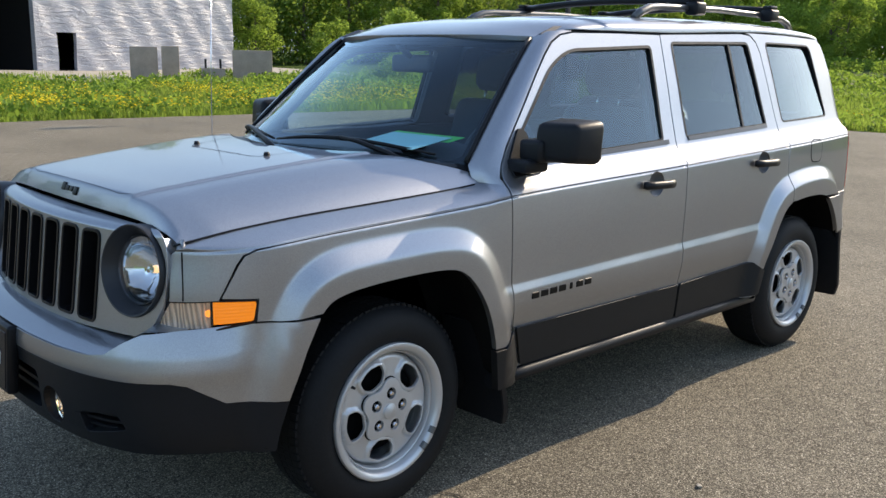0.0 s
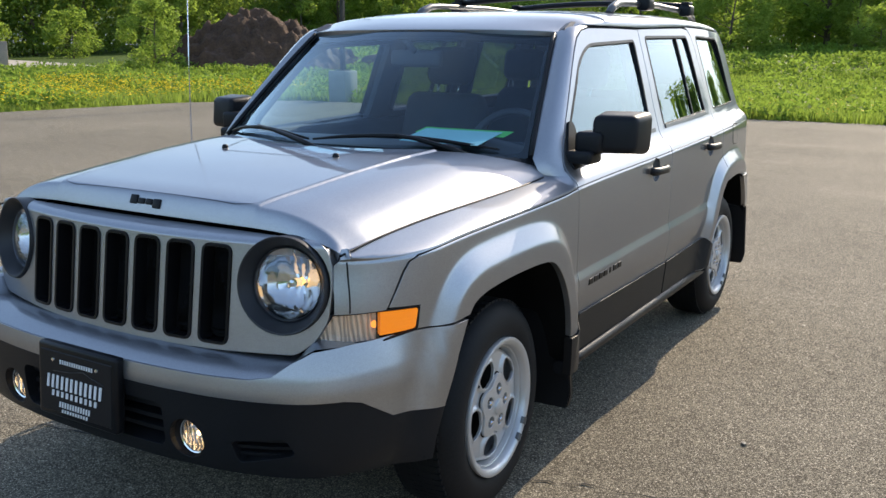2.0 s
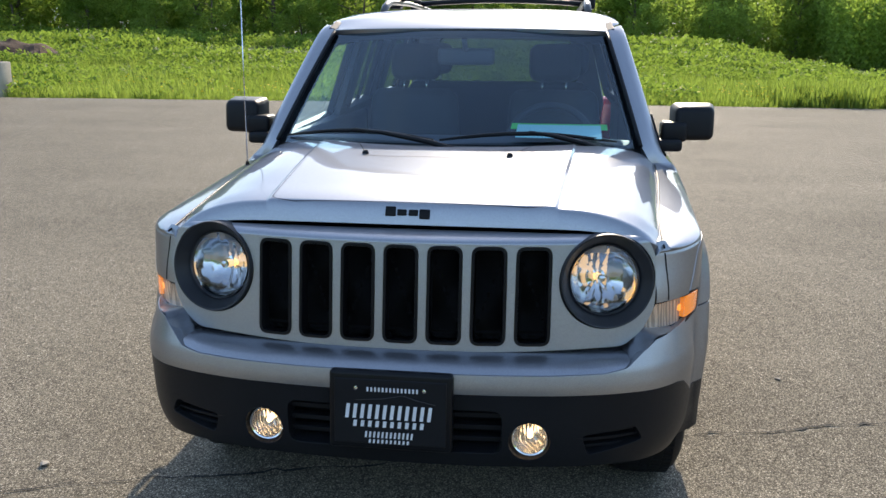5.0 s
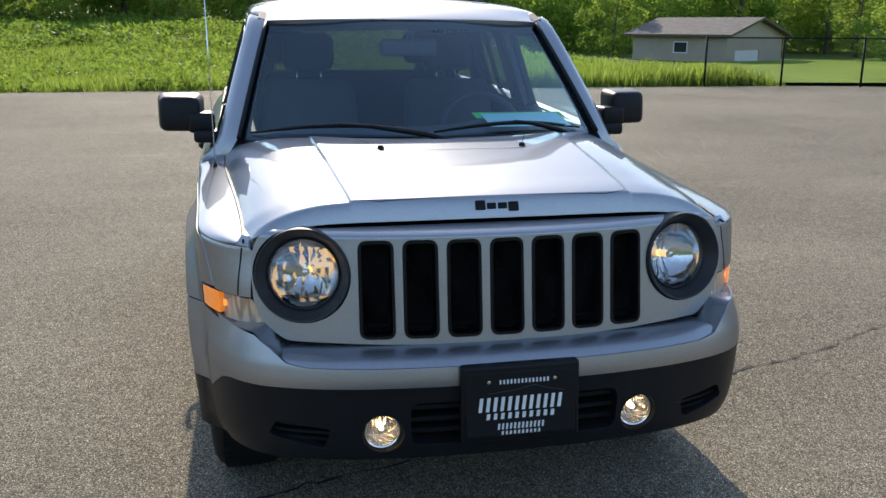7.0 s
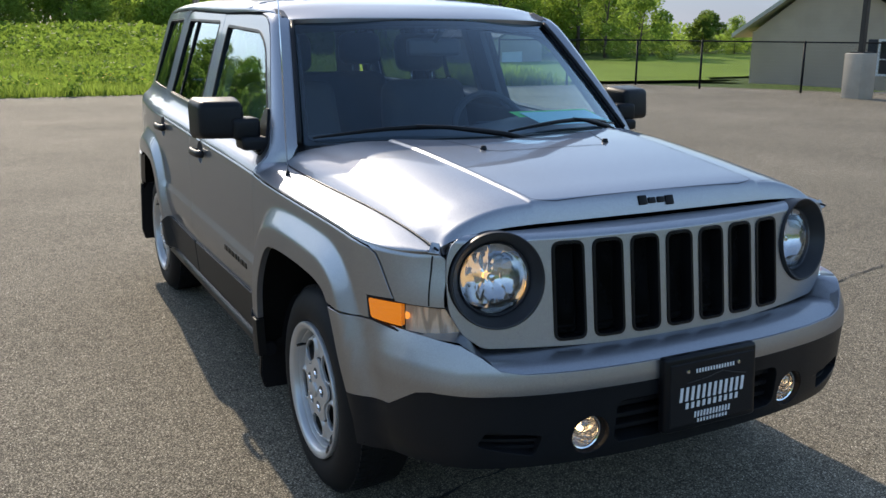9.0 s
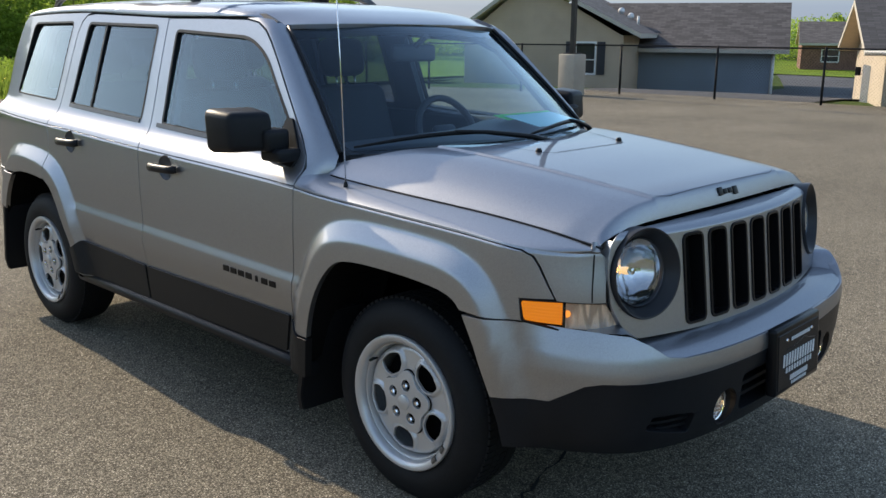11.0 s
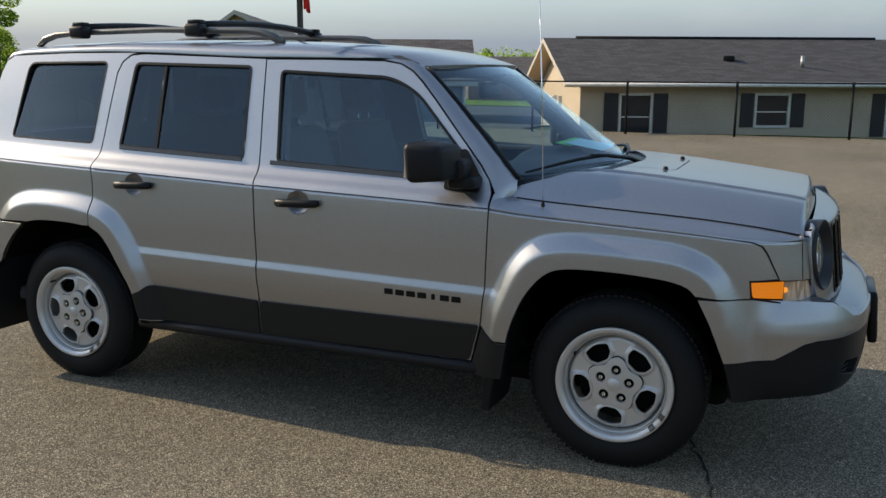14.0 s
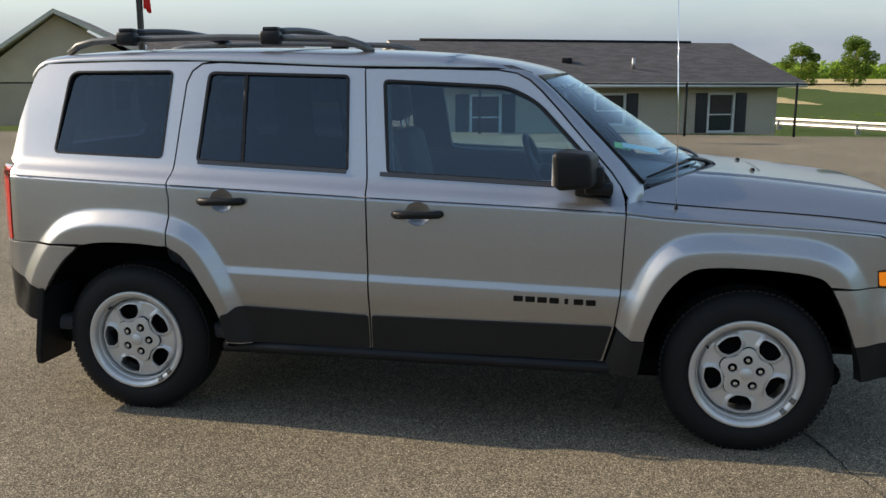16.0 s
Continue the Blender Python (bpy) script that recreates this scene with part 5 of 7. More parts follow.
def build_wheel():
    """A steel wheel whose outer side faces +x."""
    w = lathe_bm([(-0.17, 0.205), (-0.15, 0.196), (0.015, 0.184), (0.036, 0.186), (0.044, 0.1885), (0.045, 0.1905), (0.040, 0.193), (0.042, 0.1955), (0.060, 0.198), (0.065, 0.202), (0.069, 0.210), (0.071, 0.2165), (0.069, 0.2215), (0.064, 0.224), (0.050, 0.221), (0.045, 0.205), (-0.17, 0.212)], "X", 64)
    wheel = part("wheel", shade(w, 40), STEEL, car, "silver steel wheel with five openings")
    prof = [(-0.15, 0.215), (-0.160, 0.25), (-0.158, 0.285), (-0.145, 0.315), (-0.125, 0.331), (-0.105, 0.337), (0.0, TYRE_R), (0.020, 0.337), (0.038, 0.331), (0.058, 0.316), (0.072, 0.290), (0.077, 0.262), (0.074, 0.240), (0.066, 0.224), (0.058, 0.214)]
    bm = lathe_bm([(a - 0.01, r) for a, r in prof], "X", 72)
    part("tyre", shade(bm, 60), RUBBER, wheel, "black road tyre")
    # tread blocks
    tb = bmesh.new()
    for k in range(84):
        th = k * math.tau / 84
        for x0, x1, sk in ((-0.135, -0.075, 0.2), (-0.068, -0.045, -0.2), (-0.038, -0.012, 0.2), (-0.005, 0.026, -0.2)):
            made = []
            for x in (x0, x1):
                for dt in (-0.026, 0.026):
                    for r in (0.325, 0.3393 if abs(x + 0.047) < 0.075 else 0.333):
                        a = th + dt + sk * (x - x0) * 1.2
                        made.append(tb.verts.new((x, math.cos(a) * r, math.sin(a) * r)))
            a0, a1, b0, b1, c0, c1, d0, d1 = made
            for q in ((a1, b1, d1, c1), (a0, a1, c1, c0), (b1, b0, d0, d1), (a1, a0, b0, b1), (c0, c1, d1, d0)):
                tb.faces.new(q)
    bmesh.ops.recalc_face_normals(tb, faces=tb.faces[:])
    part("tread", tb, RUBBER, wheel, "moulded tread blocks")
    dish = spline([(0.0, 0.040), (0.045, 0.040), (0.080, 0.038), (0.098, 0.037), (0.115, 0.036), (0.150, 0.034), (0.168, 0.033), (0.177, 0.028), (0.183, 0.008), (0.195, -0.012)])

    openings, hole = [], None
    for k in range(5):
        c = radians(90 + 36 + 72 * k)
        pts = []
        for r, da in ((0.098, -0.24), (0.098, 0.24), (0.126, 0.37), (0.158, 0.31), (0.166, 0.0), (0.158, -0.31), (0.126, -0.37)):
            pts.append((r * math.cos(c + da), r * math.sin(c + da)))
        openings.append(rounded(pts, [0.012, 0.012, 0.010, 0.011, 0.02, 0.011, 0.010], 3))
    hole = openings[0] + openings[0][:1]

    def face_of(y, z):
        r, a = math.hypot(y, z), math.atan2(z, y)
        x = dish(r)
        if 0.08 < r < 0.19:
            # a rolled lip round each opening
            f = (a - radians(126) + radians(36)) % radians(72) - radians(36) + radians(126)
            d = arch_distance(r * math.cos(f), r * math.sin(f), hole)
            x += 0.010 * (1 - sstep(0.004, 0.016, d))
        return (x, y, z)
    for k in range(5):
        a = radians(90 + 72 * k)
        openings.append(ellipse(0.057 * math.cos(a), 0.057 * math.sin(a), 0.0200, 0.0200, 14))
    disc = sheet("wheel_disc", STEEL, wheel, ellipse(0, 0, 0.1935, 0.1935, 60), face_of, openings, (0.007, 0.007), 0.010, Vector((-0.3, 0, 0)))
    star = []
    for k in range(60):
        a = k * math.tau / 60
        lobe = math.cos(5 * (a - radians(90)))
        star.append(((0.0935 + 0.0125 * lobe) * math.cos(a), (0.0935 + 0.0125 * lobe) * math.sin(a)))
    # black star under the hub cover, painted shade along its rim
    sheet("cover_gap_shade", WELL_SHADE, wheel, [(y * 1.035, z * 1.035) for y, z in star], lambda y, z: (0.0405, y, z), (), (0.03, 0.03), 0.002, Vector((-0.3, 0, 0)))
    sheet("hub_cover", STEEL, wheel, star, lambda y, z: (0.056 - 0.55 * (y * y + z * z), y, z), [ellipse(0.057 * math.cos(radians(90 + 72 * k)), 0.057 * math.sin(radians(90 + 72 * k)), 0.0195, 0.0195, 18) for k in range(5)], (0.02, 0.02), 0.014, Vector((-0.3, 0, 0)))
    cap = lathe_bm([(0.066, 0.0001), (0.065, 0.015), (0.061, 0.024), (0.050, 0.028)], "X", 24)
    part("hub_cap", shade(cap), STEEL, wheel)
    # drum coloured near black so that the openings look shaded
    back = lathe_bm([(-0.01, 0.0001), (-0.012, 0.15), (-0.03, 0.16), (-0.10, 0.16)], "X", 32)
    part("brake_drum", shade(back), WELL_SHADE, wheel)
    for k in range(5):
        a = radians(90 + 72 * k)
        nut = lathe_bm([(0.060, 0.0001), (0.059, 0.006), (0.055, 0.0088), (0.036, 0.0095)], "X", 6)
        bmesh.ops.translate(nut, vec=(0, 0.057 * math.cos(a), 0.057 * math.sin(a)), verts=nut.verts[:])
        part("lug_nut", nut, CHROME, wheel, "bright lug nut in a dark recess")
        # recess walls carry their shade as a near-black colour
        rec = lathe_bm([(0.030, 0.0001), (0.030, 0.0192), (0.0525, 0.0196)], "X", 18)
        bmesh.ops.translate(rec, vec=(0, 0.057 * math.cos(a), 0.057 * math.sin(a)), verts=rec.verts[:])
        part("nut_recess", rec, WELL_SHADE, wheel)
    a = radians(152)
    part("valve_stem", tube_bm([(0.030, 0.188 * math.cos(a), 0.188 * math.sin(a)), (0.062, 0.184 * math.cos(a), 0.184 * math.sin(a))], [0.006, 0.0045], 8), BLACK_TRIM, wheel, "black rubber valve stem")
    for a0 in (-17, -33):
        clip = bmesh.new()
        rows = []
        for k in range(6):
            a = radians(a0 - 8 + k * 1.3)
            rows.append([clip.verts.new((x, r * math.cos(a), r * math.sin(a))) for x, r in ((0.062, 0.196), (0.070, 0.200), (0.075, 0.210), (0.074, 0.216))])
        for r0, r1 in zip(rows, rows[1:]):
            for k in range(3):
                clip.faces.new((r0[k], r0[k + 1], r1[k + 1], r1[k]))
        bmesh.ops.recalc_face_normals(clip, faces=clip.faces[:])
        bmesh.ops.solidify(clip, geom=clip.faces[:], thickness=0.003)
        part("wheel_weight", clip, RAIL, wheel, "small grey balance weight")
    return wheel


wheel = build_wheel()
WX = 0.770
place(wheel, pose(WX, 0.0, TYRE_R - 0.004, -10, 0, 2))
for x, y, rx, rz in ((-WX, 0.0, 6, 180), (WX, 2.635, -25, 0), (-WX, 2.635, 20, 180)):
    w = copy_thing(wheel, pose(x, y, TYRE_R - 0.004, rx if rz == 0 else 0, 0, rz) @ (pose(0, 0, 0, -rx, 0, 0) if rz else Matrix()))

# ---- door mirrors ----
for s in (1, -1):
    bm = bmesh.new()
    box_bm((0.842, 0.600, 1.076), (1.022, 0.745, 1.226), 0.026, 4, bm)
    for v in bm.verts:
        t = (v.co.x - 0.842) / 0.18
        v.co.y += 0.035 * t + 0.02 * (v.co.z - 1.15) / 0.075 * 0.3
        if v.co.y < 0.68:
            v.co.x -= 0.012 * (1 if v.co.x > 0.93 else -1)
            v.co.z += 0.008 * (1 if v.co.z < 1.15 else -1)
    bmesh.ops.transform(bm, matrix=Matrix.Diagonal((s, 1, 1, 1)), verts=bm.verts[:])
    bmesh.ops.recalc_face_normals(bm, faces=bm.faces[:])
    mir = part("door_mirror", shade(bm, 50), BLACK_TRIM, car, "black door mirror housing")
    arm = bmesh.new()
    box_bm((0.800, 0.585, 1.080), (0.90, 0.700, 1.158), 0.016, 3, arm)
    box_bm((0.775, 0.548, 1.046), (0.88, 0.660, 1.092), 0.014, 3, arm)
    bmesh.ops.transform(arm, matrix=Matrix.Diagonal((s, 1, 1, 1)), verts=arm.verts[:])
    bmesh.ops.recalc_face_normals(arm, faces=arm.faces[:])
    part("mirror_arm", shade(arm, 50), BLACK_TRIM, mir)
    sail = rounded([(0.555, 1.030), (0.700, 1.040), (0.695, 1.078), (0.655, 1.185), (0.625, 1.190), (0.550, 1.080)], 0.012)
    side_panel("mirror_sail", s, sail, mir, (), BLACK_TRIM, -0.010, 0.03, (0.05, 0.05), 0)
    gl = box_bm((0.862, 0.735, 1.092), (1.008, 0.749, 1.212), 0.003, 1)
    for v in gl.verts:
        v.co.y += 0.035 * (v.co.x - 0.842) / 0.18
    bmesh.ops.transform(gl, matrix=Matrix.Diagonal((s, 1, 1, 1)), verts=gl.verts[:])
    bmesh.ops.recalc_face_normals(gl, faces=gl.faces[:])
    part("mirror_glass", gl, CHROME, mir, "mirror glass")

# ---- cowl and wipers ----
c0, c1 = [], []
for k in range(-15, 16):
    x = k / 15 * 0.70
    c0.append(hood_point(x, 0.045 + 0.60 * x * x, -0.014))
    c1.append(Vector((x * 0.96, 0.135 + 0.60 * x * x * 0.92 + 0.05, 1.100 - 0.045 * x * x)))
loft("cowl", BLACK_TRIM, car, [c0, c1], "black plastic cowl", inside=Vector((0, 0.2, 0)))
for a0, a1, pivot in ((-0.94, -0.06, -0.36), (-0.03, 0.87, 0.34)):
    lift = lambda a, b, up: Vector(shield_map(a, b)) + Vector((0, -0.55, 0.83)) * up
    blade = [lift(a0 + (a1 - a0) * k / 8, 0.035 + 0.03 * math.sin(math.pi * k / 8), 0.012 + 0.016 * math.sin(math.pi * k / 8)) for k in range(9)]
    root = Vector(shield_map(pivot + 0.50, -0.05)) + Vector((0, -0.03, 0.004))
    mid = lift((a0 + a1) / 2, 0.065, 0.034)
    arm = tube_bm([root, root.lerp(mid, 0.35) + Vector((0, -0.01, 0.016)), root.lerp(mid, 0.75) + Vector((0, -0.008, 0.012)), mid], [0.013, 0.010, 0.008, 0.006], 8)
    wiper = part("wiper_arm", arm, BLACK_TRIM, car, "black wiper arm")
    part("wiper_blade", tube_bm(blade, [0.004, 0.006, 0.0075, 0.008, 0.009, 0.008, 0.0075, 0.006, 0.004], 6), BLACK_TRIM, wiper)

# ---- cabin ----
part("cabin_floor", box_bm((-0.74, 0.45, 0.33), (0.74, 3.15, 0.40), 0.02, 2), CABIN, car)
part("underbody", box_bm((-0.70, -0.40, 0.25), (0.70, 3.2, 0.34), 0.04, 2), WELL_SHADE, car)
part("engine_bay", box_bm((-0.52, -0.55, 0.34), (0.52, 0.45, 0.92), 0.02, 1), WELL_SHADE, car)
for s in (1, -1):
    trim = box_bm((s * 0.7375 - 0.0225, 0.55, 0.36), (s * 0.7375 + 0.0225, 2.10, 1.085), 0.02, 2)
    box_bm((s * 0.7375 - 0.0225, 2.10, 0.84), (s * 0.7375 + 0.0225, 3.05, 1.085), 0.02, 2, trim)
    part("door_trim", trim, DASH, car)
bm = bmesh.new()
rows = []
for y, z in ((0.16, 1.055), (0.30, 1.080), (0.50, 1.095), (0.66, 1.085), (0.74, 1.05), (0.76, 0.95), (0.72, 0.80), (0.62, 0.62)):
    rows.append([bm.verts.new((x, y + 0.45 * x * x * (1 if y < 0.5 else 0.2), z + (0.035 * math.exp(-((x - 0.36) / 0.16) ** 2) if 0.45 < y < 0.75 else 0) - 0.03 * x * x)) for x in [-0.72 + 1.44 * k / 24 for k in range(25)]])
for r0, r1 in zip(rows, rows[1:]):
    for k in range(24):
        bm.faces.new((r0[k], r0[k + 1], r1[k + 1], r1[k])).smooth = True
bmesh.ops.recalc_face_normals(bm, faces=bm.faces[:])
dash = part("dashboard", bm, DASH, car, "dark grey dashboard")
part("console", shade(box_bm((-0.12, 0.70, 0.38), (0.12, 1.55, 0.66), 0.03, 3)), DASH, car)
# steering wheel
bm = bmesh.new()
bmesh.ops.create_circle(bm, segments=4, radius=0.001)
bm.clear()
pts = [(0.185 * math.cos(k * math.tau / 36), 0.185 * math.sin(k * math.tau / 36), 0) for k in range(37)]
tube_bm(pts, 0.016, 8, bm, caps=False)
for a in (0, math.pi, -math.pi / 2):
    tube_bm([(0.03 * math.cos(a), 0.03 * math.sin(a), -0.02), (0.18 * math.cos(a), 0.18 * math.sin(a), 0)], 0.015, 6, bm)
box_bm((-0.07, -0.06, -0.04), (0.07, 0.06, 0.0), 0.02, 2, bm)
bmesh.ops.transform(bm, matrix=pose(0.36, 0.93, 1.02, 66, 0, 0), verts=bm.verts[:])
part("steering_wheel", shade(bm, 50), DASH, car)
part("steering_column", tube_bm([(0.36, 0.70, 0.95), (0.36, 0.92, 1.01)], 0.045, 10), DASH, car)


def seat(x, y, wide):
    bm = box_bm((x - wide / 2, y, 0.55), (x + wide / 2, y + 0.50, 0.72), 0.06, 4)
    st = part("seat", shade(bm, 60), CABIN, car, "dark cloth seat")
    bk = box_bm((-wide / 2, -0.07, 0.0), (wide / 2, 0.07, 0.60), 0.06, 4)
    for v in bk.verts:
        v.co.x *= 1 - 0.16 * max(0, v.co.z - 0.3) / 0.3
    bmesh.ops.transform(bk, matrix=pose(x, y + 0.47, 0.64, -14, 0, 0), verts=bk.verts[:])
    part("backrest", shade(bk, 60), CABIN, st)
    heads = (x,) if wide < 0.7 else (x - 0.42, x + 0.42)
    for hx in heads:
        hd = box_bm((hx - 0.13, -0.055, 0.0), (hx + 0.13, 0.055, 0.19), 0.05, 4)
        bmesh.ops.transform(hd, matrix=pose(0, y + 0.625, 1.265, -10, 0, 0), verts=hd.verts[:])
        part("headrest", shade(hd, 60), CABIN, st)
        for dx in (-0.06, 0.06):
            part("headrest_post", tube_bm([(hx + dx, y + 0.60, 1.20), (hx + dx, y + 0.62, 1.29)], 0.006, 6), CHROME, st)


seat(0.36, 1.05, 0.52)
seat(-0.36, 1.05, 0.52)
seat(0.0, 2.02, 1.30)
rm = shade(box_bm((-0.12, -0.02, -0.035), (0.12, 0.02, 0.035), 0.016, 3))
bmesh.ops.transform(rm, matrix=pose(0.0, 0.80, 1.40, 0, 0, 0), verts=rm.verts[:])
rear_mirror = part("rear_view_mirror", rm, DASH, car)
part("mirror_stem", tube_bm([(0, 0.80, 1.42), (0, 0.72, 1.47)], 0.012, 8), DASH, rear_mirror)
# sale sheet lying on the dash behind the glass
pw = thing("window_sheet", "pale blue sheet with green edges on the dashboard", "paper", at=(0.40, 0.40, 1.118))
m4 = lambda u, v: (u, v, 0.17 * v + 0.02 * u * u + 0.012)
sheet("paper", PAPER_BLUE, pw, [(-0.16, -0.085), (0.16, -0.085), (0.16, 0.10), (-0.16, 0.10)], m4, (), (0.08, 0.08), 0.002, Vector((0, 0, -1)))
sheet("paper_edge", PAPER_GREEN, pw, [(-0.185, 0.06), (0.185, 0.06), (0.185, 0.14), (-0.185, 0.14)], lambda u, v: Vector(m4(u, v)) + Vector((0, 0, -0.006)), (), (0.08, 0.08), 0.002, Vector((0, 0, -1)))


# ---- terrain ----
GRASS_GREEN = leaf_mat("grass_blades", (0.050, 0.10, 0.014), (0.175, 0.215, 0.045), 0.5)
WEED_GREEN = leaf_mat("weed_leaves", (0.035, 0.09, 0.012), (0.11, 0.20, 0.025), 0.45)
LEAF_GREEN = leaf_mat("tree_leaves", (0.055, 0.12, 0.020), (0.27, 0.40, 0.075), 0.62)
LEAF_LIGHT = leaf_mat("light_tree_leaves", (0.08, 0.145, 0.022), (0.21, 0.29, 0.055), 0.55)
LEAF_DARK = leaf_mat("dark_tree_leaves", (0.030, 0.065, 0.012), (0.09, 0.15, 0.03), 0.40)
PETAL = leaf_mat("yellow_petals", (0.78, 0.50, 0.01), (0.88, 0.68, 0.03), 0.15)
BARK = plain("tree_bark", (0.11, 0.085, 0.06), 0.9, var=0.35, scale=3.0, grain=0.4, grain_scale=30)
SOIL = ground_mat()
CONCRETE = plain("pale_concrete", (0.38, 0.335, 0.27), 0.85, var=0.15, scale=2.0, grain=0.25, grain_scale=60, bump=0.002)
DIRT = plain("dark_topsoil", (0.072, 0.037, 0.019), 0.95, var=0.5, scale=1.2, grain=0.5, grain_scale=9, bump=0.05)
BLOCK = plain("weathered_concrete", (0.33, 0.265, 0.205), 0.9, var=0.2, scale=2.0, grain=0.3, grain_scale=30, bump=0.003)
CRACK = plain("crack_tar", (0.012, 0.012, 0.012), 0.9)
# black coated steel; also colours the bay walls as painted shade
BLACK_METAL_SHADE = plain("black_steel_and_bay_shade", (0.010, 0.010, 0.011), 0.6, var=0.1, spec=0.15)
POLE = plain("bronze_pole", (0.03, 0.026, 0.022), 0.5, 0.3)
GALV = plain("galvanised_steel", (0.34, 0.34, 0.34), 0.45, 0.8, var=0.12)
LAWN = plain("mown_lawn", (0.15, 0.22, 0.03), 0.9, spec=0.05, var=0.3, scale=0.3, grain=0.5, grain_scale=14, bump=0.02)
TAN = plain("dry_field", (0.45, 0.36, 0.19), 0.9, spec=0.05, var=0.2, scale=0.15, grain=0.3, grain_scale=3)
DRIVE = plain("dark_driveway_asphalt", (0.06, 0.06, 0.064), 0.9, var=0.25, scale=0.4, grain=0.4, grain_scale=60)
BEIGE = siding_mat("beige_siding", (0.48, 0.375, 0.275))
TANSIDE = siding_mat("tan_siding", (0.54, 0.455, 0.35))
BLUEGREY = siding_mat("blue_grey_siding", (0.20, 0.24, 0.28))
SHEDWALL = siding_mat("shed_siding", (0.42, 0.345, 0.27))
BRICKWALL = plain("red_brown_brick", (0.20, 0.10, 0.07), 0.85, var=0.3, scale=4, grain=0.4, grain_scale=12)
ROOF_DARK = shingle_mat("dark_shingles", (0.045, 0.043, 0.045))
ROOF_GREY = shingle_mat("grey_shingles", (0.085, 0.075, 0.072))
WHITE_TRIM = plain("white_trim", (0.72, 0.71, 0.68), 0.5, var=0.05)
FASCIA = plain("weathered_fascia", (0.46, 0.42, 0.35), 0.6, var=0.08)
SOFFIT = plain("tan_soffit", (0.55, 0.42, 0.25), 0.6, var=0.06)
SHUTTER = plain("dark_shutter", (0.022, 0.022, 0.028), 0.5, var=0.1)
PANE = plain("house_pane", (0.03, 0.035, 0.04), 0.03, var=0.1)
RED_CLOTH = plain("red_cloth", (0.65, 0.02, 0.02), 0.7, var=0.1)

ORANGE_CLOTH = plain("orange_plastic", (0.75, 0.16, 0.02), 0.6, var=0.08)


def wrap_mat():
    m, nt, b = mat_new("white_house_wrap")
    v = mapped(nt, (1, 1, 2.2))
    n1 = noise_tex(nt, v, 0.9, 5.0, 0.5)
    nt.links.new(ramp(nt, n1, ((0.3, (0.27, 0.28, 0.325)), (0.7, (0.35, 0.362, 0.40)))), b.inputs["Base Color"])
    b.inputs["Roughness"].default_value = 0.4
    tc, mp = nt.nodes.new("ShaderNodeTexCoord"), nt.nodes.new("ShaderNodeMapping")
    mp.inputs["Rotation"].default_value, mp.inputs["Scale"].default_value = (0, radians(24), 0), (0.5, 1.0, 2.4)
    nt.links.new(tc.outputs["Object"], mp.inputs[0])
    folds = nt.nodes.new("ShaderNodeTexNoise")
    folds.inputs["Scale"].default_value, folds.inputs["Detail"].default_value, folds.inputs["Roughness"].default_value, folds.inputs["Distortion"].default_value = 1.5, 4.0, 0.6, 1.2
    nt.links.new(mp.outputs[0], folds.inputs["Vector"])
    bumped(nt, b, folds.outputs["Fac"], 0.55, 0.16)
    return m


WRAP = wrap_mat()


def land(x, y):
    """Height of the ground round the lot."""
    z = -0.06
    z += 0.55 * sstep(-18, -50, x)
    back = sstep(21, 85, y)
    z += back * 1.6 * (1 - sstep(2, 26, x))
    z -= (1.45 - 0.95 * sstep(-3, 1, y)) * (sstep(18.8, 30, x) if y < 19 else sstep(9, 24, x) * sstep(19, 26, y) + sstep(18.8, 30, x) * (1 - sstep(19, 26, y)))
    if x < -17.5 or y > 19.5 or x > 19:
        z += 0.12 * noise.noise((x * 0.11, y * 0.11, 0.3)) * sstep(0, 6, max(-17.5 - x, y - 19.5, x - 19))
    return z


def spread(lo, hi, fine_lo, fine_hi, fine, coarse):
    v, out = lo, []
    while v < hi:
        out.append(v)
        v += fine if fine_lo <= v < fine_hi else coarse
    return out + [hi]


gx, gy = spread(-900, 900, -72, 72, 3.0, 60.0), spread(-900, 900, -48, 96, 3.0, 60.0)
gv = [(x, y, land(x, y)) for y in gy for x in gx]
gf = [(j * len(gx) + i, j * len(gx) + i + 1, (j + 1) * len(gx) + i + 1, (j + 1) * len(gx) + i) for j in range(len(gy) - 1) for i in range(len(gx) - 1)]
tagged(part("ground", mesh_of("ground", gv, gf, True), SOIL), "green meadow ground with weeds and bare soil", "ground", kind="structure")

# the asphalt lot, with a ragged outer edge
rnd = random.Random(4)
edge = []
corners = [(-17.2, -60), (19.0, -60), (18.55, 12.5), (15.3, 18.4), (12.0, 18.9), (0.0, 19.3), (-15.5, 18.6), (-17.3, 15.5)]
for a, b in zip(corners, corners[1:] + corners[:1]):
    n = max(2, int(math.dist(a, b) / 0.6))
    for k in range(n):
        w = 0.05 if k else 0.0
        edge.append((a[0] + (b[0] - a[0]) * k / n + rnd.uniform(-w, w), a[1] + (b[1] - a[1]) * k / n + rnd.uniform(-w, w)))
bm = bmesh.new()
top = [bm.verts.new((x, y, 0.0)) for x, y in edge]
bot = [bm.verts.new((x, y, -0.25)) for x, y in edge]
bm.faces.new(top)
for k in range(len(top)):
    j = (k + 1) % len(top)
    bm.faces.new((top[k], bot[k], bot[j], top[j]))
bmesh.ops.recalc_face_normals(bm, faces=bm.faces[:])
bmesh.ops.triangulate(bm, faces=[f for f in bm.faces if len(f.verts) > 4])
tagged(part("parking_lot", bm, ASPHALT), "worn grey asphalt lot with light stones and cracks", "pavement", kind="structure")


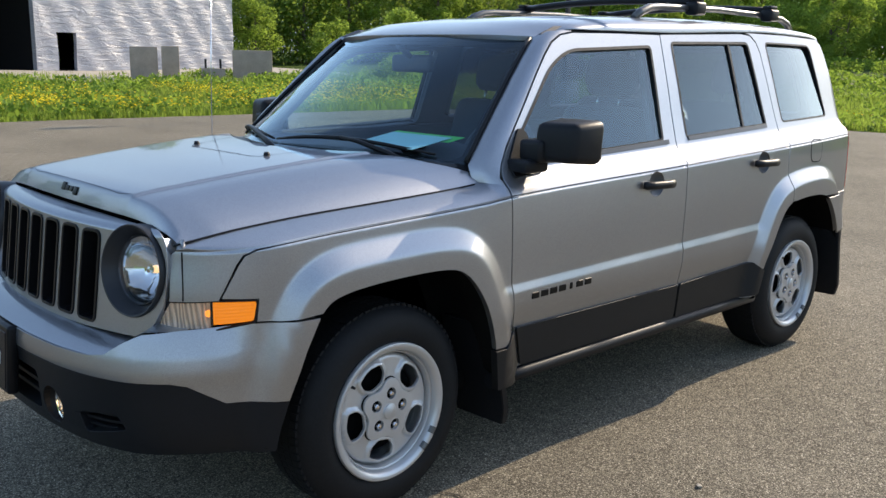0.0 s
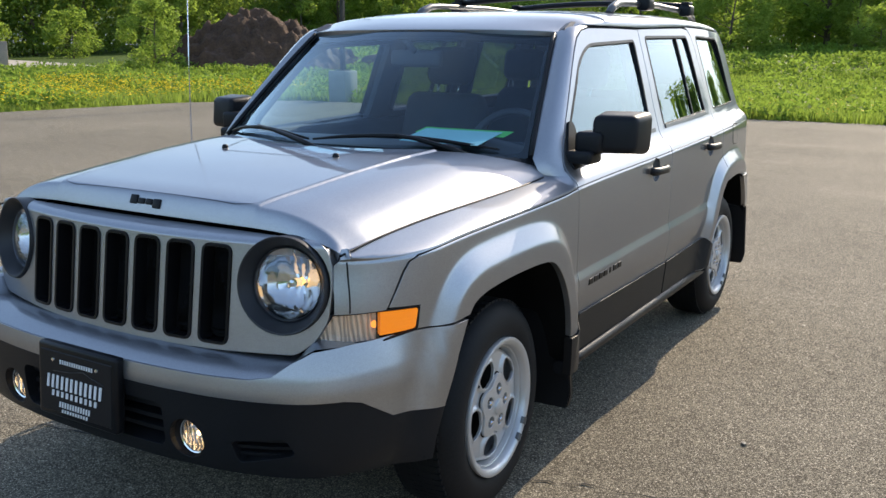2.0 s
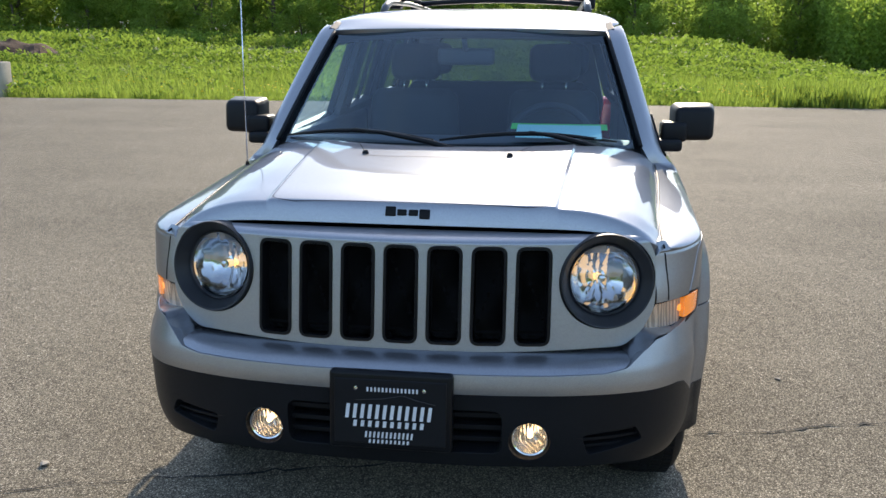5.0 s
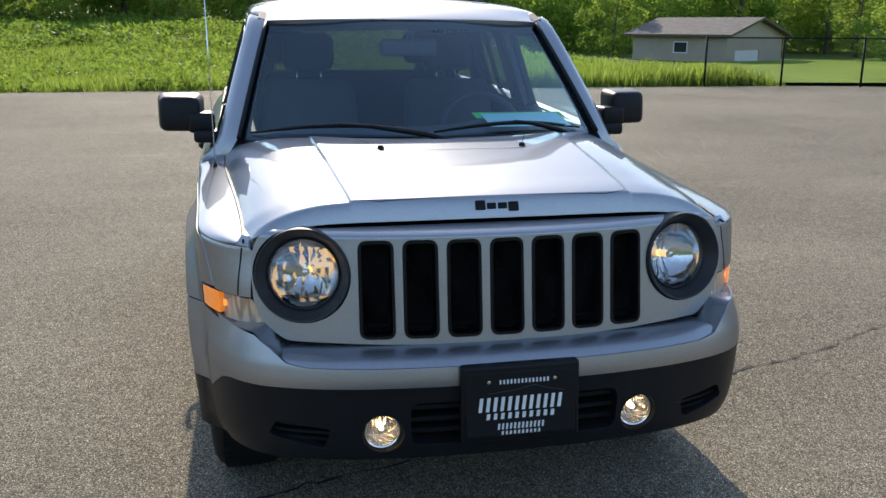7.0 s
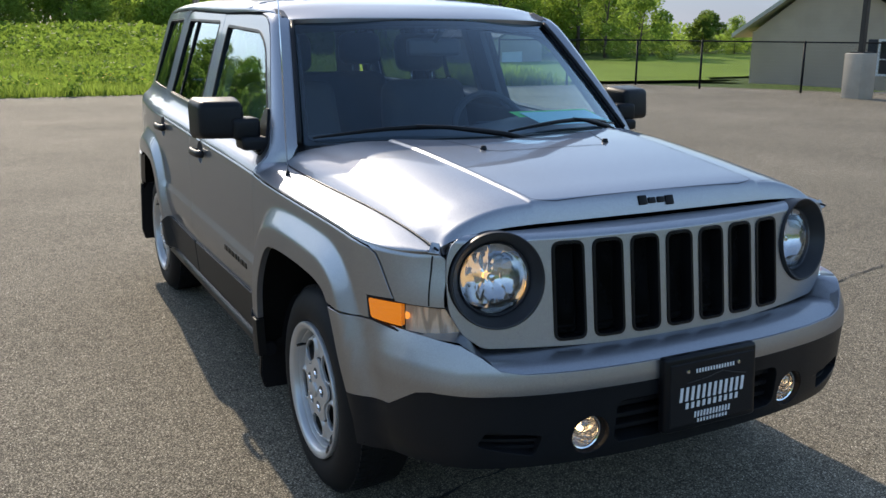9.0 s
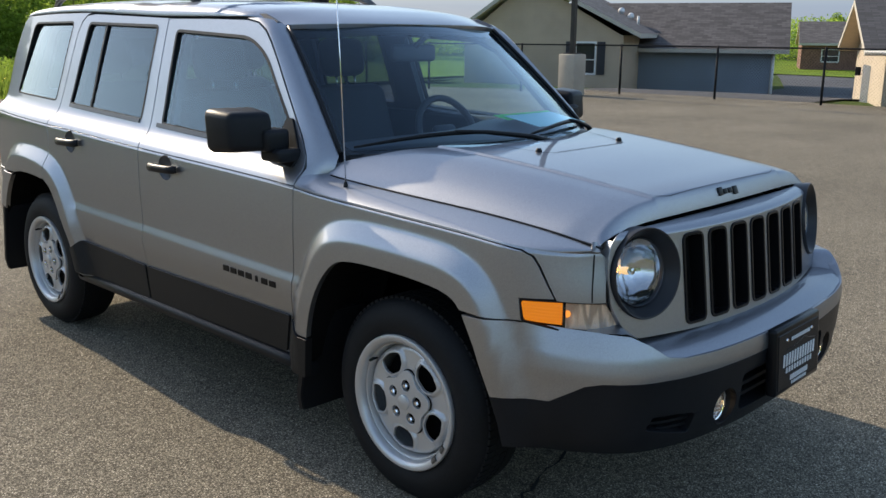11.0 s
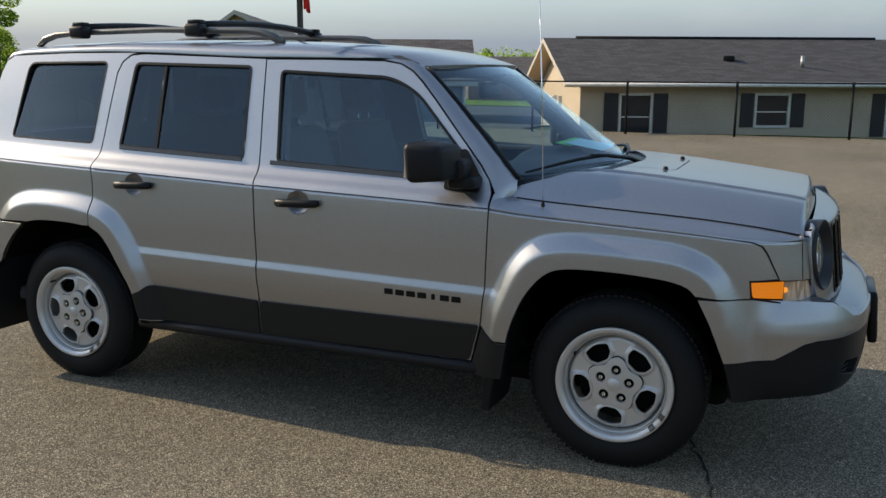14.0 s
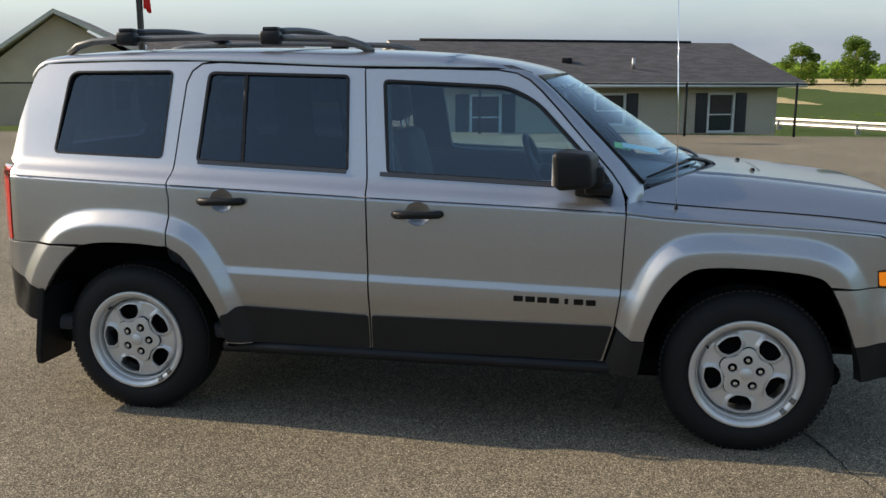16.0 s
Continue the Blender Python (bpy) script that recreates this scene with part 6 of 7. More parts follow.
def crack(pts, width, seed):
    """A ragged crack in the asphalt."""
    r = random.Random(seed)
    fine = []
    for a, b in zip(pts, pts[1:]):
        n = max(2, int(math.dist(a, b) / 0.035))
        fine += [(a[0] + (b[0] - a[0]) * k / n, a[1] + (b[1] - a[1]) * k / n) for k in range(n)]
    vs, fs, wob = [], [], [0.0, 0.0]
    for i, (x, y) in enumerate(fine):
        wob = [0.85 * w + r.gauss(0, 0.008) for w in wob]
        d = Vector(fine[min(i + 1, len(fine) - 1)]) - Vector(fine[max(0, i - 1)])
        n = Vector((-d.y, d.x)).normalized()
        w = width * r.choice((0.15, 0.35, 0.5, 0.9)) * r.uniform(0.6, 1.1) * 0.5
        c = Vector((x + wob[0], y + wob[1]))
        vs += [(*(c + n * w), 0.004), (*(c - n * w), 0.004)]
        if i:
            fs.append((2 * i - 2, 2 * i - 1, 2 * i + 1, 2 * i))
    lot_crack = tagged(part("pavement_crack", mesh_of("crack", vs, fs), CRACK), "thin dark crack in the asphalt", "crack", "cracks in the lot", kind="structure")


crack([(-10.0, -3.3), (-5.0, -1.75), (-2.6, -0.98), (-1.3, -0.48), (-0.65, -0.32), (0.86, 0.20), (1.3, 0.35), (1.75, 0.49), (2.4, 0.77), (2.95, 0.98), (5.2, 1.7), (6.6, 2.2)], 0.017, 2)
for k, (x, y, r0) in enumerate(((-1.35, -0.35, 0.018), (1.7, -1.1, 0.010), (-0.9, -1.35, 0.008), (1.4, 0.9, 0.012))):
    bm = bmesh.new()
    bmesh.ops.create_icosphere(bm, subdivisions=1, radius=r0)
    for v in bm.verts:
        v.co.z *= 0.5
        v.co += Vector((rnd.gauss(0, r0 * 0.15), rnd.gauss(0, r0 * 0.15), 0))
    ob = part("pebble", bm, CONCRETE)
    place(ob, pose(x, y, r0 * 0.4))
    tagged(ob, "small pale pebble lying on the asphalt", "stone", "pebbles on the lot")

# ---- grass, weeds and flowers ----


def scatter(name, count, where, make, material, seed, label, category="grass"):
    """Many small plants in one mesh."""
    rng = np.random.RandomState(seed)
    verts, faces = [], []
    done = 0
    while done < count:
        spot = where(rng)
        if spot is None:
            continue
        make(rng, *spot, verts, faces)
        done += 1
    return tagged(part(name, mesh_of(name, verts, faces), material), label, category, kind="stuff")


def blade_clump(rng, x, y, size, verts, faces, n=7, wide=0.014):
    z = land(x, y) - 0.02
    for _ in range(n):
        a, lean = rng.uniform(0, math.tau), rng.uniform(0.1, 0.55)
        h = size * rng.uniform(0.6, 1.15)
        px, py = x + rng.normal(0, 0.08 + 0.1 * size), y + rng.normal(0, 0.08 + 0.1 * size)
        dx, dy = math.cos(a), math.sin(a)
        w = wide * rng.uniform(0.7, 1.4) * (0.6 + size)
        k = len(verts)
        ex, ey = -dy * w, dx * w
        verts += [(px - ex, py - ey, z), (px + ex, py + ey, z), (px + dx * lean * h * 0.4 + ex * 0.8, py + dy * lean * h * 0.4 + ey * 0.8, z + h * 0.6), (px + dx * lean * h * 0.4 - ex * 0.8, py + dy * lean * h * 0.4 - ey * 0.8, z + h * 0.6), (px + dx * lean * h, py + dy * lean * h, z + h)]
        faces += [(k, k + 1, k + 2, k + 3), (k + 3, k + 2, k + 4)]


def leafy_weed(rng, x, y, size, verts, faces, n=26):
    """A bushy weed: many small leaves about a mound."""
    z = land(x, y)
    for _ in range(n):
        th, ph = rng.uniform(0, math.tau), rng.uniform(0.05, 1.0)
        r = size * 0.55 * math.sqrt(rng.uniform(0.2, 1))
        c = np.array((x + r * math.cos(th), y + r * math.sin(th), z + size * ph * (1.1 - 0.5 * (r / size))))
        a, b = rng.normal(0, 1, 3), rng.normal(0, 1, 3)
        a /= np.linalg.norm(a)
        b -= a * (a @ b)
        b /= np.linalg.norm(b) + 1e-9
        s = size * rng.uniform(0.10, 0.2)
        k = len(verts)
        verts += [tuple(c - a * s), tuple(c + b * s * 0.5), tuple(c + a * s), tuple(c - b * s * 0.5)]
        faces.append((k, k + 1, k + 2, k + 3))


def flower(rng, x, y, size, verts, faces):
    z = land(x, y) + size
    for _ in range(rng.randint(2, 5)):
        cx, cy, cz = x + rng.normal(0, 0.14), y + rng.normal(0, 0.14), z + rng.normal(0, 0.08)
        s = rng.uniform(0.02, 0.034)
        tx, ty = rng.uniform(-0.5, 0.5), rng.uniform(-0.5, 0.5)
        k = len(verts)
        verts.append((cx, cy, cz + 0.006))
        verts += [(cx + s * math.cos(q * math.tau / 6), cy + s * math.sin(q * math.tau / 6), cz + s * (tx * math.cos(q * math.tau / 6) + ty * math.sin(q * math.tau / 6))) for q in range(6)]
        faces += [(k, k + 1 + q, k + 1 + (q + 1) % 6) for q in range(6)]


def in_back(rng):
    """Behind the lot, denser near it."""
    x = rng.uniform(-46, 13.5)
    y = 19.2 + 34 * rng.beta(0.9, 2.0)
    if x < -17:
        y = rng.uniform(-4, 52)
        x = -17.4 - 26 * rng.beta(0.9, 2.0)
    return x, y, rng.uniform(0.11, 0.36) * (1 + 0.7 * noise.noise((x * 0.2, y * 0.2, 2)))


def by_shed(rng):
    x = rng.uniform(5.5, 13.0)
    y = rng.uniform(19.3, 23)
    return x, y, rng.uniform(0.35, 0.62) + 0.38 * max(0.0, noise.noise((x * 0.7, y * 0.7, 9)))


def mounds(rng):
    x, y = rng.uniform(-45, 12), rng.uniform(38, 72)
    d = noise.noise((x * 0.08, y * 0.15, 7))
    if d < -0.1:
        return None
    return x, y, rng.uniform(0.5, 1.0) * (0.8 + d)


def near_weeds(rng):
    x, y = rng.uniform(-40, 13), rng.uniform(19.4, 45)
    if rng.rand() < 0.45:
        x, y = rng.uniform(-34, -17.6), rng.uniform(-3, 40)
    if noise.noise((x * 0.3, y * 0.3, 11)) < 0.0:
        return None
    return x, y, rng.uniform(0.25, 0.6)


def flower_band(rng):
    x, y = rng.uniform(-27, -17.6), rng.uniform(1, 22)
    if noise.noise((x * 0.25, y * 0.25, 5)) < -0.05:
        return None
    return x, y, rng.uniform(0.28, 0.5)


def few_flowers(rng):
    return rng.uniform(-17, 8), 19.4 + 7 * rng.beta(1, 2), rng.uniform(0.2, 0.4)


scatter("meadow_grass", 42000, in_back, blade_clump, GRASS_GREEN, 1, "long bright green meadow grass beside the lot")
scatter("tall_grass", 1300, by_shed, lambda r, x, y, s, v, f: blade_clump(r, x, y, s, v, f, 12, 0.012), GRASS_GREEN, 2, "tall seeding grass in front of the shed")
scatter("far_weeds", 3800, mounds, leafy_weed, WEED_GREEN, 3, "mounds of leafy weeds in the meadow", "weeds")
scatter("edge_weeds", 5200, near_weeds, leafy_weed, WEED_GREEN, 4, "leafy weeds along the edge of the lot", "weeds")
scatter("yellow_flowers", 2300, flower_band, flower, PETAL, 5, "yellow wild flowers in the long grass", "flowers")
scatter("scattered_flowers", 160, few_flowers, flower, PETAL, 6, "few yellow flowers in the grass", "flowers")

# ---- trees ----


def make_tree(seed, height, crown, low, leaves, material, leaf=0.30, lobes=11, spread_=1.0):
    """A tapered trunk with limbs, and a crown of leaf sprays about the limbs' ends."""
    r = random.Random(seed)
    rng = np.random.RandomState(seed)
    t = new("tree")
    wood = bmesh.new()
    lean = (r.uniform(-0.4, 0.4), r.uniform(-0.4, 0.4))
    tube_bm([(lean[0] * q * q, lean[1] * q * q, height * 0.85 * q - 0.2 * (q == 0)) for q in (0, 0.25, 0.5, 0.75, 1)], [0.022 * height, 0.017 * height, 0.012 * height, 0.007 * height, 0.003 * height], 7, wood)
    centres = []
    for k in range(lobes):
        q = low + (1 - low) * (k + 0.5) / lobes
        a = k * 2.4 + r.uniform(-0.5, 0.5)
        reach = crown * spread_ * math.sin(math.pi * min(1, 0.22 + 0.75 * (q - low) / (1 - low))) ** 0.7 * r.uniform(0.55, 1.0)
        z0, z1 = height * max(0.12, q - 0.15), height * q + r.uniform(-0.3, 0.3)
        tip = (reach * math.cos(a), reach * math.sin(a), z1)
        tube_bm([(0, 0, z0), (tip[0] * 0.5, tip[1] * 0.5, z0 + (z1 - z0) * 0.6), tip], [0.006 * height, 0.004 * height, 0.0015 * height], 5, wood)
        centres.append((tip, crown * r.uniform(0.30, 0.55)))
    centres.append(((lean[0], lean[1], height * 0.9), crown * 0.4))
    part("trunk", wood, BARK, t)
    verts, faces = [], []
    n = leaves // len(centres)
    for (cx, cy, cz), rad in centres:
        d = rng.normal(0, 1, (n, 3))
        d /= np.linalg.norm(d, axis=1)[:, None]
        p = d * (rad * rng.uniform(0.35, 1.08, n) ** 0.6)[:, None] * (1, 1, 0.8) + (cx, cy, cz)
        for c in p:
            a, b = rng.normal(0, 1, 3), rng.normal(0, 1, 3)
            a[2] *= 0.5
            a /= np.linalg.norm(a)
            b -= a * (a @ b)
            b /= np.linalg.norm(b) + 1e-9
            s = leaf * rng.uniform(0.6, 1.3)
            k = len(verts)
            verts += [tuple(c - a * s), tuple(c + b * s * 0.45 + (0, 0, s * 0.15)), tuple(c + a * s * 0.9), tuple(c - b * s * 0.45)]
            faces.append((k, k + 1, k + 2, k + 3))
    part("crown", mesh_of("crown", verts, faces), material, t)
    return t


KINDS = [make_tree(21, 13, 3.6, 0.12, 8000, LEAF_GREEN, 0.22, 16), make_tree(22, 16, 4.2, 0.18, 9500, LEAF_GREEN, 0.23, 17), make_tree(23, 11, 3.4, 0.08, 7500, LEAF_LIGHT, 0.19, 15), make_tree(24, 18, 4.6, 0.2, 10000, LEAF_GREEN, 0.25, 19), make_tree(25, 5.0, 2.3, 0.06, 5000, LEAF_LIGHT, 0.125, 12), make_tree(26, 3.0, 1.9, 0.05, 3600, LEAF_LIGHT, 0.11, 10), make_tree(27, 4.4, 1.75, 0.22, 7000, LEAF_DARK, 0.13, 13)]
WORDS = ["broad dark green tree in the wood's edge", "tall leafy green tree behind the meadow", "light green young tree at the wood's edge", "tall dark tree deep in the wood", "rounded bright green bush", "low leafy bush in the meadow", "round dark green tree beyond the field"]
used = set()
rt = random.Random(9)


def plant(k, x, y, scale=1.0, group="trees of the wood"):
    t = KINDS[k]
    m = pose(x, y, land(x, y) - 0.05, 0, 0, rt.uniform(0, 360)) @ Matrix.Diagonal((scale * rt.uniform(0.9, 1.1), scale * rt.uniform(0.9, 1.1), scale, 1))
    if k in used:
        t = copy_thing(t, m)
        t.matrix_basis = m
    else:
        place(t, m)
        used.add(k)
    return tagged(t, WORDS[k], "bush" if k in (4, 5) else "tree", group)


# the wood behind the meadow, in three ranks
for x in range(-84, 42, 6):
    plant(rt.choice((0, 2, 0)), x + rt.uniform(-2, 2), 78 + rt.uniform(-4, 3) + (4 if x > 10 else 0), rt.uniform(0.6, 0.9))
    plant(rt.choice((1, 3)), x + rt.uniform(-3, 3), 88 + rt.uniform(-3, 3), rt.uniform(0.6, 0.85))
for x in range(-90, 50, 8):
    plant(3, x + rt.uniform(-3, 3), 99 + rt.uniform(-3, 3), rt.uniform(0.6, 0.8))
for x in range(-70, 12, 7):
    plant(rt.choice((4, 4, 5)), x + rt.uniform(-2, 2), 72 + rt.uniform(-3, 2), rt.uniform(0.9, 1.4), "bushes before the wood")
# woods to the west, behind the white building
for y in range(28, 76, 7):
    plant(rt.choice((1, 3)), -66 + rt.uniform(-3, 3), y + rt.uniform(-2, 2), rt.uniform(0.5, 0.7))
    plant(rt.choice((0, 2)), -58 + rt.uniform(-2, 2) - 0.1 * (76 - y), y + 6 + rt.uniform(-2, 2), rt.uniform(0.55, 0.8))
for y in range(-60, 28, 11):
    plant(3, -80 + rt.uniform(-3, 3), y, 0.7)
plant(4, -57.5, 35.0, 0.95, "bushes by the dirt pile")
plant(4, -35.3, 30.6, 0.72, "bushes by the dirt pile")
plant(5, -53.5, 39.5, 1.0, "bushes by the dirt pile")
# trees past the shed and the houses
for k, x, y, sc in ((0, 40, 68, 0.9), (2, 47, 66, 0.9), (0, 54, 66, 0.85), (2, 60, 60, 0.30), (0, 66, 58, 0.28), (1, 74, 60, 0.24), (2, 44, 58, 0.62), (4, 25.5, 60, 1.1), (4, 41, 50, 0.9), (2, 72, 48, 0.42), (2, 86, 40, 0.36), (0, 92, 34, 0.33), (2, 90, 29, 0.34), (2, 78, 22, 0.28), (0, 96, 22, 0.28), (6, 182, -35.5, 1.8), (6, 180, -44.8, 2.05), (2, 112, -40, 0.3), (0, 150, -26, 0.3), (2, 150, -50, 0.3), (4, 62, 34, 0.55), (6, 58, 62, 0.75), (6, 66, 70, 0.9)):
    plant(k, x, y, sc, "trees behind the houses")
# trees never in view, added behind the camera to darken the car's front reflections
for x in range(-84, 90, 8):
    plant(rt.choice((0, 1, 3)), x + rt.uniform(-4, 4), -84 + rt.uniform(-6, 6), rt.uniform(0.8, 1.1), "far trees across the road")


def thicket(name, count, box, leaf, material, seed, label):
    """The leafy wall of a wood's edge, too dense to count."""
    rng = np.random.RandomState(seed)
    (xa, xb), (ya, yb), tall = box
    x, y, up = rng.uniform(xa, xb, count), rng.uniform(ya, yb, count), rng.uniform(0.0, 1.0, count) ** 0.8
    top = np.array([tall * (0.75 + 0.4 * noise.noise((p * 0.12, q * 0.2, seed)) + 0.18 * noise.noise((p * 0.5, q * 0.5, seed + 3))) for p, q in zip(x, y)])
    base = np.array([land(p, q) for p, q in zip(x, y)])
    c = np.stack((x, y, base + np.maximum(0.1, top) * up), 1)
    a, b = rng.normal(0, 1, (count, 3)), rng.normal(0, 1, (count, 3))
    a /= np.linalg.norm(a, axis=1)[:, None]
    b -= a * (a * b).sum(1)[:, None]
    b /= np.linalg.norm(b, axis=1)[:, None] + 1e-9
    size = (leaf * rng.uniform(0.6, 1.3, count))[:, None]
    verts = np.stack((c - a * size, c + b * size * 0.5, c + a * size, c - b * size * 0.5), 1).reshape(-1, 3).tolist()
    faces = np.arange(4 * count).reshape(-1, 4).tolist()
    return tagged(part(name, mesh_of(name, verts, faces), material), label, "woods", kind="stuff")


thicket("wood_edge", 80000, ((-95, 26), (76, 84), 6.5), 0.165, LEAF_GREEN, 31, "dense leafy undergrowth along the wood's edge")
thicket("deep_wood", 80000, ((-100, 40), (92, 104), 11.5), 0.32, LEAF_GREEN, 32, "dark dense wood behind the meadow")
thicket("shed_wood", 70000, ((20, 55), (66, 80), 8.5), 0.17, LEAF_GREEN, 33, "dense trees behind the shed")
thicket("low_scrub", 9000, ((55, 98), (64, 80), 3.6), 0.22, LEAF_LIGHT, 38, "low light green scrub beyond the lawn")
# dark leaves here put the shaded gaps of the wood into colour
thicket("west_wood", 90000, ((-82, -58), (22, 78), 9.5), 0.17, LEAF_DARK, 34, "dark dense wood west of the lot")
# out of view: added to block the low sky that the nose mirrors
thicket("unseen_wood", 30000, ((-95, 95), (-86, -74), 20.0), 0.5, LEAF_GREEN, 37, "unseen leafy wood added to darken the car's front reflections")
thicket("east_hedge", 50000, ((72, 100), (14, 60), 4.6), 0.13, LEAF_GREEN, 35, "far green hedgerow behind the houses")

thicket("far_treeline", 14000, ((400, 440), (-330, 30), 8.0), 1.3, LEAF_GREEN, 36, "distant line of trees behind the field")

# ---- white building, blocks, dirt pile ----
wb = thing("unfinished_building", "unfinished building in wrinkled white house wrap", "building", at=(-51.0, 23.3, 0.35))
wb.rotation_euler.z = radians(104)
L, LW = 7.3, 6.97
wall_fn = lambda u, v: (u, 0.05 * math.sin(3.1 * u + 0.6 * v) * math.sin(1.7 * v + 0.5 * u), v)
wrap_wall = sheet("wall", WRAP, wb, [(-LW, -0.4), (L, -0.4), (L, 7.5), (-LW, 7.5)], wall_fn, [[(-5.95, 0.1), (-4.75, 0.1), (-4.75, 2.25), (-5.95, 2.25)]], (0.4, 0.4), 0.25, Vector((0, 10, 3)))
part("side_wall", box_bm((L - 0.2, 0.25, -0.4), (L, 14, 7.5)), WRAP, wb)
part("roof_deck", box_bm((-22, 0.0, 7.5), (L + 0.3, 14, 7.8)), WRAP, wb)
# inner bay walls in black, the interior's shade put into colour
part("back_wall", box_bm((-22, 13.8, -0.4), (L, 14, 7.5)), BLACK_METAL_SHADE, wb)
part("inner_wall", box_bm((-LW - 0.25, 0.3, -0.4), (-LW, 14, 7.5)), BLACK_METAL_SHADE, wb)
part("bay_floor", box_bm((-22, 0, -0.4), (L, 13.8, 0.05)), DRIVE, wb)
part("bay_frame", box_bm((-LW - 0.35, -0.06, -0.4), (-LW - 0.005, 0.3, 7.5)), WRAP, wb)
part("bay_end", box_bm((-22.4, 0, -0.4), (-22, 14, 7.8)), WRAP, wb)
for k, (x, y, w, d, h, tz) in enumerate(((-38.9, 17.6, 1.25, 0.6, 1.55, 65), (-38.3, 18.65, 0.8, 0.6, 1.6, 65), (-36.6, 22.1, 1.9, 0.8, 1.5, 60), (-37.4, 20.4, 1.1, 0.6, 0.6, 65))):
    bm = shade(box_bm((-w / 2, -d / 2, 0), (w / 2, d / 2, h), 0.03, 2))
    ob = part("concrete_block", bm, BLOCK)
    place(ob, pose(x, y, land(x, y) - 0.05, 0, 0, tz))
    tagged(ob, "upright pale concrete block before the white building" if k < 3 else "low concrete block with two posts", "block", "concrete blocks")
    if k == 3:
        for dx in (-0.35, 0.35):
            part("post", box_bm((dx - 0.05, -0.05, h), (dx + 0.05, 0.05, h + 0.45)), BLACK_TRIM, ob)
bm = bmesh.new()
bmesh.ops.create_grid(bm, x_segments=120, y_segments=84, size=1)
for v in bm.verts:
    x, y = v.co.x * 6.2, v.co.y * 4.2
    rr = math.hypot(v.co.x, v.co.y)
    hgt = 3.2 * max(0.0, 1 - rr ** 1.3) * (1 + 0.25 * noise.noise((x * 0.4, y * 0.4, 1)))
    hgt += (0.5 * noise.noise((x * 1.1, y * 1.1, 3)) + 0.34 * noise.noise((x * 2.7, y * 2.7, 5)) + 0.2 * noise.noise((x * 6, y * 6, 8))) * sstep(1.15, 0.7, rr)
    v.co = Vector((x, y, hgt - 0.25 * sstep(0.9, 1.1, rr)))
for f in bm.faces:
    f.smooth = True
pile = part("dirt_mound", bm, DIRT)
place(pile, pose(-33.2, 36.2, land(-33.2, 36.2), 0, 0, 42))
tagged(pile, "large heap of dark brown topsoil in the meadow", "dirt mound")
bm = bmesh.new()
bmesh.ops.create_grid(bm, x_segments=30, y_segments=20, size=1)
for v in bm.verts:
    x, y = v.co.x * 4, v.co.y * 2.2
    rr = math.hypot(v.co.x, v.co.y)
    v.co = Vector((x, y, 1.1 * max(0, 1 - rr) + 0.22 * noise.noise((x, y, 4)) * sstep(1.1, 0.6, rr) - 0.2 * sstep(0.85, 1.1, rr)))
pile2 = part("dirt_mound", bm, DIRT)
place(pile2, pose(-27.6, 40.5, land(-27.6, 40.5), 0, 0, 30))
tagged(pile2, "low heap of dark soil beside the large one", "dirt mound")


def light_pole(x, y, tall, base_h, base_w, cloth=False):
    p = thing("light_pole", "dark light pole on a square concrete base" + (" with a red banner" if cloth else ""), "light pole", at=(x, y, 0.0))
    part("base", shade(box_bm((-base_w / 2, -base_w / 2, -0.3), (base_w / 2, base_w / 2, base_h), 0.03, 2)), CONCRETE, p)
    part("base_plate", box_bm((-0.17, -0.17, base_h), (0.17, 0.17, base_h + 0.03)), POLE, p)
    part("pole", box_bm((-0.06, -0.06, base_h + 0.03), (0.06, 0.06, tall), 0.01, 1), POLE, p)
    part("lamp_head", shade(box_bm((-0.18, -0.9, tall - 0.05), (0.18, -0.1, tall + 0.10), 0.03, 2)), POLE, p)
    if cloth:
        bm = bmesh.new()
        rows = [[bm.verts.new((0.08 + 0.02 * math.sin(9 * q), -0.06 - q * 0.20 * (1 - 0.35 * v), 3.0 + v * 0.9 - 0.10 * q + 0.03 * math.sin(7 * q + 3 * v))) for q in [k / 8 for k in range(9)]] for v in [j / 8 for j in range(9)]]
        for r0, r1 in zip(rows, rows[1:]):
            for k in range(8):
                bm.faces.new((r0[k], r0[k + 1], r1[k + 1], r1[k])).smooth = True
        bmesh.ops.solidify(bm, geom=bm.faces[:], thickness=0.004)
        part("banner", bm, RED_CLOTH, p, "small red hanging banner")
    return p


light_pole(-14.6, 19.4, 7.5, 0.88, 0.62)
light_pole(16.4, 11.8, 7.5, 1.02, 0.50, True)
light_pole(-18.5, -9.0, 7.5, 0.88, 0.62)

# ---- chain-link fence ----
fence = thing("chain_link_fence", "low black chain-link fence along the lot's edge", "fence")
run = [(11.2, 19.25), (13.2, 18.85), (15.05, 18.1), (15.5, 16.0), (16.6, 13.6), (17.7, 11.2), (17.85, 8.6), (17.9, 6.05), (17.9, 3.7), (18.05, 1.2), (18.2, -1.25), (18.4, -3.8), (18.5, -6.3), (18.6, -8.8), (18.7, -11.3)]
FH = 1.24
for x, y in run:
    part("post", tube_bm([(x, y, -0.35), (x, y, FH + 0.03)], 0.03, 8), BLACK_METAL_SHADE, fence)
part("top_rail", tube_bm([(x, y, FH) for x, y in run], 0.021, 6), BLACK_METAL_SHADE, fence)
wv, wf = [], []
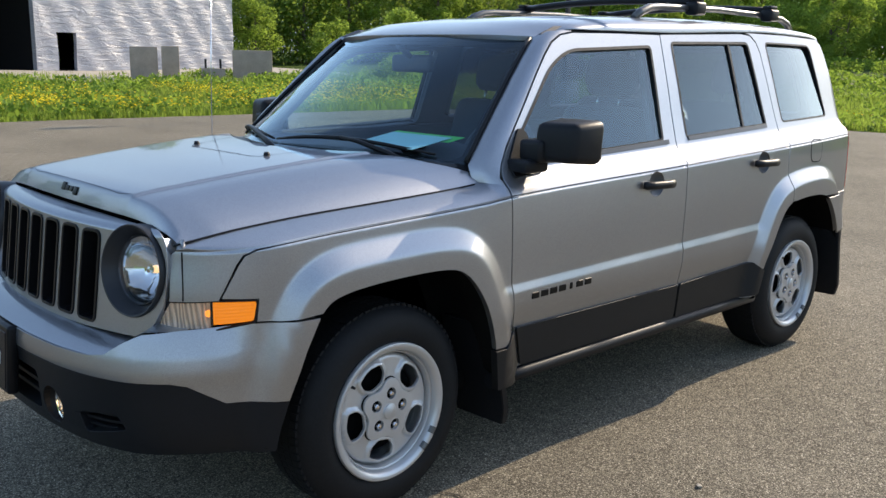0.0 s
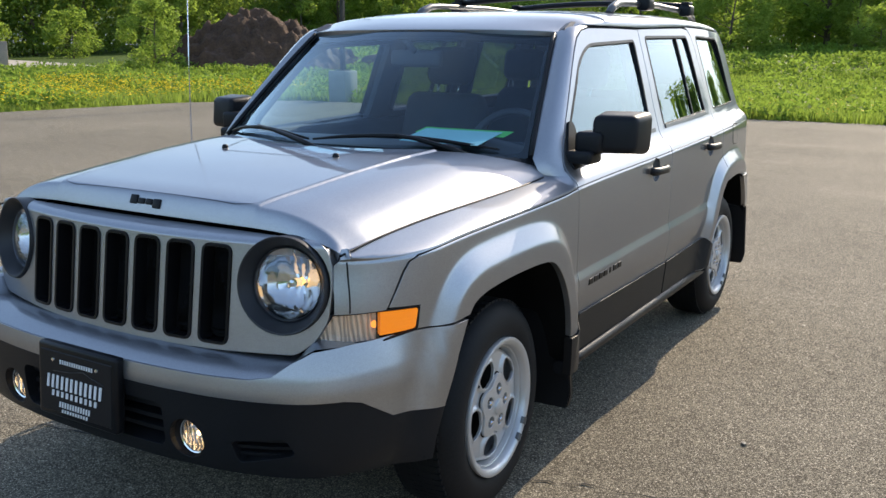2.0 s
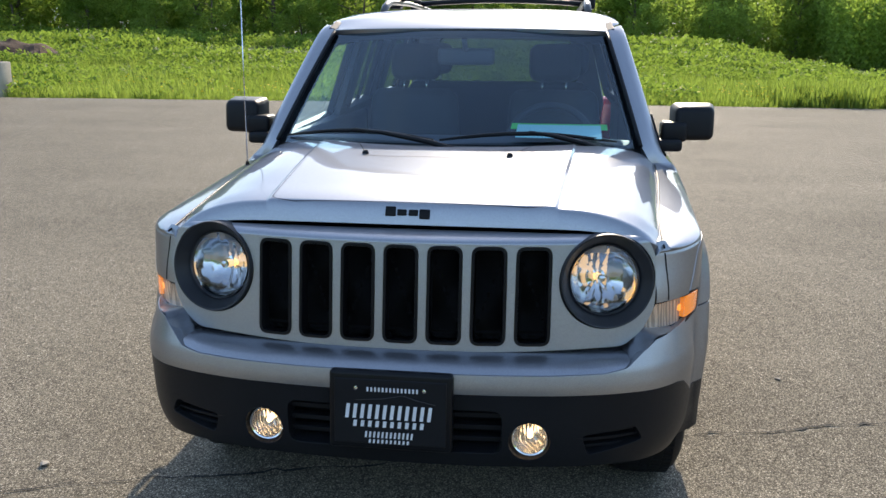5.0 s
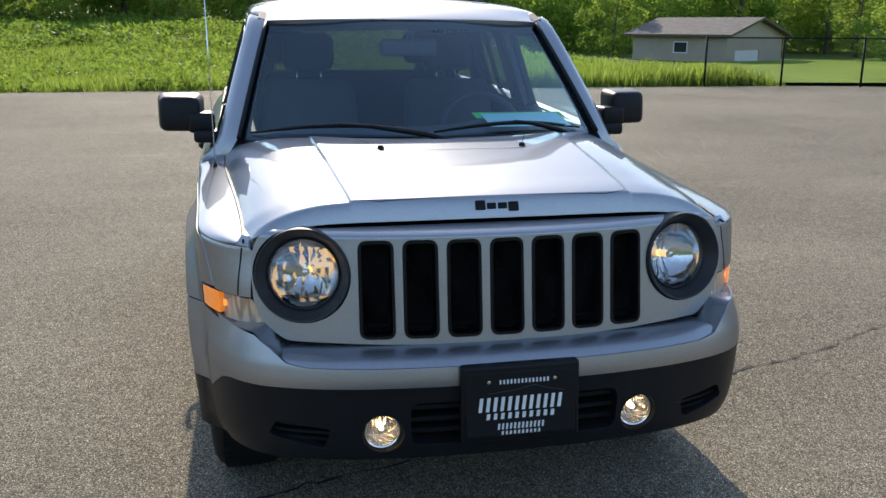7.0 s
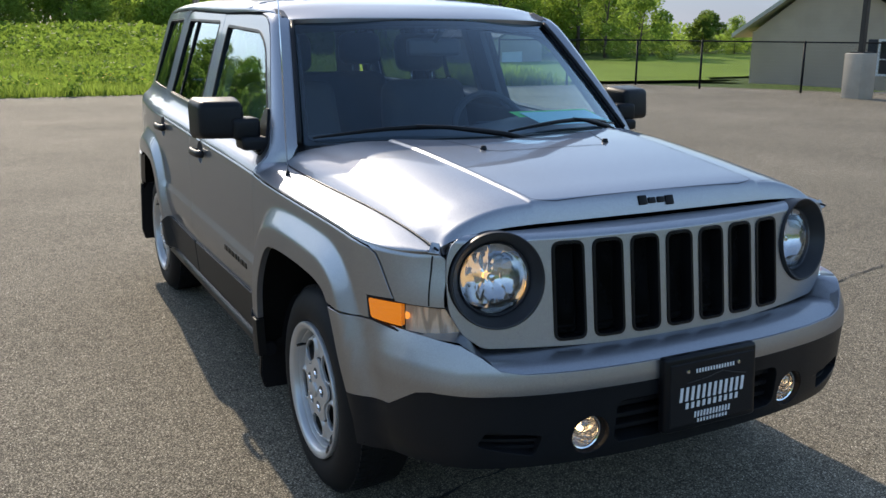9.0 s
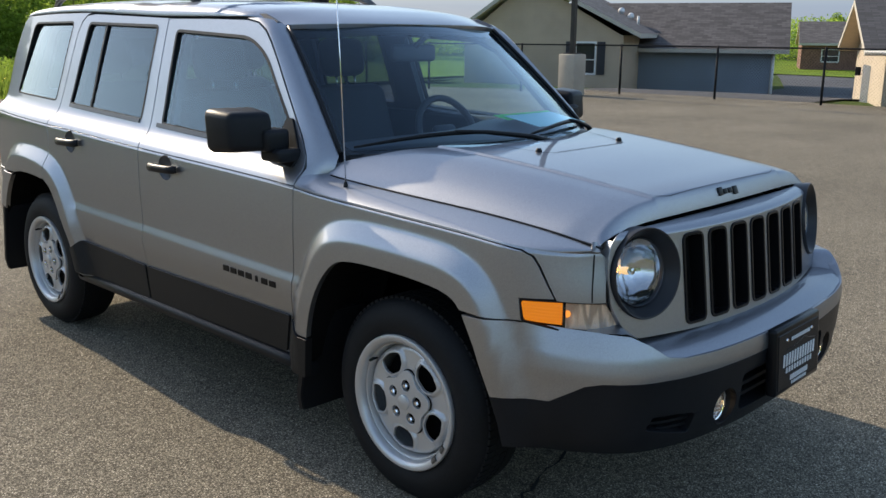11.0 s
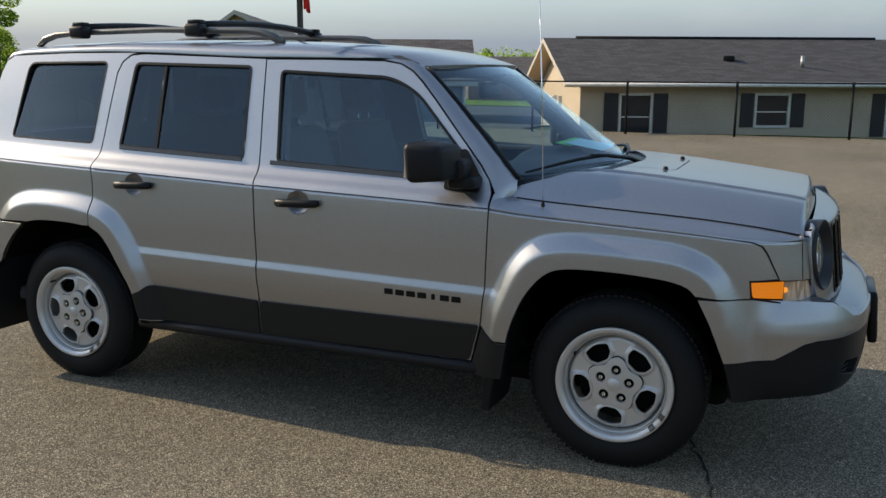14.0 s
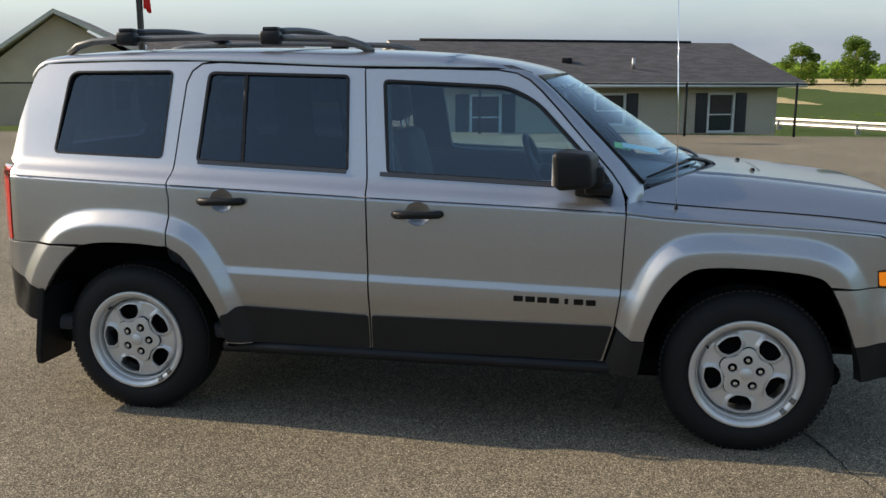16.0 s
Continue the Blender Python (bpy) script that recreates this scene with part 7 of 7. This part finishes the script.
for (ax, ay), (bx, by) in zip(run, run[1:]):
    length = math.dist((ax, ay), (bx, by))
    n = int(length / 0.075)
    for k in range(-int(1.2 / 0.075), n):
        for sgn in (1, -1):
            u0, u1, z0, z1 = k * 0.075, k * 0.075 + 1.18, 0.03, FH
            if u0 < 0:
                z0, u0 = z0 + (0 - u0) * (z1 - z0) / 1.18, 0.0
            if u1 > length:
                z1, u1 = z1 - (u1 - length) * (z1 - 0.03) / 1.18, length
            if u1 <= u0:
                continue
            if sgn < 0:
                z0, z1 = FH + 0.03 - z0, FH + 0.03 - z1
            f0, f1 = u0 / length, u1 / length
            i = len(wv)
            p0, p1 = (ax + (bx - ax) * f0, ay + (by - ay) * f0), (ax + (bx - ax) * f1, ay + (by - ay) * f1)
            w = 0.0028
            wv += [(*p0, z0 - w), (*p0, z0 + w), (*p1, z1 + w), (*p1, z1 - w)]
            wf.append((i, i + 1, i + 2, i + 3))
tagged(part("wire_mesh", mesh_of("wire_mesh", wv, wf), BLACK_METAL_SHADE, fence), kind="stuff")

# ---- houses ----


def wall(name, house, p0, p1, z0, z1, material, holes=(), peak=None, siding=True, inside=None):
    """A sided wall from p0 to p1, with openings given as (u0, z0, u1, z1), and a gable peak where given."""
    a, b = Vector((*p0, 0)), Vector((*p1, 0))
    d = (b - a)
    length = d.length
    d.normalize()
    n = Vector((d.y, -d.x, 0))
    mid = (a + b) * 0.5
    if n.dot(mid - Vector((*inside, 0))) < 0:
        n = -n

    def fn(u, v):
        return a + d * u + Vector((0, 0, v))
    outline = [(0, z0), (length, z0), (length, z1)] + ([(peak[0], peak[1])] if peak else []) + [(0, z1)]
    rects = [[(u0, w0), (u1, w0), (u1, w1), (u0, w1)] for u0, w0, u1, w1 in holes]
    return sheet(name, material, house, outline, fn, rects, (3.0, 50.0), 0.12, Vector((*inside, 0))), fn, n


def window(house, fn, n, u0, z0, u1, z1, shutters=0.0, split=True, door=False):
    """A framed window in its opening."""
    a, b = Vector(fn(u0, 0)), Vector(fn(u1, 0))
    d = (b - a).normalized()
    m = Matrix(((d.x, -n.x, 0, a.x), (d.y, -n.y, 0, a.y), (0, 0, 1, 0), (0, 0, 0, 1)))
    w = (b - a).length
    bm = bmesh.new()
    for lo, hi in (((-0.03, -0.02, z0 - 0.04), (0.025, 0.06, z1 + 0.04)), ((w - 0.025, -0.02, z0 - 0.04), (w + 0.03, 0.06, z1 + 0.04)), ((0.025, -0.02, z1 - 0.025), (w - 0.025, 0.06, z1 + 0.04)), ((0.025, -0.03, z0 - 0.04), (w - 0.025, 0.06, z0 + 0.02))):
        box_bm(lo, hi, 0, 1, bm)
    if split:
        zm = z0 + (z1 - z0) * 0.45
        box_bm((0.025, -0.005, zm - 0.015), (w - 0.025, 0.05, zm + 0.015), 0, 1, bm)
    bmesh.ops.transform(bm, matrix=m, verts=bm.verts[:])
    bmesh.ops.recalc_face_normals(bm, faces=bm.faces[:])
    win = part("window", bm, WHITE_TRIM, house, "white framed window")
    pane = box_bm((0.03, 0.045, z0), (w - 0.03, 0.055, z1))
    bmesh.ops.transform(pane, matrix=m, verts=pane.verts[:])
    bmesh.ops.recalc_face_normals(pane, faces=pane.faces[:])
    part("pane", pane, PANE, win)
    if shutters:
        for x0 in (-0.06 - shutters, w + 0.06):
            sh = box_bm((x0, -0.035, z0 - 0.03), (x0 + shutters, 0.005, z1 + 0.03), 0.006, 1)
            bmesh.ops.transform(sh, matrix=m, verts=sh.verts[:])
            bmesh.ops.recalc_face_normals(sh, faces=sh.faces[:])
            board = part("shutter", sh, SHUTTER, win, "dark louvred shutter")
            for k in range(int((z1 - z0) / 0.1)):
                sl = box_bm((x0 + 0.04, -0.045, z0 + 0.03 + k * 0.1), (x0 + shutters - 0.04, -0.0352, z0 + 0.09 + k * 0.1))
                bmesh.ops.transform(sl, matrix=m, verts=sl.verts[:])
                bmesh.ops.recalc_face_normals(sl, faces=sl.faces[:])
                part("slat", sl, SHUTTER, board)


def roof_slab(name, house, corners, material, thick=0.14, fascia=None):
    """A roof plane from four corners, eave first, with fascia thickness and shingle coordinates."""
    c = [Vector(p) for p in corners]
    nrm = (c[1] - c[0]).cross(c[3] - c[0]).normalized()
    if nrm.z < 0:
        nrm = -nrm
    vs = c + [p - Vector((0, 0, thick)) for p in c]
    fs = [(0, 1, 2, 3), (7, 6, 5, 4), (0, 4, 5, 1), (1, 5, 6, 2), (2, 6, 7, 3), (3, 7, 4, 0)]
    me = mesh_of(name, vs, fs)
    uv = me.uv_layers.new(name="UVMap")
    ax = (c[1] - c[0]).normalized()
    ay = nrm.cross(ax)
    for lp in me.loops:
        p = vs[lp.vertex_index] - c[0]
        uv.data[lp.index].uv = (p.dot(ax), p.dot(ay))
    me.materials.append(material)
    me.materials.append(fascia or FASCIA)
    for f in me.polygons:
        if f.index > 0:
            f.material_index = 1
    bm = bmesh.new()
    bm.from_mesh(me)
    bmesh.ops.recalc_face_normals(bm, faces=bm.faces[:])
    bm.to_mesh(me)
    bm.free()
    return part(name, me, None, house)


GZ = -0.9
TURN = radians(24.5)


def yard(ox, oy):
    """The houses stand askew to the lot: u runs along a front, v back from it."""
    return lambda u, v: (ox + math.sin(TURN) * u + math.cos(TURN) * v, oy - math.cos(TURN) * u + math.sin(TURN) * v)


def gable_roof(house, at, u0, u1, v0, v1, ze, zr, material, along_u=True):
    """Two roof planes over a rectangle that takes in the overhangs."""
    if along_u:
        vm = (v0 + v1) / 2
        a, b, c, d, e, f = at(u0, v0), at(u1, v0), at(u1, vm), at(u0, vm), at(u1, v1), at(u0, v1)
    else:
        um = (u0 + u1) / 2
        a, b, c, d, e, f = at(u1, v0), at(u1, v1), at(um, v1), at(um, v0), at(u0, v1), at(u0, v0)
    roof_slab("roof_plane", house, [(*a, ze), (*b, ze), (*c, zr), (*d, zr)], material)
    roof_slab("roof_plane", house, [(*e, ze), (*f, ze), (*d, zr), (*c, zr)], material)


# the long house with dark shutters
h2 = thing("long_house", "long low house with tan siding and dark shingles", "house")
at2 = yard(18.755, 5.054)
W2, U2, ze, zr, ov = 6.905, 10.115, 1.243, 2.425, 0.5
ins = at2(5, 3)
wins = [(1.03, -0.12, 1.83, 0.91), (4.53, 0.12, 5.39, 0.92), (7.95, -0.12, 8.73, 0.92)]
w_, fn, n = wall("wall", h2, at2(0, 0), at2(U2, 0), GZ, ze - 0.06, TANSIDE, wins, None, True, ins)
for q, sh in zip(wins, (0.36, 0.34, 0.34)):
    window(h2, fn, n, *q, sh)
for u in (0, U2):
    w_, fn, n = wall("wall", h2, at2(u, 0), at2(u, W2), GZ, ze - 0.06, TANSIDE, (), (W2 / 2, zr - 0.16), True, ins)
    if u == 0:
        a = Vector(fn(5.32, 0.58))
        lamp = shade(box_bm((-0.06, -0.06, -0.12), (0.06, 0.06, 0.12), 0.02, 2))
        bmesh.ops.translate(lamp, vec=a + n * 0.07, verts=lamp.verts[:])
        part("gable_light", lamp, BLACK_METAL_SHADE, h2, "black wall light")
        for uu in (2.9, 3.8):
            edge_bar = box_bm((-0.05, -0.05, GZ), (0.05, 0.05, 0.80))
            bmesh.ops.translate(edge_bar, vec=Vector(fn(uu, 0)) + n * 0.03, verts=edge_bar.verts[:])
            part("door_frame", edge_bar, WHITE_TRIM, h2)
wall("wall", h2, at2(0, W2), at2(U2, W2), GZ, ze - 0.06, TANSIDE, (), None, True, ins)
gable_roof(h2, at2, -0.5, U2 + 0.55, -ov, W2 + ov, ze, zr, ROOF_DARK)
rise = (zr - ze) / (W2 / 2 + ov)
vent = tube_bm([(*at2(0.45, W2 / 2), zr + 0.01), (*at2(U2 - 0.9, W2 / 2), zr + 0.01)], 0.055, 6)
part("ridge_vent", vent, BLACK_METAL_SHADE, h2)
for v0, v1 in ((-ov + 0.02, W2 / 2), (W2 / 2, W2 + ov - 0.02)):
    zz = lambda v: ze + rise * (v + ov if v <= W2 / 2 else W2 + ov - v) - 0.150
    sof = mesh_of("gable_soffit", [(*at2(-0.48, v0), zz(v0)), (*at2(-0.48, v1), zz(v1)), (*at2(0.02, v1), zz(v1)), (*at2(0.02, v0), zz(v0))], [(0, 1, 2, 3)])
    part("gable_soffit", sof, SOFFIT, h2)
part("roof_pipe", tube_bm([(*at2(5.96, 0.72), ze + rise * 1.22 - 0.05), (*at2(5.96, 0.72), ze + rise * 1.22 + 0.30)], 0.05, 10), GALV, h2, "short metal vent pipe")
rv = shade(box_bm((-0.14, -0.14, -0.05), (0.14, 0.14, 0.12), 0.03, 2))
bmesh.ops.translate(rv, vec=(*at2(4.22, 1.33), ze + rise * 1.83), verts=rv.verts[:])
part("roof_vent", rv, BLACK_METAL_SHADE, h2, "black roof vent")
part("gutter", tube_bm([(*at2(-0.5, -ov - 0.05), ze - 0.08), (*at2(U2 + 0.55, -ov - 0.05), ze - 0.08)], 0.055, 6), WHITE_TRIM, h2, "pale eaves gutter")

# the gabled house and its blue-grey wing
h1 = thing("gabled_house", "beige gabled house with a blue-grey garage wing", "house")
at1 = yard(23.7, 15.007)
WG, VW, UW = 5.55, 4.07, 4.82
ins = at1(-3, 3)
w_, fn, n = wall("wall", h1, at1(-WG, 0), at1(0, 0), GZ, 1.45, BEIGE, [(WG - 1.60, 0.22, WG - 0.92, 1.25)], (WG - 3.2, 3.28), True, ins)
window(h1, fn, n, WG - 1.60, 0.22, WG - 0.92, 1.25, 0.27)
wall("wall", h1, at1(0, 0), at1(0, VW), GZ, 1.5, BEIGE, (), None, True, ins)
wall("wall", h1, at1(-WG, 0), at1(-WG, 9), GZ, 1.5, BEIGE, (), None, True, ins)
wall("wing_wall", h1, at1(0, VW), at1(UW, VW), GZ, 1.0, BLUEGREY, (), None, True, at1(2, 8))
wall("wing_wall", h1, at1(UW, VW), at1(UW, VW + 6.1), GZ, 1.0, TANSIDE, (), (3.05, 2.6), True, at1(2, 8))
roof_slab("roof_plane", h1, [(*at1(0.6, -0.4), 1.55), (*at1(0.6, 9.4), 1.55), (*at1(-3.2, 9.4), 3.45), (*at1(-3.2, -0.4), 3.45)], ROOF_GREY)
roof_slab("roof_plane", h1, [(*at1(-6.1, 9.4), 1.44), (*at1(-6.1, -0.4), 1.44), (*at1(-3.2, -0.4), 3.45), (*at1(-3.2, 9.4), 3.45)], ROOF_GREY)
gable_roof(h1, at1, -4.0, UW + 0.46, VW - 0.45, VW + 6.55, 1.04, 2.77, ROOF_GREY)
slope = (3.45 - 1.55) / 3.8
for u, v in ((-0.95, 5.6), (-0.55, 5.4)):
    bm = bmesh.new()
    bmesh.ops.create_uvsphere(bm, u_segments=12, v_segments=8, radius=0.13)
    bmesh.ops.translate(bm, vec=(*at1(u, v), 1.55 + slope * (0.6 - u) + 0.10), verts=bm.verts[:])
    for f in bm.faces:
        f.smooth = True
    part("roof_vent", bm, WHITE_TRIM, h1, "round white roof vent")
part("roof_pipe", tube_bm([(*at1(-0.1, 4.2), 1.8), (*at1(-0.1, 4.2), 2.2)], 0.05, 8), WHITE_TRIM, h1)
part("downpipe", tube_bm([(*at1(UW - 0.05, VW - 0.07), GZ), (*at1(UW - 0.05, VW - 0.07), 0.95)], 0.05, 8), WHITE_TRIM, h1, "pale downpipe")

# the brick house beyond the drive
h3 = thing("brick_house", "small brick house with a grey roof beyond the lawn", "house")
at3 = yard(55.0, 22.0)
ins = at3(5, 4)
hw = [(1.2, 0.0, 2.2, 0.75), (4.2, -0.35, 5.0, 0.75)]
w_, fn, n = wall("wall", h3, at3(0, 0), at3(11, 0), GZ, 1.05, BRICKWALL, hw, None, False, ins)
for q in hw:
    window(h3, fn, n, *q)
for u in (0, 11):
    wall("wall", h3, at3(u, 0), at3(u, 6.6), GZ, 1.05, BRICKWALL, (), (3.3, 2.35), False, ins)
gable_roof(h3, at3, -0.2, 11.2, -0.4, 7.0, 1.13, 2.5, ROOF_GREY)

# the shed behind the tall grass
shed = thing("garage_shed", "small beige garage with a white door in tall grass", "shed")
A, B, C = Vector((23.9, 53.9)), Vector((28.2, 47.3)), Vector((32.1, 44.8))
dl = (B - A).normalized()
dw = Vector((-dl.y, dl.x)) if Vector((-dl.y, dl.x)).dot(C - B) > 0 else Vector((dl.y, -dl.x))
wd = 7.4
q0, q1 = A + dl * 0.5, B - dl * 0.75
q2, q3 = q1 + dw * wd, q0 + dw * wd
ins = tuple((q0 + q2) / 2)
sw = [(3.0, -0.02, 3.95, 0.62)]
w_, fn, n = wall("wall", shed, tuple(q0), tuple(q1), -2.0, 1.18, SHEDWALL, sw, None, True, ins)
window(shed, fn, n, *sw[0], 0.0, False)
w_, fn, n = wall("wall", shed, tuple(q1), tuple(q2), -2.0, 1.18, SHEDWALL, [(1.1, -1.95, 4.3, 0.15)], (wd / 2, 2.02), True, ins)
bm = box_bm((1.1, 0.06, -1.95), (4.3, 0.12, 0.15))
for k in range(4):
    box_bm((1.15, 0.04, -1.9 + k * 0.51), (4.25, 0.07, -1.9 + k * 0.51 + 0.45), 0.01, 1, bm)
a = Vector(fn(0, 0))
d3 = Vector((dw.x, dw.y, 0))
bmesh.ops.transform(bm, matrix=Matrix(((d3.x, -n.x, 0, q1.x), (d3.y, -n.y, 0, q1.y), (0, 0, 1, 0), (0, 0, 0, 1))), verts=bm.verts[:])
bmesh.ops.recalc_face_normals(bm, faces=bm.faces[:])
part("garage_door", bm, WHITE_TRIM, shed, "white panelled overhead door")
wall("wall", shed, tuple(q3), tuple(q2), -2.0, 1.18, SHEDWALL, (), None, True, ins)
wall("wall", shed, tuple(q0), tuple(q3), -2.0, 1.18, SHEDWALL, (), (wd / 2, 2.02), True, ins)
e0, e1 = q0 - dl * 0.5 - dw * 0.45, q1 + dl * 0.5 - dw * 0.45
r0, r1 = q0 - dl * 0.5 + dw * wd / 2, q1 + dl * 0.5 + dw * wd / 2
f0, f1 = q0 - dl * 0.5 + dw * (wd + 0.45), q1 + dl * 0.5 + dw * (wd + 0.45)
roof_slab("roof_plane", shed, [(*e0, 1.10), (*e1, 1.10), (*r1, 2.16), (*r0, 2.16)], ROOF_GREY, fascia=BARK)
roof_slab("roof_plane", shed, [(*f1, 1.10), (*f0, 1.10), (*r0, 2.16), (*r1, 2.16)], ROOF_GREY, fascia=BARK)


def patch(name, pts, material, label, category, up=0.03, grid=3.0):
    """A piece of ground laid on the land."""
    bm = bmesh.new()
    vs = [bm.verts.new((x, y, 0)) for x, y in pts]
    bm.faces.new(vs)
    xs, ys = [p[0] for p in pts], [p[1] for p in pts]
    for axis, lo, hi in ((0, min(xs), max(xs)), (1, min(ys), max(ys))):
        k = lo + grid
        while k < hi:
            co, no = [0, 0, 0], [0, 0, 0]
            co[axis], no[axis] = k, 1
            bmesh.ops.bisect_plane(bm, geom=bm.verts[:] + bm.edges[:] + bm.faces[:], plane_co=co, plane_no=no)
            k += grid
    for v in bm.verts:
        v.co.z = land(v.co.x, v.co.y) + up
    return tagged(part(name, bm, material), label, category, kind="structure")


patch("driveway", [(18.3, 13.4), (33, 13.4), (46, 19.5), (46, 12.0), (29, 7.4), (18.3, 6.6)], DRIVE, "dark asphalt drive between the houses", "driveway", 0.045, 1.5)
patch("lawn", [(46, 40), (75, 44), (75, 5), (46, 8)], LAWN, "mown green lawn round the brick house", "lawn", 0.08)
patch("lawn", [(13.2, 20.2), (24, 46), (60, 62), (60, 28), (27, 28), (20, 19)], LAWN, "mown green lawn behind the fence", "lawn", 0.08)
patch("dry_field", [(70, 4), (390, 10), (390, -300), (70, -70)], TAN, "dry tan field beyond the road", "field", 0.40, 20.0)
patch("gravel_strip", [(-36, 12), (-35, 24), (-38, 31), (-52, 33), (-56, 12)], CONCRETE, "pale bare gravel before the white building", "gravel", 0.05)
rail = thing("guard_rail", "galvanised steel guard rail beside the road", "guard rail")
gp = [(38.0, -3.8), (35.0, -6.4), (32.4, -8.8), (29.8, -11.2), (27.2, -13.6)]
for x, y in gp:
    part("post", box_bm((x - 0.07, y - 0.09, land(x, y) - 0.1), (x + 0.07, y + 0.09, -0.42), 0.01, 1), GALV, rail)
vs, fs = [], []
for i, (x, y) in enumerate(gp):
    for dz, off in ((-0.16, 0.0), (-0.10, 0.06), (-0.04, 0.0), (0.04, 0.0), (0.10, 0.06), (0.16, 0.0)):
        vs.append((x - 0.1 - off, y - 0.05 - off * 0.5, -0.48 + dz))
    if i:
        for k in range(5):
            fs.append(((i - 1) * 6 + k, (i - 1) * 6 + k + 1, i * 6 + k + 1, i * 6 + k))
bm = bmesh.new()
bm.from_mesh(mesh_of("beam", vs, fs))
bmesh.ops.solidify(bm, geom=bm.faces[:], thickness=0.02)
part("beam", bm, GALV, rail)
for k in range(9):
    plant(5, 44 + k * 2.6, -9 - k * 1.9 + rt.uniform(-0.5, 0.5), 0.22, "low hedge bushes by the road")

flag = thing("marker_flag", "small orange marker flag on a wire in the meadow", "flag", at=(-17.9, 23.4, land(-17.9, 23.4)))
part("wire", tube_bm([(0, 0, -0.1), (0, 0, 0.75)], 0.006, 5), GALV, flag)
fl = bmesh.new()
cells = [[fl.verts.new((0.22 * i / 4, 0.02 * math.sin(i * 1.3), 0.58 + 0.15 * j)) for i in range(5)] for j in range(2)]
for i in range(4):
    fl.faces.new((cells[0][i], cells[0][i + 1], cells[1][i + 1], cells[1][i])).smooth = True
bmesh.ops.solidify(fl, geom=fl.faces[:], thickness=0.002)
part("flag_cloth", fl, ORANGE_CLOTH, flag)
